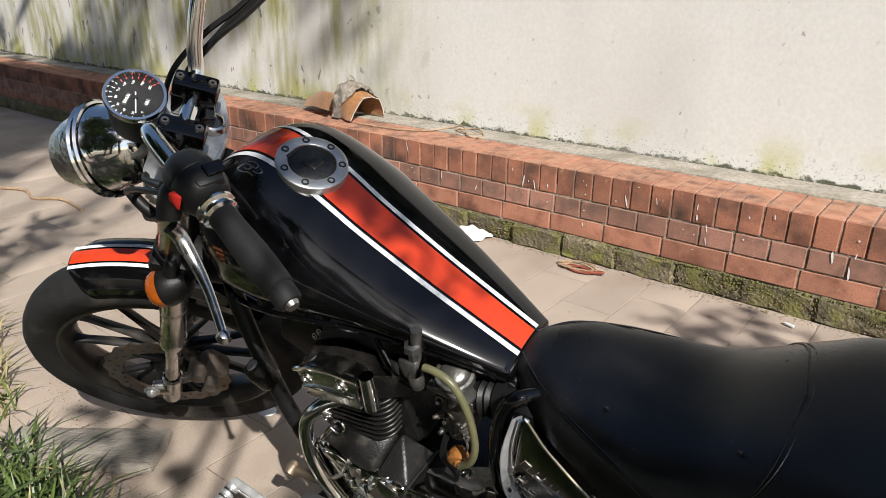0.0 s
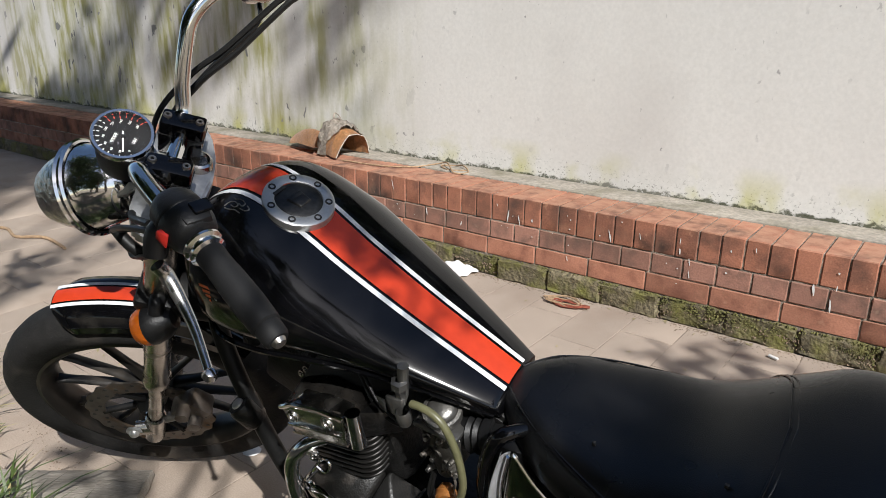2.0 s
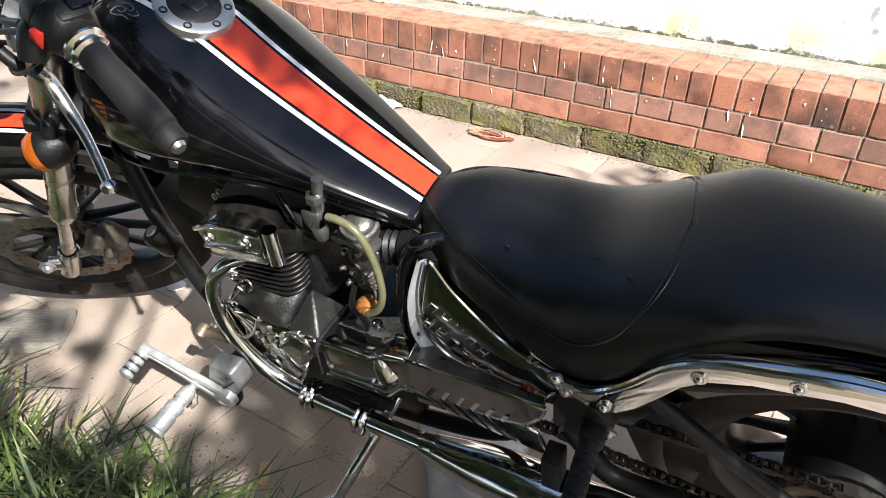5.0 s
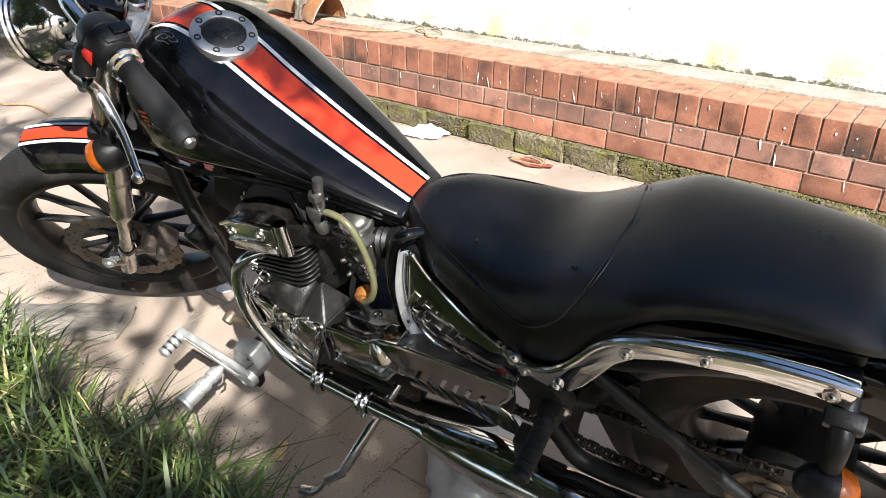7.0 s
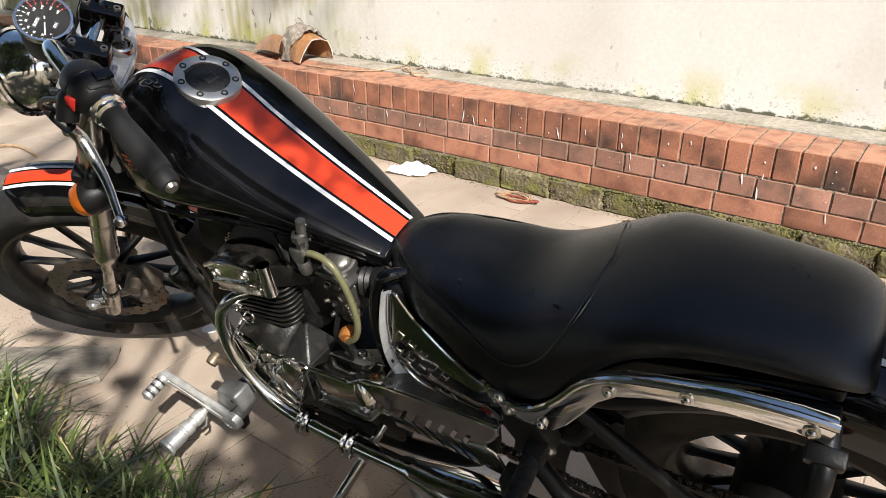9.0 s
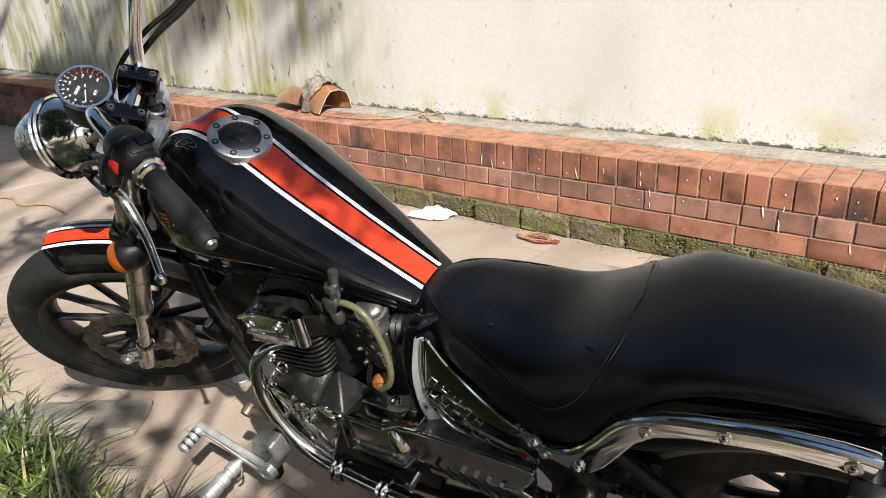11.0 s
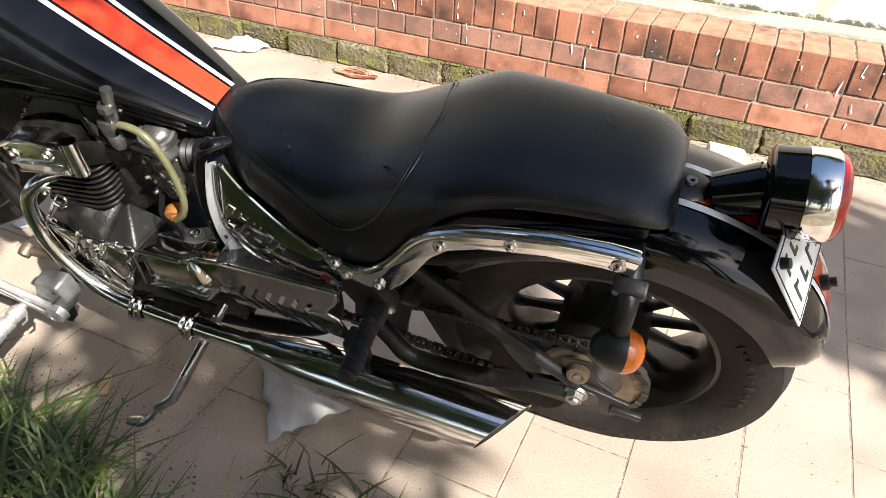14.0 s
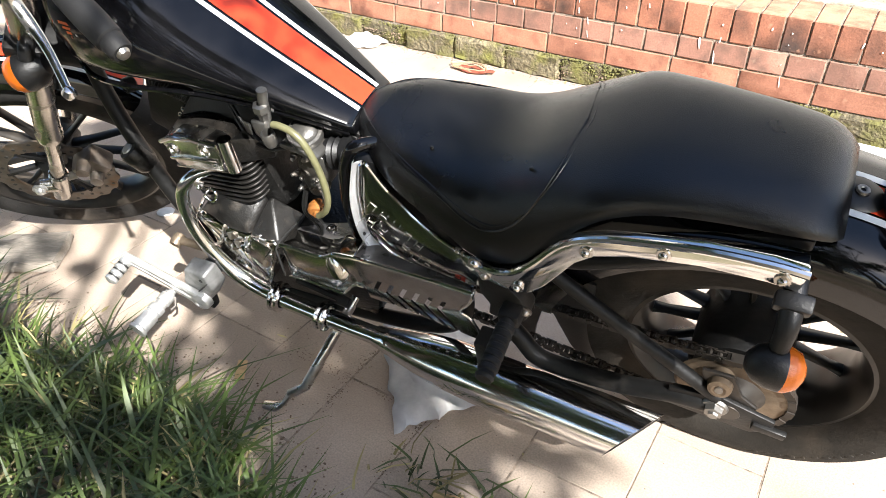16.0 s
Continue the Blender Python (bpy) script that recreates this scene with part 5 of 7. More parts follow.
bp("fuel_hose", tube([(-0.738, -0.122, 0.700), (-0.722, -0.124, 0.702), (-0.702, -0.126, 0.698), (-0.686, -0.128, 0.684), (-0.674, -0.130, 0.650), (-0.669, -0.132, 0.609), (-0.671, -0.134, 0.570), (-0.683, -0.136, 0.539), (-0.703, -0.136, 0.520)], 0.0058, 10, 6), HOSE, None, "olive rubber fuel hose")
bp("fuel_filter", lathe([(0, 0.012), (0.0055, 0.012), (0.0060, 0.006), (0.012, 0.006), (0.0165, 0.002), (0.0165, -0.008), (0.014, -0.012), (0.010, -0.018), (0, -0.019)], (-0.712, -0.126, 0.520), (0.35, -0.8, -0.1), 20), FILTER, None, "amber inline fuel filter")
for k in range(2):
    bp("overflow_tube", tube([(-0.735 - 0.004 * k, -0.110, 0.545), (-0.742 - 0.005 * k, -0.122, 0.505), (-0.726 - 0.010 * k, -0.118, 0.470), (-0.74, -0.11, 0.43)], 0.0032, 8, 5), CABLE)
bp("throttle_cable", tube([(-0.735, -0.088, 0.640), (-0.780, -0.105, 0.622), (-0.830, -0.100, 0.640), (-0.90, -0.06, 0.70), (-1.00, -0.05, 0.74), (-1.14, -0.05, 0.80), (-1.20, -0.02, 0.88)], 0.0036, 8, 6), CABLE)
bp("choke_cable", tube([(-0.735, -0.095, 0.655), (-0.772, -0.108, 0.634), (-0.815, -0.105, 0.652), (-0.86, -0.08, 0.69)], 0.0028, 8, 6), CABLE)
LOOM = [(-1.10, -0.030, 0.690), (-1.070, -0.045, 0.662), (-1.040, -0.052, 0.655), (-1.016, -0.052, 0.648), (-1.000, -0.045, 0.630), (-1.004, -0.035, 0.60)]
bp("wiring_loom", tube(LOOM, 0.010, 10, 6), CABLE, None, "corrugated black wiring loom")
rows = spline(LOOM, 5)
for k in range(1, 25):
    d = rows[min(k + 1, 25)] - rows[k - 1]
    bp("loom_ring", lathe([(0.009, -0.0022), (0.0125, -0.001), (0.0125, 0.001), (0.009, 0.0022)], rows[k], d, 12), CABLE)
# added black block stands for the shade between the frame tubes
box = bp("coil_box", block((-1.060, 0.0, 0.600), (0.100, 0.110, 0.150), 0.012, (0, 25, 0)), BLACK_METAL, None, "black block filling the shaded gap between the frame tubes")
bp("coil_cap", lathe([(0, 0.006), (0.005, 0.008), (0.009, 0.004), (0.011, 0.008), (0.014, 0.006), (0.015, -0.01)], (-1.118, -0.066, 0.652), (-0.2, -1, 0.3), 16), BLACK_PLASTIC, box)
for z in (0.615, 0.600):
    bolt(Vector((-1.026 + (z - 0.6), -0.060, z)), (0, -1, 0.3), 0.005, bp, box)
coil = bp("horn", lathe([(0, 0.03), (0.02, 0.028), (0.024, 0.02), (0.024, -0.02), (0.018, -0.03), (0, -0.03)], (-1.150, -0.105, 0.500), (-0.3, -0.3, 1), 20), ENGINE_BLACK, None, "small dusty horn on the down tube")
bp("horn_cap", lathe([(0, 0.033), (0.010, 0.032), (0.012, 0.029)], (-1.150, -0.105, 0.500), (-0.3, -0.3, 1), 14), ALU, coil)
for k in range(5):
    x = -0.735 + 0.022 * k
    bp("tank_tab", block((x, -0.072 + 0.004 * k, 0.690 - 0.013 * k), (0.014, 0.004, 0.012), 0.0015, (0, 30, 0)), BLACK_METAL)

# forward controls
ctl = bp("shift_bracket", hull([(-1.000, -0.240, 0.368), (-0.955, -0.240, 0.362), (-0.950, -0.240, 0.322), (-0.985, -0.242, 0.268), (-1.020, -0.242, 0.262), (-1.030, -0.242, 0.300), (-1.000, -0.205, 0.372), (-0.950, -0.200, 0.366), (-0.946, -0.200, 0.318), (-0.985, -0.205, 0.262), (-1.022, -0.205, 0.262)], 0.005), BRACKET, None, "cast aluminium forward control bracket", 50)
bp("bracket_foot", hull([(-1.018, -0.236, 0.270), (-0.988, -0.236, 0.270), (-1.018, -0.208, 0.270), (-0.988, -0.208, 0.270), (-1.016, -0.232, 0.226), (-0.996, -0.232, 0.226), (-1.016, -0.212, 0.226), (-0.996, -0.212, 0.226)], 0.004), BLACK_METAL, ctl)
bp("bracket_groove", tube([(-0.952, -0.2415, 0.345), (-0.978, -0.2435, 0.318), (-1.012, -0.2435, 0.286)], 0.0016, 6), PRINT_BLACK, ctl)
bp("bracket_hole", lathe([(0, 0.0008), (0.004, 0.0008), (0.0045, -0.001)], (-0.966, -0.2405, 0.348), (0, -1, 0), 12), PRINT_BLACK, ctl)
bp("bracket_tube", tube([(-0.98, -0.21, 0.335), (-0.96, -0.10, 0.33)], 0.020, 12), BLACK_METAL, ctl)
arm = [((-0.984, 0.282), 0.024), ((-1.020, 0.302), 0.020), ((-1.065, 0.323), 0.0145), ((-1.105, 0.341), 0.0125), ((-1.152, 0.356), 0.0115)]
rows = []
for (x, z), w in arm:
    n = Vector((0.35, 0, 0.94))
    c = Vector((x, -0.248, z))
    rows.append([c + n * (w * a) + Vector((0, 0.0075 * b, 0)) for a, b in ((1, 0.6), (0.8, 1), (-0.8, 1), (-1, 0.6), (-1, -0.6), (-0.8, -1), (-0.25, -1), (-0.12, -0.5), (0.25, -0.5), (0.4, -1), (0.8, -1), (1, -0.6))])
bp("shift_lever", ring_loft(bmesh.new(), rows), ALU, ctl, "flat cast shift lever", 25)
bp("lever_pivot", lathe([(0, 0.006), (0.008, 0.006), (0.009, 0.009), (0.016, 0.008), (0.021, 0.004), (0.023, -0.01)], (-0.990, -0.250, 0.284), (0, -1, 0), 24), ALU, ctl)
peg = [(0, 0.0)]
for k in range(4):
    peg += [(0.0105, 0.002 + k * 0.014), (0.0130, 0.004 + k * 0.014), (0.0130, 0.010 + k * 0.014), (0.0105, 0.012 + k * 0.014)]
bp("toe_peg", lathe(peg + [(0.0, 0.058)], (-1.146, -0.250, 0.352), (-0.05, -1, -0.10), 16), ALU, ctl)
for k in (1, 2, 3):
    bp("peg_ring", tube([Vector((-1.146, -0.250, 0.352)) + Vector((-0.05, -1, -0.10)).normalized() * (-0.001 + k * 0.014 + d) for d in (0.0, 0.0035)], 0.0122, 16), PRINT_BLACK, ctl)
peg = [(0, 0), (0.008, 0.0), (0.008, 0.020), (0.012, 0.022), (0.012, 0.026), (0.015, 0.028), (0.015, 0.046), (0.0125, 0.048), (0.0125, 0.056), (0.0165, 0.058), (0.0165, 0.072), (0.0145, 0.074), (0.0145, 0.078), (0.0172, 0.080), (0.0172, 0.112), (0.0195, 0.114), (0.0195, 0.120), (0.0, 0.121)]
bp("foot_peg", lathe(peg, (-1.062, -0.236, 0.285), (-0.06, -1, 0.0), 20), ALU, ctl, "stepped aluminium foot peg")
bp("peg_spring", tube([(-1.048, -0.262, 0.283), (-1.040, -0.275, 0.276), (-1.046, -0.285, 0.272)], 0.003, 6), STEEL, ctl)
bp("shift_rod", tube([(-1.045, -0.19, 0.385), (-1.010, -0.185, 0.380), (-0.965, -0.18, 0.372)], 0.009, 10), RUST, ctl)
bp("rod_end", lathe([(0, 0.014), (0.011, 0.012), (0.013, 0.0), (0.011, -0.012), (0, -0.014)], (-1.045, -0.19, 0.385), (0, 1, 0.2), 14), RUST, ctl)
# passenger peg and its bracket
pb = bp("peg_bracket", prism([(-0.400, 0.525), (-0.350, 0.515), (-0.330, 0.490), (-0.318, 0.460), (-0.325, 0.435), (-0.35, 0.420), (-0.39, 0.425), (-0.385, 0.455), (-0.40, 0.48)], -0.165, -0.130, 0.006), BLACK_METAL, None, "black passenger peg bracket")
prof = [(0, 0), (0.013, 0.0)]
for k in range(7):
    prof += [(0.0125, 0.01 + k * 0.012), (0.0150, 0.012 + k * 0.012), (0.0150, 0.019 + k * 0.012), (0.0125, 0.021 + k * 0.012)]
bp("passenger_peg", lathe(prof + [(0.015, 0.100), (0.012, 0.105), (0, 0.106)], (-0.342, -0.190, 0.466), (0.04, -1, 0.0), 16), GRIP_RUBBER, pb, "folded rubber passenger peg")
bp("peg_joint", block((-0.342, -0.178, 0.467), (0.035, 0.03, 0.03), 0.006), BLACK_METAL, pb)
bolt(Vector((-0.322, -0.168, 0.470)), (0, -1, 0), 0.008, bp, pb)

# side stand
foot = BIKE_INV @ Vector((0.838, -1.955, 0.012))
top = Vector((-0.705, -0.12, 0.265))
mid = foot.lerp(top, 0.22) + Vector((0.02, 0.0, 0.0))
stand = bp("side_stand", tube([top, mid, foot.lerp(top, 0.12)], [0.0105, 0.0105, 0.010], 12), CHROME_OLD, None, "worn chrome side stand")
bp("stand_foot", tube([foot.lerp(top, 0.14), foot.lerp(top, 0.06), foot + Vector((-0.01, 0.0, 0.0)), foot + Vector((-0.035, -0.008, 0.004))], [0.010, 0.014, 0.017, 0.012], 12, 4, flat=0.4), CHROME_OLD, stand)

# rear indicator and tail lamp
for s in (-1, 1):
    dz = 0.045 if s > 0 else 0.0
    ind = bp("rear_indicator", tube([(0.010, s * 0.130, 0.668 - dz), (0.014, s * 0.182, 0.646 - dz), (0.013, s * 0.200, 0.610 - dz)], [0.014, 0.0135, 0.0115], 14, 4), BLACK_PLASTIC, None, "black rear indicator with an amber lens")
    d = Vector((0.95, s * -0.16, -0.16)).normalized()
    o = Vector((0.016, s * 0.208, 0.582 - dz))
    bp("indicator_body", lathe([(0, -0.036), (0.012, -0.033), (0.022, -0.024), (0.0280, -0.010), (0.0295, 0.003), (0.0295, 0.006)], o, d, 28), BLACK_PLASTIC, ind)
    bp("indicator_lens", lathe([(0.0295, 0.006), (0.0287, 0.014), (0.024, 0.024), (0.014, 0.031), (0, 0.033)], o, d, 28), AMBER, ind, "amber lens")
    bp("indicator_clamp", block((0.013, s * 0.168, 0.658 - dz), (0.042, 0.022, 0.026), 0.004, (s * -25, 0, 0)), BLACK_PLASTIC, ind)
td = Vector((0.93, 0, 0.09)).normalized()
to = Vector((0.1455, 0, 0.702))
tail = bp("tail_lamp", lathe([(0, -0.030), (0.020, -0.028), (0.028, -0.02), (0.032, -0.004), (0.052, 0.0), (0.057, 0.004), (0.0585, 0.040), (0.054, 0.042)], to, td, 36), BLACK_PAINT, None, "round tail lamp with a black housing, chrome ring and red lens")
bp("chrome_ring", lathe([(0.054, 0.040), (0.058, 0.041), (0.059, 0.044), (0.059, 0.072), (0.056, 0.076), (0.050, 0.076)], to, td, 36), CHROME, tail)
bp("lamp_lens", lathe([(0.056, 0.074), (0.053, 0.082), (0.042, 0.089), (0.022, 0.093), (0, 0.094)], to, td, 32), RED_LENS, tail, "domed red lens")
ARM = Vector((0.088, 0, 0.675))
bp("lamp_arm", tube([ARM, ARM.lerp(to, 0.03), ARM.lerp(to, 0.10), to], [0.017, 0.024, 0.0295, 0.035], 24), BLACK_PAINT, tail)
bolt(ARM + Vector((0.010, 0.004, 0.028)), (-0.35, 0.20, 0.9), 0.008, bp, tail, CHROME)
# number plate in a tilted bracket, its characters as bars
PM = pose(0.2122, -0.0019, 0.6396, 8.6, 57.8, -1.5)
plate = bp("number_plate", moved(block((0, 0, 0), (0.112, 0.215, 0.003), 0.001), PM), PLATE, None, "white number plate with a black border")
for dx, dy, sx, sy in ((0, 0.102, 0.104, 0.002), (0, -0.102, 0.104, 0.002), (0.051, 0, 0.002, 0.204), (-0.051, 0, 0.002, 0.204)):
    bp("plate_border", moved(block((dx, dy, 0.002), (sx, sy, 0.0008), 0.0), PM), PRINT_BLACK, plate)
for row, x0 in ((0, -0.024), (1, 0.024)):
    for k in range(6):
        y0 = -0.078 + 0.031 * k
        tall = (0.030, 0.022, 0.032, 0.026, 0.030, 0.024)[(k + 2 * row) % 6]
        bp("plate_bar", moved(block((x0, y0, 0.002), (tall, 0.006, 0.0008), 0.0), PM), PRINT_BLACK, plate)
        bp("plate_bar", moved(block((x0 + (0.010 if k % 2 else -0.010), y0 + 0.006, 0.002), (0.006, 0.014, 0.0008), 0.0), PM), PRINT_BLACK, plate)
bp("plate_knob", lathe([(0, 0.014), (0.007, 0.012), (0.008, 0.0)], PM @ Vector((-0.040, -0.085, 0.0)), PM.to_3x3() @ Vector((0, 0, 1)), 12), CABLE, plate)
bp("plate_bracket", block((0.195, 0, 0.622), (0.05, 0.06, 0.02), 0.006, (0, 55, 0)), BLACK_METAL)
bp("reflector_knob", lathe([(0, 0.014), (0.007, 0.014), (0.007, 0.006), (0.011, 0.004), (0.012, -0.006)], AXLE + 0.378 * Vector((math.sin(radians(46)), -0.03, math.cos(radians(46)))), (1, 0, 0.5), 14), CABLE, guard)

# front end: forks, clamps, lamps, gauge, bars
LEG_WAY = (-0.030, 0, 1)
for s in (-1, 1):
    leg = sp("fork_leg", lathe([(0, -0.020), (0.021, -0.020), (0.022, -0.015), (0.022, 0.075), (0.018, 0.080)], (-0.033, s * 0.105, 0.010), LEG_WAY, 20), BRUSHED, None, "silver upside-down fork leg")
    sp("stanchion", lathe([(0.0155, 0.06), (0.0155, 0.28)], (-0.033, s * 0.105, 0.010), LEG_WAY, 20), CHROME_OLD, leg)
    sp("fork_tube", lathe([(0.017, 0.236), (0.026, 0.236), (0.027, 0.240), (0.027, 0.262), (0.0245, 0.266), (0.0245, 0.36), (0.0255, 0.37), (0.0255, 0.735)], (-0.033, s * 0.105, 0.010), LEG_WAY, 20), BRUSHED, leg)
    sp("axle_boss", tube([(-0.033, s * 0.110, 0.045), (-0.072, s * 0.118, 0.040)], [0.020, 0.016], 12, flat=0.8), BRUSHED, leg)
    bolt(Vector((-0.072, s * 0.128, 0.040)), (0, s, 0), 0.014, sp, leg, ALU)
sp("lower_clamp", prism([(-0.085, 0.545), (0.045, 0.545), (0.045, 0.575), (-0.085, 0.575)], -0.140, 0.140, 0.010), BLACK_METAL)
tri = bmesh.new()
outline = [(-0.105, -0.09), (-0.090, -0.13), (-0.055, -0.14), (-0.022, -0.10), (-0.006, -0.05), (0.000, 0.0), (-0.004, 0.05), (-0.020, 0.10), (-0.055, 0.14), (-0.090, 0.13), (-0.105, 0.09)]
a = [tri.verts.new((x, y, 0.722)) for x, y in outline]
b = [tri.verts.new((x, y, 0.748)) for x, y in outline]
tri.faces.new(a), tri.faces.new(b)
for i in range(len(outline)):
    j = (i + 1) % len(outline)
    tri.faces.new((a[i], a[j], b[j], b[i]))
bmesh.ops.recalc_face_normals(tri, faces=tri.faces)
bmesh.ops.bevel(tri, geom=tri.edges, offset=0.005, segments=2, affect="EDGES")
top_clamp = sp("top_clamp", tri, ALU, None, "cast silver top fork clamp")
sp("ignition_lock", lathe([(0, 0.010), (0.012, 0.010), (0.016, 0.014), (0.020, 0.012), (0.022, 0.0)], (-0.027, 0.026, 0.748), (0, 0, 1), 24), BRUSHED, top_clamp)
for s in (-1, 1):
    riser = sp("bar_clamp", block((-0.060, s * 0.049, 0.783), (0.068, 0.036, 0.066), 0.006), BLACK_PAINT, None, "black handlebar clamp with two screws")
    sp("clamp_split", block((-0.060, s * 0.049, 0.792), (0.0695, 0.0372, 0.0018), 0.0), PRINT_BLACK, riser)
    for dx in (-0.024, 0.024):
        sp("clamp_screw", lathe([(0.0025, 0.001), (0.003, 0.003), (0.0055, 0.003), (0.0065, 0.0), (0.0065, -0.004)], (-0.060 + dx, s * 0.049, 0.817), (0, 0, 1), 12), STEEL, riser)
BAR = [(-0.060, 0.0, 0.792), (-0.061, 0.05, 0.792), (-0.066, 0.082, 0.800), (-0.076, 0.105, 0.836), (-0.080, 0.135, 0.880), (-0.078, 0.162, 0.910), (-0.056, 0.200, 0.926), (-0.005, 0.262, 0.938), (0.033, 0.296, 0.945), (0.075, 0.345, 0.951), (0.112, 0.388, 0.956)]
both = [(x, -y, z) for x, y, z in BAR[:0:-1]] + [(x, y, z + 0.030 * min(1.0, max(0.0, (y - 0.08) / 0.15))) for x, y, z in BAR]
bars = sp("handlebar", tube(both, 0.0122, 16, 7), CHROME, None, "chrome cruiser handlebar with black grips")
for s in (-1, 1):
    up = Vector((0, 0, 0.030 if s > 0 else 0.0))
    g0, g1 = Vector((0.030, s * 0.292, 0.9445)) + up, Vector((0.122, s * 0.400, 0.957)) + up
    gd = (g1 - g0).normalized()
    ln = (g1 - g0).length
    prof = [(0.013, -0.004), (0.017, 0.0), (0.0175, 0.006), (0.0170, 0.02), (0.0185, ln * 0.35), (0.0190, ln * 0.6), (0.0178, ln * 0.83), (0.0150, ln * 0.845), (0.0158, ln * 0.86), (0.0152, ln * 0.97), (0.0125, ln), (0, ln)]
    sp("grip", lathe(prof, g0, gd, 22), GRIP_RUBBER, bars, "black foam grip")
    sp("bar_end_screw", lathe([(0, 0.006), (0.007, 0.005), (0.009, 0.0)], g1, gd, 12), CHROME_OLD, bars)
    sp("grip_flange", lathe([(0.013, -0.020), (0.019, -0.018), (0.024, -0.014), (0.024, -0.011), (0.020, -0.008), (0.022, -0.004), (0.022, -0.001), (0.016, 0.002)], g0, gd, 26), CHROME, bars)
    sw = sp("switch_housing", lathe([(0.013, -0.092), (0.024, -0.090), (0.030, -0.080), (0.0325, -0.062), (0.0330, -0.058), (0.0325, -0.057), (0.0330, -0.056), (0.032, -0.040), (0.028, -0.028), (0.024, -0.0235), (0.013, -0.021)], g0, gd, 28), BLACK_PLASTIC, None, "black switch housing beside the grip")
    q = g0 - gd * 0.052
    sp("switch_pod", block(q + Vector((0.004, 0, 0.012)), (0.040, 0.050, 0.040), 0.012, gd.to_track_quat("Y", "Z").to_matrix()), BLACK_PLASTIC, sw)
    sp("switch_button", block(q + Vector((0.014, -0.002 * s, 0.0335)), (0.024, 0.018, 0.006), 0.002, gd.to_track_quat("Y", "Z").to_matrix()), BLACK_PAINT, sw)
    sp("red_button", hull([g0 - gd * 0.034 + Vector(p) for p in ((-0.040, s * 0.012, 0.006), (-0.024, s * 0.020, 0.010), (-0.040, s * 0.012, -0.008), (-0.024, s * 0.026, -0.008), (-0.026, 0, 0.006), (-0.026, 0, -0.008))], 0.0015), RED_PLASTIC, sw)
    # lever with its perch
    pv = Vector((-0.030, s * 0.280, 0.900)) + up
    perch = sp("lever_perch", tube([Vector((-0.012, s * 0.250, 0.938)) + up, Vector((-0.030, s * 0.262, 0.922)) + up, pv], [0.020, 0.017, 0.014], 12, 3), BLACK_PLASTIC, None, "black lever perch with an alloy lever")
    tip = Vector((0.060, s * 0.400, 0.858)) + up
    lev = [pv + Vector((0.004, 0.004 * s, -0.010)), *[Vector((x, s * y, z)) + up for x, y, z in ((-0.014, 0.284, 0.872), (0.010, 0.310, 0.860), (0.033, 0.345, 0.857))], tip]
    sp("lever", tube(lev, [0.0095, 0.0095, 0.0078, 0.0062, 0.0055], 12, 6, flat=0.6), LEVER, perch, "polished alloy lever")
    sp("lever_ball", lathe([(0, -0.010), (0.006, -0.008), (0.0095, 0), (0.006, 0.008), (0, 0.010)], tip, (0, 0, 1), 14), LEVER, perch)
    sp("perch_clamp", block(Vector((-0.022, s * 0.235, 0.936)) + up, (0.042, 0.024, 0.034), 0.006), BLACK_PLASTIC, perch)
    bolt(pv + Vector((-0.004, -0.008 * s, 0.012)), (-0.3, s * -0.5, 0.8), 0.009, sp, perch, CHROME)
    if s > 0:
        rot = gd.to_track_quat("Y", "Z").to_matrix()
        res = sp("fluid_reservoir", block(g0 - gd * 0.108 + Vector((-0.024, 0.0, 0.030)), (0.052, 0.078, 0.034), 0.010, rot, seg=3), CASTING, None, "silver brake fluid reservoir")
        sp("reservoir_lid", block(g0 - gd * 0.108 + Vector((-0.024, 0.0, 0.0505)), (0.056, 0.082, 0.007), 0.003, rot), CASTING, res)
        sp("sight_glass", lathe([(0, 0.002), (0.007, 0.0018), (0.009, 0.0), (0.009, -0.004)], g0 - gd * 0.090 + Vector((0.002, -0.004, 0.028)), rot @ Vector((1, 0, 0)), 16), CASTING, res)
        for k in (-1, 1):
            sp("lid_screw", lathe([(0, 0.002), (0.004, 0.002), (0.0045, 0.0)], g0 - gd * (0.108 + 0.028 * k) + Vector((-0.024, 0.0, 0.0540)), (0, 0, 1), 10), STEEL, res)
        sp("clamp_screw", lathe([(0, 0.010), (0.006, 0.010), (0.007, 0.0)], g0 - gd * 0.082 + Vector((0.014, 0.0, 0.020)), (0.6, 0, 0.8), 10), CHROME, res)
        sp("stop_switch", block(g0 - gd * 0.050 + Vector((-0.006, 0.0, 0.034)), (0.018, 0.022, 0.010), 0.003, gd.to_track_quat("Y", "Z").to_matrix()), RED_PLASTIC, sw, "red stop switch")
# headlight
hd = Vector((-math.cos(RAKE), 0, -math.sin(RAKE)))
ho = Vector((-0.176, 0.000, 0.672))
lamp = sp("headlight", lathe([(0, -0.090), (0.026, -0.087), (0.046, -0.074), (0.060, -0.050), (0.067, -0.020), (0.070, 0.0), (0.073, 0.003), (0.075, 0.010), (0.073, 0.018), (0.067, 0.020)], ho, hd, 40), CHROME, None, "round chrome headlight with a peaked visor")
sp("headlight_glass", lathe([(0.067, 0.016), (0.055, 0.026), (0.030, 0.032), (0, 0.034)], ho, hd, 32), GLASS, lamp, "clear lens")
sp("reflector", lathe([(0.067, 0.014), (0.055, -0.010), (0.030, -0.030), (0, -0.036)], ho, hd, 32), CHROME, lamp)
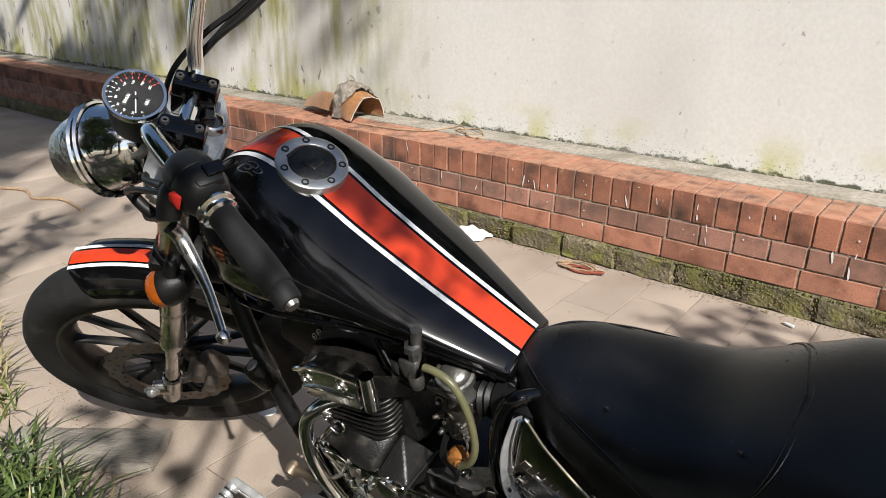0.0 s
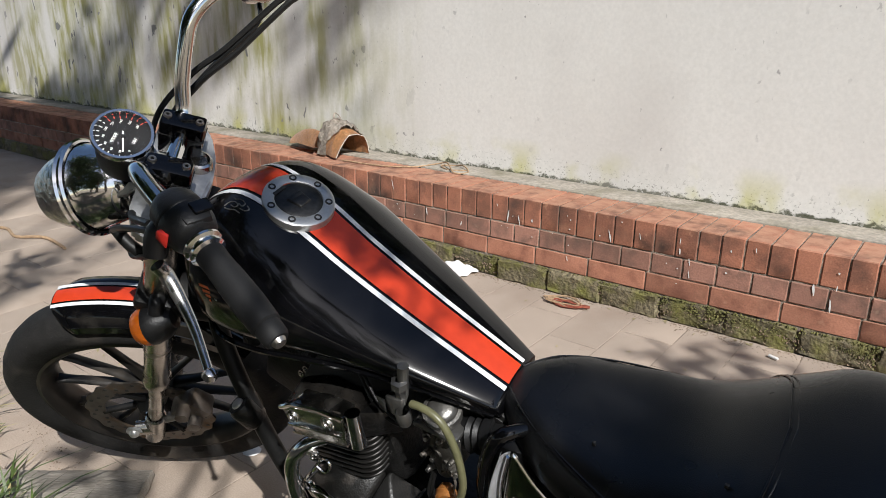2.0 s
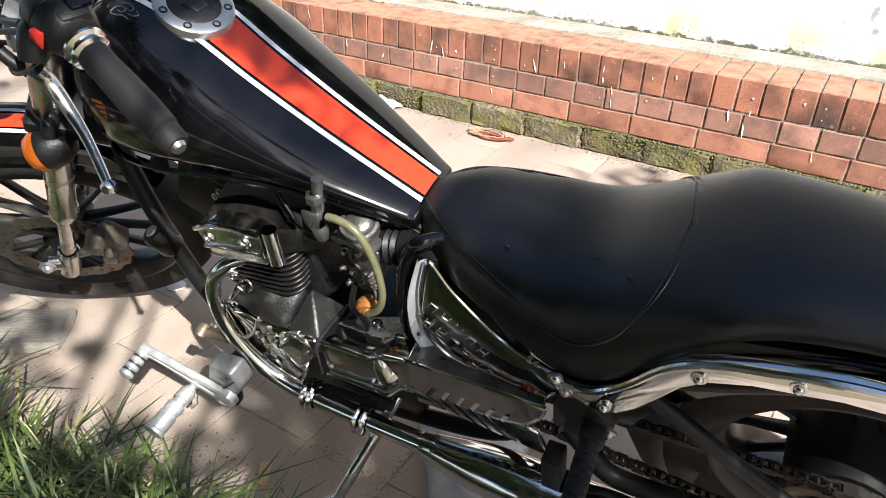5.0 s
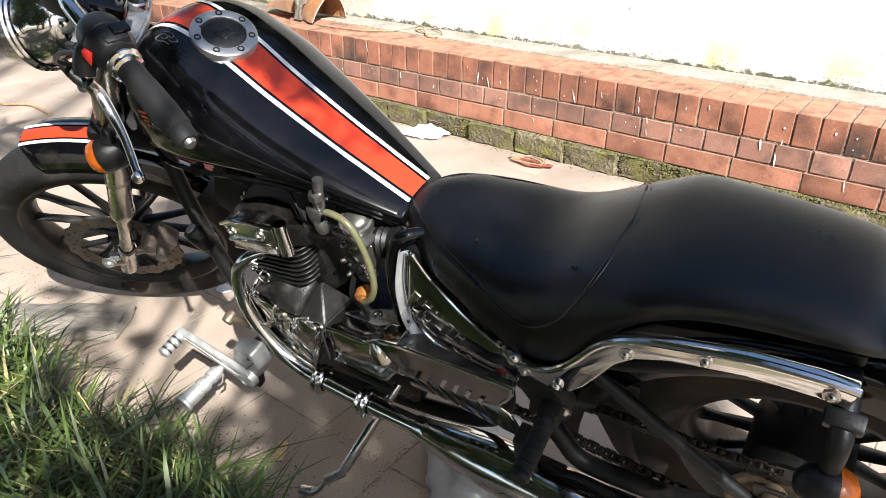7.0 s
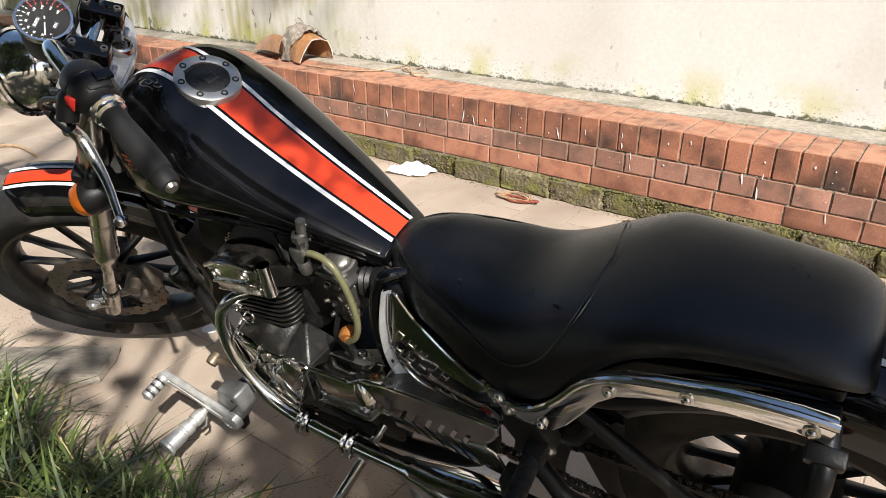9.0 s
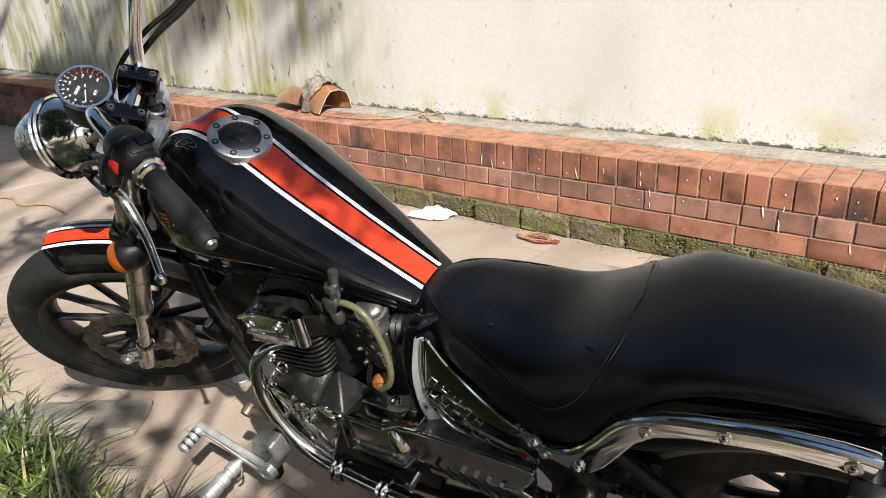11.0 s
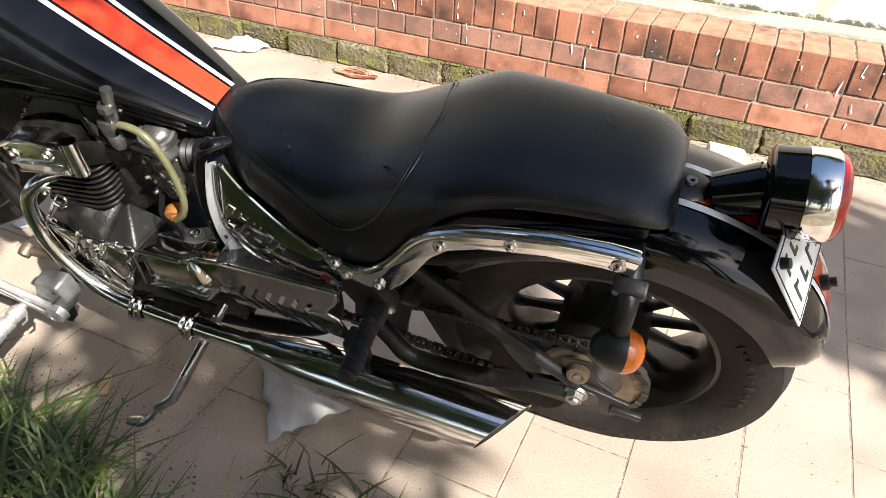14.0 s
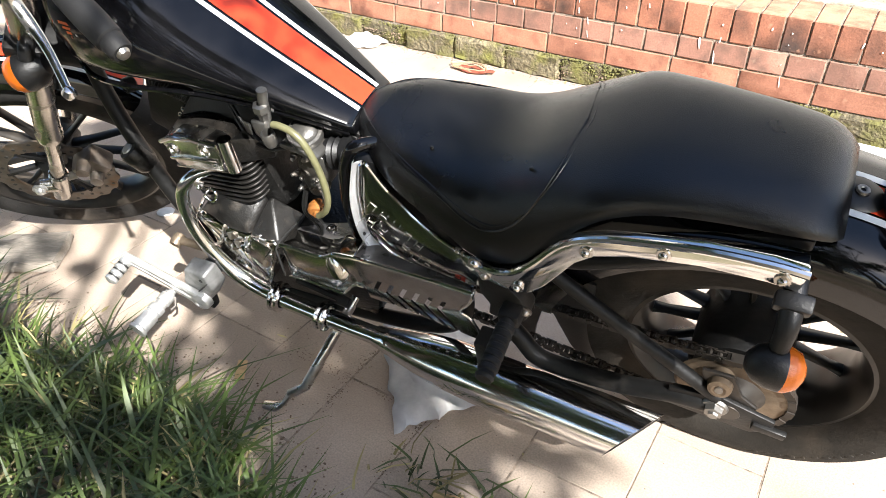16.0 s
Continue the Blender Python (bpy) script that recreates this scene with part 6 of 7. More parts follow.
for r0, h0 in ((0.0765, 0.004), (0.0745, 0.016)):
    sp("lamp_bead", lathe([(r0 - 0.004, h0 - 0.004), (r0, h0 - 0.0035), (r0 + 0.003, h0), (r0, h0 + 0.0035), (r0 - 0.004, h0 + 0.004)], ho, hd, 44), CHROME, lamp)
sp("visor", lathe([(0.067, 0.016), (0.064, 0.032), (0.057, 0.054), (0.046, 0.074), (0.044, 0.073), (0.055, 0.052), (0.062, 0.031), (0.065, 0.016)], ho, hd, 36, arc=(-150, 150), closed=True), ENGRAVED, lamp, "engraved chrome visor")
sp("lamp_ear", tube([(-0.05, -0.105, 0.64), (-0.10, -0.090, 0.655), (-0.13, -0.068, 0.665)], 0.010, 10, 3), BLACK_METAL, lamp)
sp("lamp_ear", tube([(-0.05, 0.105, 0.64), (-0.10, 0.090, 0.655), (-0.13, 0.068, 0.665)], 0.010, 10, 3), BLACK_METAL, lamp)
# speedometer
gn = Vector((-0.025, -0.22, 0.975)).normalized()
go = Vector((-0.134, -0.010, 0.812))
gauge = sp("speedometer", lathe([(0, -0.092), (0.022, -0.092), (0.036, -0.082), (0.041, -0.060), (0.0415, -0.004)], go, gn, 36), BLACK_PLASTIC, None, "round speedometer with a chrome bezel")
sp("bezel", lathe([(0.040, -0.006), (0.0440, -0.005), (0.0450, 0.001), (0.0432, 0.005), (0.0392, 0.005), (0.0384, 0.0), (0.0384, -0.0065)], go, gn, 40), CHROME, gauge)
sp("dial_face", lathe([(0.0395, -0.0062), (0, -0.0062)], go, gn, 36), DIAL_BLACK, gauge)
pane = sp("gauge_glass", lathe([(0.0392, 0.003), (0, 0.0035)], go, gn, 32), DIAL_GLASS, gauge)
pane.visible_shadow = False
# dial x runs to the reader's right as seen from the saddle
gx = Vector((0.938, 0.332, 0.097))
gx -= gn * gn.dot(gx)
gx.normalize()
gy = gn.cross(gx)
GM = Matrix.Translation(go - gn * 0.0054) @ Matrix((gx, gy, gn)).transposed().to_4x4()
for k in range(10):
    a = radians(283 - 27.5 * k)
    r = 0.0265
    writing(str(20 * k), 0.0049, STEER @ GM @ Matrix.Translation((r * math.cos(a), r * math.sin(a), 0.0)) @ Matrix.Rotation(radians(60), 4, "Z"), PRINT_WHITE, gauge, "numeral", 0.0001)
ticks, reds = bmesh.new(), bmesh.new()
for k in range(19):
    a = radians(283 - 13.75 * k)
    ln = 0.0035 if k % 2 else 0.005
    t = moved(block((0.0368 - ln / 2, 0, 0.0), (ln, 0.0011, 0.0004), 0.0), GM @ Matrix.Rotation(a, 4, "Z"))
    merge(reds if k > 11 else ticks, t)
sp("tick_mark", ticks, PRINT_WHITE, gauge)
sp("red_tick_mark", reds, PRINT_RED, gauge)
sp("needle", moved(block((0.009, 0, 0.0014), (0.036, 0.0015, 0.0006), 0.0), GM @ Matrix.Rotation(radians(264), 4, "Z")), PRINT_WHITE, gauge)
sp("needle_hub", moved(lathe([(0, 0.003), (0.003, 0.0026), (0.0035, 0.0)], (0, 0, 0), (0, 0, 1), 14), GM), DIAL_BLACK, gauge)
for name, text, x, y, wide in (("odometer", "00000", -0.0125, -0.001, 0.022), ("trip_meter", "001", 0.0150, -0.009, 0.014)):
    TURNED = GM @ Matrix.Translation((x, y, 0)) @ Matrix.Rotation(radians(60), 4, "Z")
    counter = sp(name, moved(block((0, 0, -0.0004), (wide, 0.0062, 0.0004), 0.0), TURNED), CAP_DARK, gauge)
    writing(text, 0.0068, STEER @ TURNED @ Matrix.Translation((0, 0, 0.0002)), PRINT_WHITE, counter, "digits", 0.0001)
# front indicators
for s in (-1, 1):
    stalk = sp("front_indicator", tube([(-0.045, s * 0.115, 0.580), (-0.047, s * 0.136, 0.580), (-0.045, s * 0.148, 0.565)], 0.013, 12, 4), BLACK_PLASTIC, None, "black front indicator with an amber lens")
    d = Vector((-0.80, s * 0.15, -0.55)).normalized()
    o = Vector((-0.045, s * 0.150, 0.535))
    sp("indicator_body", lathe([(0, -0.040), (0.018, -0.036), (0.030, -0.018), (0.0345, 0.002), (0.0345, 0.008)], o, d, 28), BLACK_PLASTIC, stalk)
    sp("indicator_lens", lathe([(0.0345, 0.008), (0.0335, 0.018), (0.028, 0.029), (0.015, 0.037), (0, 0.039)], o, d, 28), AMBER, stalk, "amber lens")
# caliper, axle nut, cables
cal = sp("brake_caliper", block((0.035, -0.088, 0.125), (0.060, 0.05, 0.075), 0.010, (0, 35, 0)), STEEL, None, "grey brake caliper on the left fork")
sp("caliper_piston", lathe([(0, 0.03), (0.014, 0.028), (0.016, 0.0)], (0.020, -0.108, 0.150), (0, -1, 0.1), 16), STEEL, cal)
sp("caliper_piston", lathe([(0, 0.03), (0.014, 0.028), (0.016, 0.0)], (0.048, -0.108, 0.115), (0, -1, 0.1), 16), STEEL, cal)
sp("caliper_arm", tube([(-0.05, -0.105, 0.05), (0.0, -0.10, 0.08), (0.04, -0.095, 0.12)], 0.010, 10, 3), STEEL, cal)
for k, pts in enumerate((
        [(0.030, 0.275, 0.952), (0.062, 0.245, 0.958), (0.039, 0.235, 0.944), (-0.026, 0.190, 0.861), (-0.071, 0.165, 0.811), (-0.112, 0.125, 0.744), (-0.115, 0.09, 0.66), (-0.09, 0.05, 0.58)],
        [(0.040, 0.280, 0.954), (0.078, 0.250, 0.964), (0.055, 0.232, 0.948), (-0.008, 0.185, 0.862), (-0.060, 0.158, 0.795), (-0.100, 0.125, 0.70), (-0.10, 0.09, 0.50), (-0.03, 0.085, 0.22)],
        [(0.010, 0.250, 0.920), (0.012, 0.215, 0.900), (-0.05, 0.17, 0.815), (-0.095, 0.12, 0.72), (-0.05, 0.02, 0.62)],
        [(-0.045, -0.245, 0.915), (-0.075, -0.19, 0.85), (-0.095, -0.11, 0.76), (-0.09, -0.06, 0.66), (-0.06, -0.03, 0.58)],
        [(-0.035, -0.255, 0.915), (-0.085, -0.20, 0.84), (-0.12, -0.10, 0.70), (-0.07, 0.0, 0.60)],
        [(-0.11, -0.060, 0.620), (-0.10, -0.085, 0.625), (-0.085, -0.105, 0.65), (-0.05, -0.16, 0.74), (-0.02, -0.23, 0.87)])):
    sp("control_cable", tube(pts, 0.0050 if k in (0, 1, 3) else 0.0042, 8, 7), CABLE)

# ---- things on the ground and the ledge ----
rnd = random.Random(7)


def crumpled(points, heights, rows, cols, amp, seed, thick=0.0006):
    """A crumpled sheet over a four-cornered patch."""
    bm = bmesh.new()
    p = [Vector(q) for q in points]
    grid = []
    for i in range(rows + 1):
        line = []
        for j in range(cols + 1):
            u, v = i / rows, j / cols
            q = (p[0] * (1 - u) + p[1] * u) * (1 - v) + (p[3] * (1 - u) + p[2] * u) * v
            w = noise.noise(Vector((q.x * 9 + seed, q.y * 9, 0))) + 0.6 * noise.noise(Vector((q.x * 23, q.y * 23 + seed, 1)))
            env = (math.sin(math.pi * u) * math.sin(math.pi * v)) ** 0.5
            z = 0.004 + abs(w) * amp * (0.35 + 0.65 * env) + heights * env
            d = Vector((noise.noise(Vector((i * 0.3, j * 0.3, seed))), noise.noise(Vector((i * 0.3, j * 0.3, seed + 5))), 0)) * 0.016
            line.append(bm.verts.new((q.x + d.x, q.y + d.y, q.z + z)))
        grid.append(line)
    for a, b in zip(grid, grid[1:]):
        for k in range(cols):
            bm.faces.new((a[k], a[k + 1], b[k + 1], b[k]))
    return bm


thing("plastic_bag", crumpled([(0.825, -1.590, 0), (1.040, -1.520, 0), (1.180, -1.710, 0), (1.068, -1.885, 0)], 0.030, 26, 28, 0.016, 3), BAG, "crumpled clear plastic bag lying on the paving", "plastic bag", angle=50)
thing("plastic_bag", crumpled([(-0.47, -0.17, 0), (-0.30, -0.13, 0), (-0.27, -0.02, 0), (-0.46, -0.02, 0)], 0.035, 14, 14, 0.05, 11), BAG_WHITE, "crumpled white plastic bag at the foot of the ledge", "plastic bag", angle=25)


def rope(name, pts, r, mat_, label):
    return thing(name, tube(pts, r, 7, 7), mat_, label, "string")


def loops(cx_, cy, r, n, seed, z=0.008):
    q = random.Random(seed)
    out = []
    a = q.uniform(0, 6)
    for k in range(n):
        a += q.uniform(0.7, 1.5)
        rr = r * q.uniform(0.35, 1.0)
        out.append((cx_ + rr * math.cos(a), cy + 0.5 * rr * math.sin(a), z + 0.004 * (k % 3)))
    return out


rope("rope", loops(0.20, -0.10, 0.100, 22, 4), 0.0030, ROPE, "loose tangle of tan string on the paving")
rope("rope", loops(0.24, -0.115, 0.090, 24, 9), 0.0030, ROPE_RED, "loose tangle of dark red string on the paving")
rope("rope", [(-1.25, 0.10, LEDGE + 0.006), (-1.0, 0.12, LEDGE + 0.006), (-0.85, 0.20, LEDGE + 0.006), (-0.78, 0.32, LEDGE + 0.012), (-0.70, 0.30, LEDGE + 0.03), (-0.60, 0.22, LEDGE + 0.006), (-0.55, 0.27, LEDGE + 0.006), (-0.62, 0.33, LEDGE + 0.02), (-0.70, 0.36, LEDGE + 0.006), (-0.74, 0.30, LEDGE + 0.012), (-0.66, 0.26, LEDGE + 0.006), (-0.58, 0.30, LEDGE + 0.006)], 0.0036, ROPE, "loose end of tan string on top of the ledge")
rope("rope", [(-2.9, -1.15, 0.008), (-2.7, -1.05, 0.010), (-2.5, -1.08, 0.008), (-2.35, -1.0, 0.012), (-2.1, -1.02, 0.008)], 0.008, ROPE, "thin brown twig of string lying on the paving")

# cloth cap with a stiff tan lining, its opening turned to the saddle, and a folded tan card beside it
MOUTH, BACK = Vector((-1.300, 0.205, LEDGE + 0.012)), Vector((-0.90, 0.20, 0)).normalized()
ACROSS = Vector((-BACK.y, BACK.x, 0))


OPENING = [(-1.0, 0.0), (-0.90, 0.40), (-0.72, 0.86), (-0.30, 1.0), (0.22, 0.98), (0.50, 0.72), (0.78, 0.36), (1.0, 0.0)]


def cap_shell(grow, rumple, seed, s0, s1, n=16):
    """Rows along the bent card: stiff panels at the opening, rounder behind."""
    rows = []
    for i in range(n):
        s = s0 + (s1 - s0) * i / (n - 1)
        half, tall = 0.112 * (1 - 0.18 * max(0, s)) * grow, 0.118 * (1 + 0.42 * math.sin(2.6 * max(0, s))) * grow
        if s > 0.80:
            k = math.sqrt(max(0.02, 1 - ((s - 0.80) / 0.20) ** 2))
            half, tall = half * k, tall * k
        row = []
        for j in range(29):
            f = j / 28 * (len(OPENING) - 1)
            u, h = (float(np.interp(f, range(len(OPENING)), [o[c] for o in OPENING])) for c in (0, 1))
            a = math.pi * (1 - j / 28)
            b = min(1.0, max(0.0, s * 2.0))
            u, h = u * (1 - b) + b * math.cos(a), h * (1 - b) + b * math.sin(a) ** 0.8
            p = MOUTH + BACK * 0.20 * s + ACROSS * half * u + Vector((0, 0, tall * h))
            fold = abs(noise.noise(p * 21 + Vector((seed, 0, 0)))) + 0.6 * noise.noise(p * 43) + 0.5 * abs(noise.noise(Vector((p.x * 60, p.y * 14, p.z * 25))))
            p += rumple * (p - MOUTH - BACK * 0.1).normalized() * fold
            row.append(Vector((p.x, p.y, max(LEDGE + 0.006, p.z))))
        rows.append(row)
    return rows


cloth = cap_shell(1.04, 0.024, 3, 0.16, 1.0, 24)
for j in range(29):
    ragged = 0.035 * noise.noise(Vector((j * 0.45, 2.0, 0))) + 0.085 * max(0, (j - 17) / 11) - 0.030 * max(0, (9 - j) / 9)
    for i in range(5):
        cloth[i][j] = cloth[i][j] + BACK * ragged * (1 - i / 5)
bm = ring_loft(bmesh.new(), cloth, cap=False, closed=False)
bmesh.ops.solidify(bm, geom=bm.faces[:], thickness=0.002)
cap_ob = thing("cap", bm, CLOTH_GREY, "stained grey cloth cap slumped over bent tan card", "cap", angle=60)
bm = ring_loft(bmesh.new(), cap_shell(0.97, 0.002, 3, -0.16, 0.20, 6) + cap_shell(0.88, 0.002, 3, 0.30, 0.90, 8), cap=False, closed=False)
bmesh.ops.solidify(bm, geom=bm.faces[:], thickness=0.003)
part("lining", bm, CLOTH_TAN, cap_ob, "bent tan card inside the cap", angle=30)
part("frayed_edge", tube(cap_shell(0.97, 0.004, 3, -0.165, 0, 2)[0], 0.0028, 6), CLOTH_GREY, cap_ob, "frayed pale edge of the card")
top = max(cloth[9], key=lambda p: p.z)
part("strap", tube([top + BACK * 0.01, top + Vector((-0.006, 0.004, 0.026)), top + Vector((0.008, 0.008, 0.030)), top + Vector((0.030, 0.012, 0.012)), top + Vector((0.036, 0.014, -0.008))], 0.0055, 8, 5, flat=0.4), CLOTH_GREY, cap_ob, "loose cloth strap on top")
rows = []
for i in range(13):
    u = i / 12
    row = []
    for j in range(11):
        v = j / 10
        p = Vector((-1.77 + 0.30 * u, 0.185 - 0.085 * u + 0.12 * v, LEDGE + 0.008 + 0.125 * math.sin(math.pi * (0.06 + 0.94 * v)) ** 0.7 * math.sin(math.pi * (0.12 + 0.5 * u)) ** 0.6))
        row.append(p + 0.010 * Vector((noise.noise(p * 7), noise.noise(p * 7 + Vector((3, 0, 0))), 0.4 * noise.noise(p * 9))))
    rows.append(row)
bm = ring_loft(bmesh.new(), rows, cap=False, closed=False)
bmesh.ops.solidify(bm, geom=bm.faces[:], thickness=0.003)
thing("cardboard", bm, CLOTH_TAN, "crushed tan cardboard lying on the ledge beside the cap", "cardboard", angle=45)

# board and scraps
bm = jitter_block((0.40, 0.15, 0.028), 0.006, 0.004, 5, cuts=2)
thing("wooden_board", bm, WOOD, "grey weathered wooden board half under the grass", "board", pose(-0.184, -1.966, 0.014, 0, 0, 37))
thing("cardboard_scrap", block((0, 0, 0), (0.055, 0.075, 0.004), 0.001), mat("cardboard", (0.55, 0.38, 0.20), 0.9), "torn scrap of tan cardboard on the paving", "litter", pose(1.245, -1.985, 0.006, 3, 2, 20))
thing("cardboard_scrap", block((0, 0, 0), (0.020, 0.050, 0.004), 0.001), bpy.data.materials["cardboard"], "small tan cardboard strip by the grass", "litter", pose(0.70, -1.925, 0.02, 8, 10, 35))
thing("paper_scrap", block((0, 0, 0), (0.036, 0.013, 0.008), 0.002), PAPER, "small white scrap at the foot of the ledge", "litter", pose(1.02, -0.10, 0.008, 0, 0, -20))
thing("paper_scrap", block((0, 0, 0), (0.13, 0.06, 0.035), 0.008), PAPER, "crushed white wrapper at the foot of the ledge", "litter", pose(1.72, -0.10, 0.018, 0, 6, 12))
leaf_bm = lathe([(0, 0.003), (0.018, 0.004), (0.026, 0.001)], (0, 0, 0), (0, 0, 1), 9)
thing("stone_chip", leaf_bm, PAPER, "flat pale stone chip on the paving", "stone", pose(0.03, -1.56, 0.002))




# ---- crumbs of soil along the foot of the ledge, and litter on the paving ----
def crumbs(name, count, spots, size, mat_, label, cat, seed, flat=0.6):
    q = random.Random(seed)
    verts, faces = [], []
    for _ in range(count):
        x, y = spots(q)
        r = size * q.uniform(0.4, 1.5)
        base = len(verts)
        turn = q.uniform(0, 6.28)
        for k in range(5):
            a = turn + 2 * math.pi * k / 5
            rr = r * q.uniform(0.6, 1.2)
            verts.append((x + rr * math.cos(a), y + rr * math.sin(a), 0.0))
        verts.append((x + r * q.uniform(-0.3, 0.3), y + r * q.uniform(-0.3, 0.3), r * flat * q.uniform(0.5, 1.3)))
        faces += [(base + k, base + (k + 1) % 5, base + 5) for k in range(5)]
    me = bpy.data.meshes.new(name)
    me.from_pydata(verts, [], faces)
    me.materials.append(mat_)
    return tagged(new(name, me), label, cat, kind="stuff")


def foot_spot(q):
    return q.uniform(-2.5, 3.0), -0.012 - abs(q.gauss(0, 0.028))


def bike_spot(q):
    return q.gauss(0.72, 0.20), q.gauss(-1.72, 0.10)


def joint_spot(q):
    """Along a few wide joints under the motorcycle."""
    x0, y0, x1, y1 = ((0.70, -1.72, 0.70, -1.45), (0.90, -1.90, 0.90, -1.60), (0.70, -1.805, 1.10, -1.805), (1.10, -1.98, 1.10, -1.80))[q.randrange(4)]
    t = q.random()
    return x0 + (x1 - x0) * t + q.gauss(0, 0.009), y0 + (y1 - y0) * t + q.gauss(0, 0.009)


def verge_spot(q):
    x = q.uniform(-0.6, 1.5)
    return x, max(-2.2, grass_edge(min(x, 1.1)) + 0.05 + q.gauss(0, 0.035))


def open_spot(q):
    return q.uniform(-1.5, 2.6), q.uniform(-2.0, -0.1)


crumbs("soil_crumbs", 3600, foot_spot, 0.0030, SOIL_DRY, "dry soil crumbs along the foot of the ledge", "soil", 41)
crumbs("dirt_crumbs", 350, bike_spot, 0.0013, SOIL_DRY, "dark dirt crumbs under the motorcycle", "dirt", 42)
crumbs("grit", 700, open_spot, 0.0018, SOIL_DRY, "scattered grit on the paving", "grit", 43)


def strewn(name, count, spots, mat_, label, seed):
    """Small dry leaves lying on the paving."""
    q = random.Random(seed)
    verts, faces = [], []
    for _ in range(count):
        x, y = spots(q)
        a, ln = q.uniform(0, 6.28), q.uniform(0.006, 0.016)
        w = ln * q.uniform(0.2, 0.45)
        dx, dy = math.cos(a), math.sin(a)
        base = len(verts)
        verts += [(x - dx * ln, y - dy * ln, 0.002), (x - dy * w, y + dx * w, 0.004), (x + dx * ln, y + dy * ln, 0.003), (x + dy * w, y - dx * w, 0.0025)]
        faces += [(base, base + 1, base + 2), (base, base + 2, base + 3)]
    me = bpy.data.meshes.new(name)
    me.from_pydata(verts, [], faces)
    me.materials.append(mat_)
    return tagged(new(name, me), label, "leaves", kind="stuff")


def cling(name, count, size, mat_, label, cat, seed, top):
    """Small uneven tufts on the upright face of the foot stones, thicker in some stretches."""
    q = random.Random(seed)
    verts, faces = [], []
    while count > 0:
        x = q.uniform(-2.8, 3.1)
        if q.random() > 0.35 + 0.65 * (0.5 + 0.5 * math.sin(5.1 * x + 1.7 * math.sin(2.3 * x + seed))):
            continue
        count -= 1
        z = top * (1 - abs(q.gauss(0, 0.42)))
        if z < 0.004:
            continue
        r = size * q.uniform(0.4, 1.5)
        base, turn = len(verts), q.uniform(0, 6.28)
        for k in range(5):
            a = turn + 2 * math.pi * k / 5
            rr = r * q.uniform(0.6, 1.3)
            verts.append((x + rr * math.cos(a), -0.003, z + 0.8 * rr * math.sin(a)))
        verts.append((x, -0.010 - r * q.uniform(0.2, 0.8), z + r * q.uniform(-0.3, 0.3)))
        faces += [(base + (k + 1) % 5, base + k, base + 5) for k in range(5)]
    me = bpy.data.meshes.new(name)
    me.from_pydata(verts, [], faces)
    me.materials.append(mat_)
    return tagged(new(name, me), label, cat, kind="stuff")


cling("moss", 6500, 0.0040, MOSS_GREEN, "yellow-green moss clinging to the foot stones", "moss", 48, 0.098)
cling("caked_soil", 2200, 0.0042, SOIL_DRY, "dry soil caked on the foot stones", "soil", 49, 0.055)
strewn("dry_leaves", 60, open_spot, GRASS_DRY, "small dry leaves strewn on the paving", 44)
strewn("dry_leaves", 90, foot_spot, GRASS_DRY, "small dry leaves along the foot of the ledge", 45)


# ---- grass: one sheet of blades ----
def grass_edge(x):
    return float(np.interp(x, [-4, -2.6, -1.6, -0.87, -0.3, 0.2, 0.45, 0.64, 0.80, 0.93, 1.05, 1.15], [-1.15, -1.35, -1.60, -1.80, -1.97, -2.06, -2.03, -2.00, -2.02, -2.08, -2.13, -2.3]))


def blades(name, count, spots, height, mat_, label, seed, wide=0.0035):
    q = random.Random(seed)
    verts, faces = [], []
    for _ in range(count):
        x, y = spots(q)
        h = height * q.uniform(0.45, 1.3)
        a = q.uniform(0, 2 * math.pi)
        lean = h * q.uniform(0.3, 1.4)
        w = wide * q.uniform(0.6, 1.4)
        dx, dy = math.cos(a), math.sin(a)
        sx, sy = -dy * w, dx * w
        base = len(verts)
        for t in (0, 0.4, 0.75):
            k = lean * t * t
            z = h * (t - 0.42 * t * t * min(1.2, lean / h))
            ww = 1 - 0.45 * t
            verts += [(x + dx * k + sx * ww, y + dy * k + sy * ww, z - 0.012), (x + dx * k - sx * ww, y + dy * k - sy * ww, z - 0.012)]
        verts.append((x + dx * lean, y + dy * lean, h * (1 - 0.42 * min(1.2, lean / h)) - 0.012))
        for r in (0, 2):
            faces.append((base + r, base + r + 1, base + r + 3, base + r + 2))
        faces.append((base + 4, base + 5, base + 6))
    me = bpy.data.meshes.new(name)
    me.from_pydata(verts, [], faces)
    me.materials.append(mat_)
    me.shade_smooth()
    return tagged(new(name, me), label, "grass", kind="stuff")


def near_spot(q):
    x = 1.12 - 1.42 * q.random() ** 1.35
    e = grass_edge(x) - 0.05 * max(0.0, 0.3 - x)
    return x, e - 0.05 - abs(q.gauss(0, 0.17)) + q.uniform(-0.03, 0.02)


def deep_spot(q):
    x, y = near_spot(q)
    return x, y - 0.08


def far_spot(q):
    x = q.uniform(-3.2, -0.5)
    return x, grass_edge(x) - 0.08 - abs(q.gauss(0, 0.30))


def tuft(q):
    return q.gauss(1.21, 0.07), q.gauss(-1.955, 0.03)


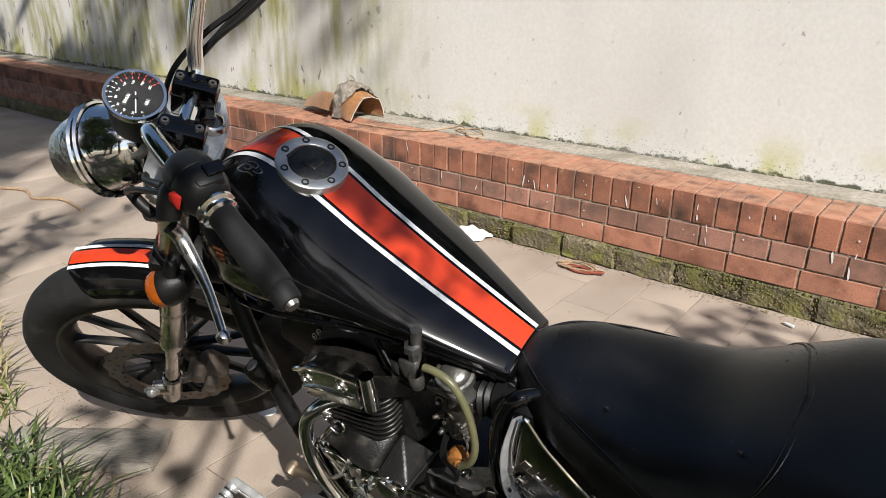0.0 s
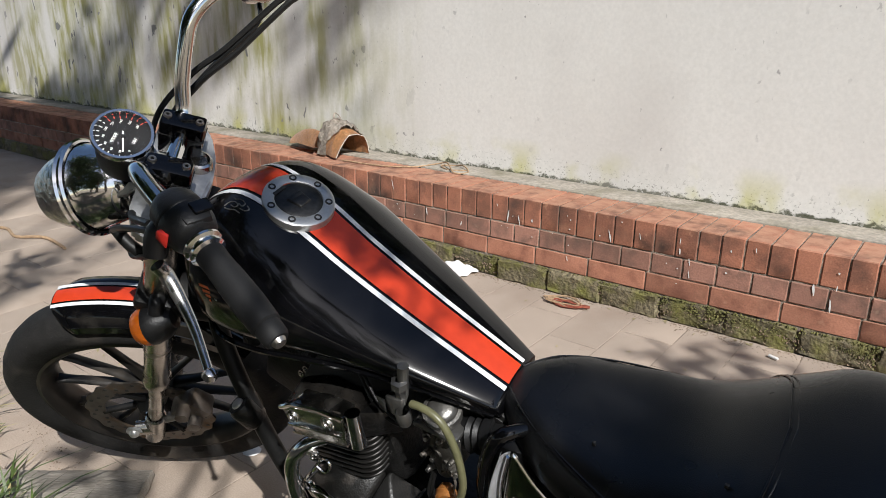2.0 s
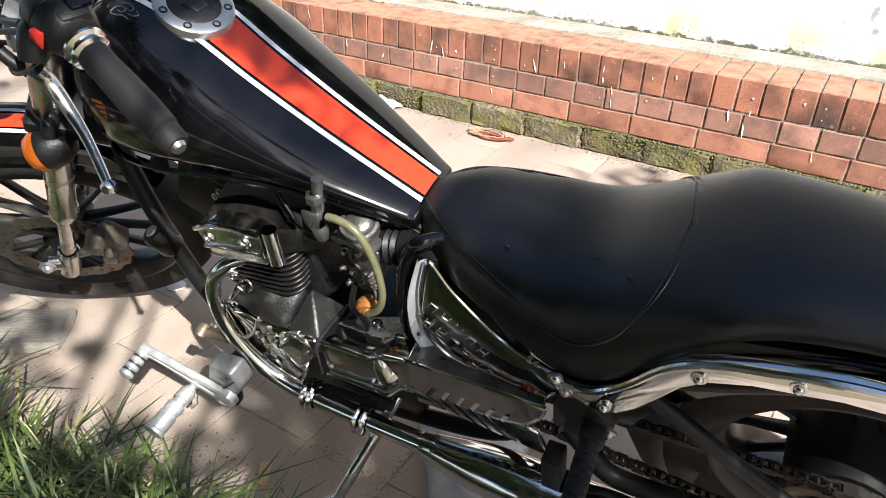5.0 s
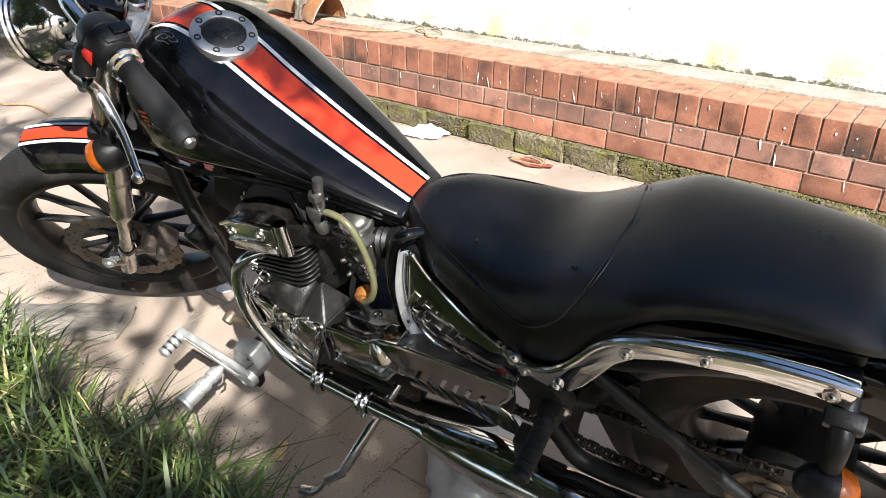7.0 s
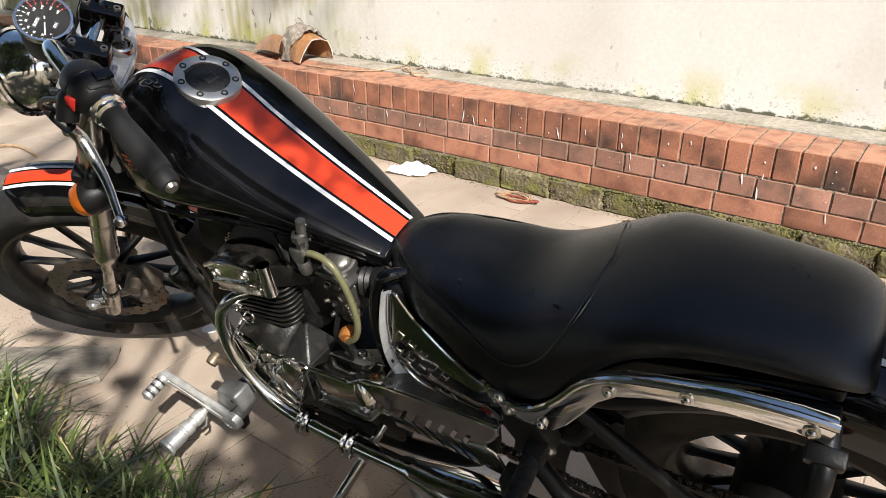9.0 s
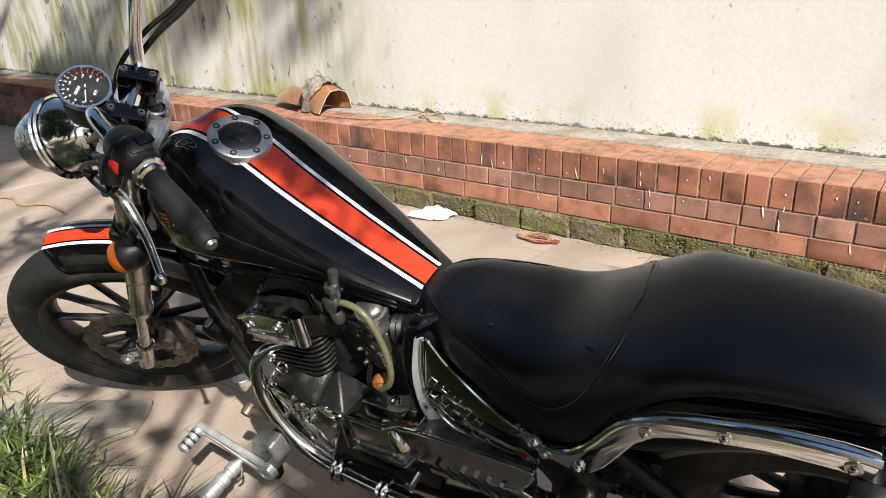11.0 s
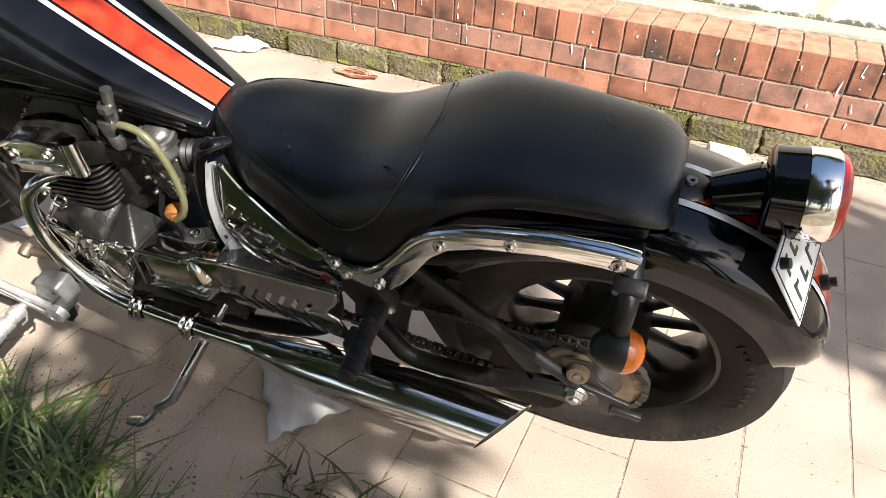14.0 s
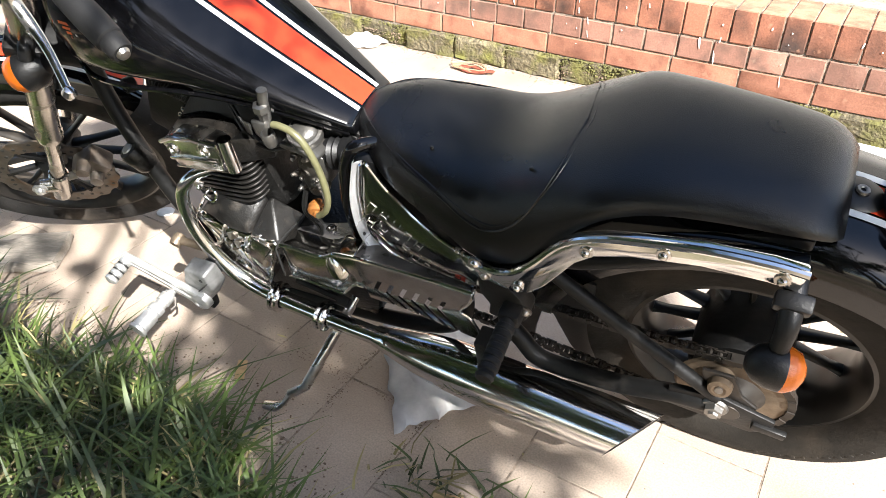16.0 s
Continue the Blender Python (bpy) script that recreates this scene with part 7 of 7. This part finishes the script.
crumbs("joint_soil", 800, joint_spot, 0.0015, SOIL_DRY, "dark soil in the wide paving joints", "soil", 46)
crumbs("verge_soil", 1100, verge_spot, 0.0026, SOIL_DRY, "loose soil along the edge of the grass", "soil", 47)
blades("grass", 2300, near_spot, 0.150, GRASS, "patch of rank green grass beside the paving", 1, 0.0036)
blades("grass", 150, deep_spot, 0.225, GRASS, "long broad grass blades in the patch", 8, 0.0056)
blades("grass", 1000, far_spot, 0.11, GRASS, "strip of green grass along the paving", 2)
blades("dry_grass", 420, near_spot, 0.13, GRASS_DRY, "dry straw blades among the grass", 3)
blades("dry_grass", 1300, far_spot, 0.12, GRASS_DRY, "dry straw blades along the paving", 4)
blades("dry_tuft", 30, tuft, 0.085, GRASS_DRY, "dry blades in a grass tuft on the paving", 7, 0.0026)
blades("grass_tuft", 44, tuft, 0.085, GRASS, "small tuft of grass in a paving joint", 5, 0.003)


def joint_weed(q):
    x0, y0 = ((1.52, -1.98), (1.30, -1.79), (0.93, -1.80), (1.44, -1.86))[q.randrange(4)]
    return q.gauss(x0, 0.014), q.gauss(y0, 0.02)


blades("weed", 70, joint_weed, 0.018, GRASS_DRY, "tiny dry weeds in the paving joints", 6, 0.0022)


# ---- trees out of view that shade the place ----
def tree(name, base, height, lobes, seed, label, squash=0.6, leaf=1.0):
    """lobes: (centre, radius, clumps) of leafy boughs, counted from the foot of the trunk."""
    root = empty(name, Matrix.Translation(base), label, "tree", "trees round the place")
    part("trunk", tube([(0, 0, -0.1), (0.06, 0.03, height * 0.3), (-0.05, 0.05, height * 0.6), (0, 0, height * 0.8)], [0.19, 0.15, 0.12, 0.07], 10, 4), BARK, root)
    limbs = bmesh.new()
    verts, faces = [], []
    for at, (centre, radius, clumps) in enumerate(lobes):
        c, q = Vector(centre), random.Random(seed * 100 + at)
        for k in range(clumps):
            d = Vector((q.gauss(0, 1), q.gauss(0, 1), q.gauss(0, squash)))
            d = d.normalized() * radius * q.uniform(0.05, 1.0) ** 0.6
            o = c + Vector((d.x, d.y, d.z * squash))
            if k % 3 == 0:
                s = Vector((0, 0, height * q.uniform(0.5, 0.8)))
                tube([s, s.lerp(o, 0.5) + Vector((0, 0, 0.15)), o], [0.04, 0.022, 0.007], 6, 3, bm=limbs)
            for _ in range(26):
                p = o + Vector((leaf * q.gauss(0, 0.13), leaf * q.gauss(0, 0.13), leaf * q.gauss(0, 0.09)))
                a = Vector((q.gauss(0, 1), q.gauss(0, 1), q.gauss(0, 0.6))).normalized()
                b = a.orthogonal().normalized()
                b.rotate(Matrix.Rotation(q.uniform(0, 6.28), 3, a))
                ln, w = leaf * q.uniform(0.05, 0.10), leaf * q.uniform(0.018, 0.035)
                n0 = len(verts)
                n = a.cross(b) * 0.008
                verts += [tuple(p - a * ln), tuple(p + b * w + n), tuple(p + a * ln), tuple(p - b * w + n)]
                faces += [(n0, n0 + 1, n0 + 2), (n0, n0 + 2, n0 + 3)]
    part("limbs", limbs, BARK, root)
    me = bpy.data.meshes.new("crown")
    me.from_pydata(verts, [], faces)
    me.materials.append(LEAF)
    ob = new("crown", me)
    ob.parent = root
    return root


def shade_tree(base, height, spots, seed, leaf=1.0):
    """A tree whose boughs reach up the sun's way from the spots they shade: (spot, distance, radius, clumps)."""
    base = Vector(base)
    lobes = [(Vector(p) - SUN_WAY * d - base, r, n) for p, d, r, n in spots]
    return tree("shade_tree", base, height, lobes, seed, "unseen leafy tree beside the paving, placed for its shade", 0.6, leaf)


# unseen boughs added to shade grass, paving, the tank and the front wheel
shade_tree((4.4, -5.8, 0), 4.2, [
    ((0.66, -1.92, 0.0), 5.0, 0.08, 3), ((0.58, -2.20, 0.0), 5.0, 0.10, 2), ((0.25, -2.50, 0.0), 5.2, 0.18, 3),
    ((1.80, -1.66, 0.66), 5.6, 0.10, 4), ((0.84, -1.66, 0.0), 5.0, 0.10, 4), ((0.70, -1.78, 0.0), 5.0, 0.07, 3),
    ((1.30, -2.20, 0.0), 5.1, 0.06, 1), ((1.48, -1.79, 0.74), 5.6, 0.11, 4), ((1.66, -1.74, 0.76), 5.6, 0.14, 6),
    ((1.40, -2.05, 0.0), 5.2, 0.25, 1), ((0.95, -1.86, 0.0), 5.0, 0.07, 3), ((1.10, -1.80, 0.0), 5.1, 0.07, 3), ((1.05, -2.00, 0.0), 5.1, 0.06, 2), ((-0.22, -1.76, 0.0), 5.2, 0.04, 1), ((-1.94, -1.33, 0.0), 5.2, 0.08, 2)], 21)
# a finer-leaved bough over the tank
shade_tree((5.6, -6.6, 0), 4.4, [((0.42, -1.92, 0.93), 5.4, 0.06, 2), ((0.55, -1.89, 0.90), 3.3, 0.07, 2), ((0.68, -1.87, 0.85), 3.3, 0.07, 2), ((0.82, -1.84, 0.77), 3.3, 0.06, 1), ((-0.14, -1.85, 0.0), 5.2, 0.03, 1)], 24, 0.62)
# an unseen bough added to shade the paving behind the tail
shade_tree((7.2, -3.4, 0), 4.6, [((2.25, -0.62, 0.0), 5.5, 0.24, 46), ((1.98, -0.72, 0.0), 5.5, 0.12, 26), ((0.92, -0.37, 0.0), 5.5, 0.04, 3)], 23)
# tall trees farther off, over the far stretch of the wall
shade_tree((8.0, -9.5, 0), 11.0, [((-4.7, -0.3, 0.0), 15.0, 1.1, 90), ((-4.4, 0.0, 0.30), 15.0, 0.45, 26), ((-1.48, 0.42, 1.20), 15.0, 0.12, 2), ((-1.72, 0.42, 0.95), 15.0, 0.1, 1), ((-2.9, 0.42, 1.2), 15.0, 0.5, 5), ((-2.3, 0.42, 1.40), 15.0, 0.35, 5), ((-3.7, 0.42, 1.15), 15.0, 0.45, 6)], 22, 1.4)
# unseen crowns, some behind the wall, added to darken reflections and sky light
for k, (x, y, h, r, n) in enumerate(((-3, -9, 5.0, 2.8, 150), (1, -9.5, 5.5, 3.0, 160), (5, -11, 4.5, 2.6, 130), 
        (-0.9, -5.2, 7.2, 2.3, 150), (-2.4, -7.2, 5.2, 2.0, 140), (4.1, -7.6, 6.4, 2.0, 120), (-4.6, -5.4, 5.4, 2.2, 150), (0.9, -7.6, 9.2, 2.5, 110), (-5.5, 3.8, 7.5, 2.4, 260), (-2.2, 4.0, 7.8, 2.4, 300), (0.9, 4.5, 7.2, 2.4, 300), (3.8, 4.3, 7.4, 2.4, 260))):
    tree("tree", (x, y, 0), h, [((0, 0, h * 0.75), r, n)], 30 + k, "unseen leafy tree, added to darken reflections", 1.0, 3.0)


# ---- ground and pieces of the setting ----
bm = bmesh.new()
bmesh.ops.create_grid(bm, x_segments=2, y_segments=2, size=400)
thing("ground", bm, SOIL, "trodden dry soil and turf around the paving", "ground", pose(0, 0, -0.030), kind="structure")
pave = wall_box("pavement", (X0, -2.3, -0.05), (X1, 0.0, -0.0009), SAND, "path of sandy pinkish paving blocks", "pavement")


def piece(name, mesh, parent, p, rz=0.0, tilt=(0, 0)):
    ob = bpy.data.objects.new(name, mesh)
    scene.collection.objects.link(ob)
    ob.parent = parent
    ob.location = Vector(p) - parent.location
    ob.rotation_euler = (tilt[0], tilt[1], rz)
    return ob


TW, TL = 0.2, 0.4
slabs = [finish(jitter_block((TW - 0.0030, TL - 0.0030, 0.03), 0.0012, 0.0004, k), TILE, "paving_block", 30) for k in range(4)]
halves = [finish(jitter_block((TW - 0.0030, TL / 2 - 0.0030, 0.03), 0.0012, 0.0004, 20 + k), TILE, "paving_block", 30) for k in range(2)]
q = random.Random(12)
rest = bmesh.new()
x = X0 + 0.1
col = 0
while x < X1:
    edge = -0.005
    while edge > -2.28:
        long = min(TL / 2 if (edge > -0.01 and col % 2 == 0) else TL, edge + 2.30)
        y = edge - long / 2
        edge -= long
        near = -2.2 < x < 2.6
        z = -0.015 + q.uniform(-0.0004, 0.0004)
        if near and long > 0.39:
            piece("paving_block", slabs[q.randrange(4)], pave, (x, y, z), q.uniform(-0.008, 0.008), (q.uniform(-0.001, 0.001), q.uniform(-0.001, 0.001)))
        elif near and abs(long - TL / 2) < 0.001:
            piece("paving_block", halves[q.randrange(2)], pave, (x, y, z), q.uniform(-0.008, 0.008))
        else:
            b2 = jitter_block((TW - 0.0030, long - 0.0030, 0.03), 0.0012, 0.0004, q.randrange(99))
            bmesh.ops.translate(b2, verts=b2.verts, vec=Vector((x, y, z)) - pave.location)
            merge(rest, b2)
    x += TW
    col += 1
tagged(part("paving_blocks", rest, TILE, pave, "", 30), kind="stuff")

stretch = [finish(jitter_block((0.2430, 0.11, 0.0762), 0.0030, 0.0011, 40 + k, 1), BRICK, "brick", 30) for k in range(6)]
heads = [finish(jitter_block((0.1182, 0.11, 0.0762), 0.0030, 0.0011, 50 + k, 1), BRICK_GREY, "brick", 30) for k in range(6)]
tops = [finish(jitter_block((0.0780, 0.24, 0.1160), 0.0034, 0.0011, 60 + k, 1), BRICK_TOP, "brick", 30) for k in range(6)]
mossy = [finish(jitter_block((0.248, 0.12, 0.100), 0.010, 0.007, 70 + k, 3), MOSS, "stone", 32) for k in range(5)]
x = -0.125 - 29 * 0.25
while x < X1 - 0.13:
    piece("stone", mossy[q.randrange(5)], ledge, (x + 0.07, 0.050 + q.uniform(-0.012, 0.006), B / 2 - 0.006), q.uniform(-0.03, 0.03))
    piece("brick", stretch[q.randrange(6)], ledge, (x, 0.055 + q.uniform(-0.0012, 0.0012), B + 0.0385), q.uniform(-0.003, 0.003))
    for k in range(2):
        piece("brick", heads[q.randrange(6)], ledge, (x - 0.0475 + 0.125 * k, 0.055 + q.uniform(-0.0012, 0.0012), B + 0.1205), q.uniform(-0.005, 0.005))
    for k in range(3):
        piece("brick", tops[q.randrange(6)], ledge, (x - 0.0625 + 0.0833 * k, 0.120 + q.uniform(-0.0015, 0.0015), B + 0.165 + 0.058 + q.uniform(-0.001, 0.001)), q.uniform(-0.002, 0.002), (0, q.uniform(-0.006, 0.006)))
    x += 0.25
# splashes of white paint on the brick faces
drips = [(q.uniform(-1.2, 2.4), q.uniform(B + 0.10, LEDGE - 0.02)) for k in range(46)]
drips += [(a + q.uniform(-0.006, 0.006), h) for a in (2.06, 1.38, 0.62, 0.16) for h in (B + 0.06, B + 0.12, B + 0.19, B + 0.23)]
for sx, sz in drips:
    bm = bmesh.new()
    n = 9
    hh = q.choice((0.002, 0.0025, 0.003, 0.004, 0.007, 0.014, 0.024)) * q.uniform(0.7, 1.3)
    ww = q.uniform(0.0018, 0.0042)
    vs = [bm.verts.new((ww * math.cos(2 * math.pi * i / n) * q.uniform(0.6, 1.2), 0, hh * math.sin(2 * math.pi * i / n) * q.uniform(0.8, 1.2))) for i in range(n)]
    bm.faces.new(vs)
    ob = part("paint_splash", bm, PAPER, ledge, "white paint splash")
    ob.location = Vector((sx, -0.0035, sz)) - ledge.location
    ob.rotation_euler = (0, q.uniform(-0.3, 0.3), 0)
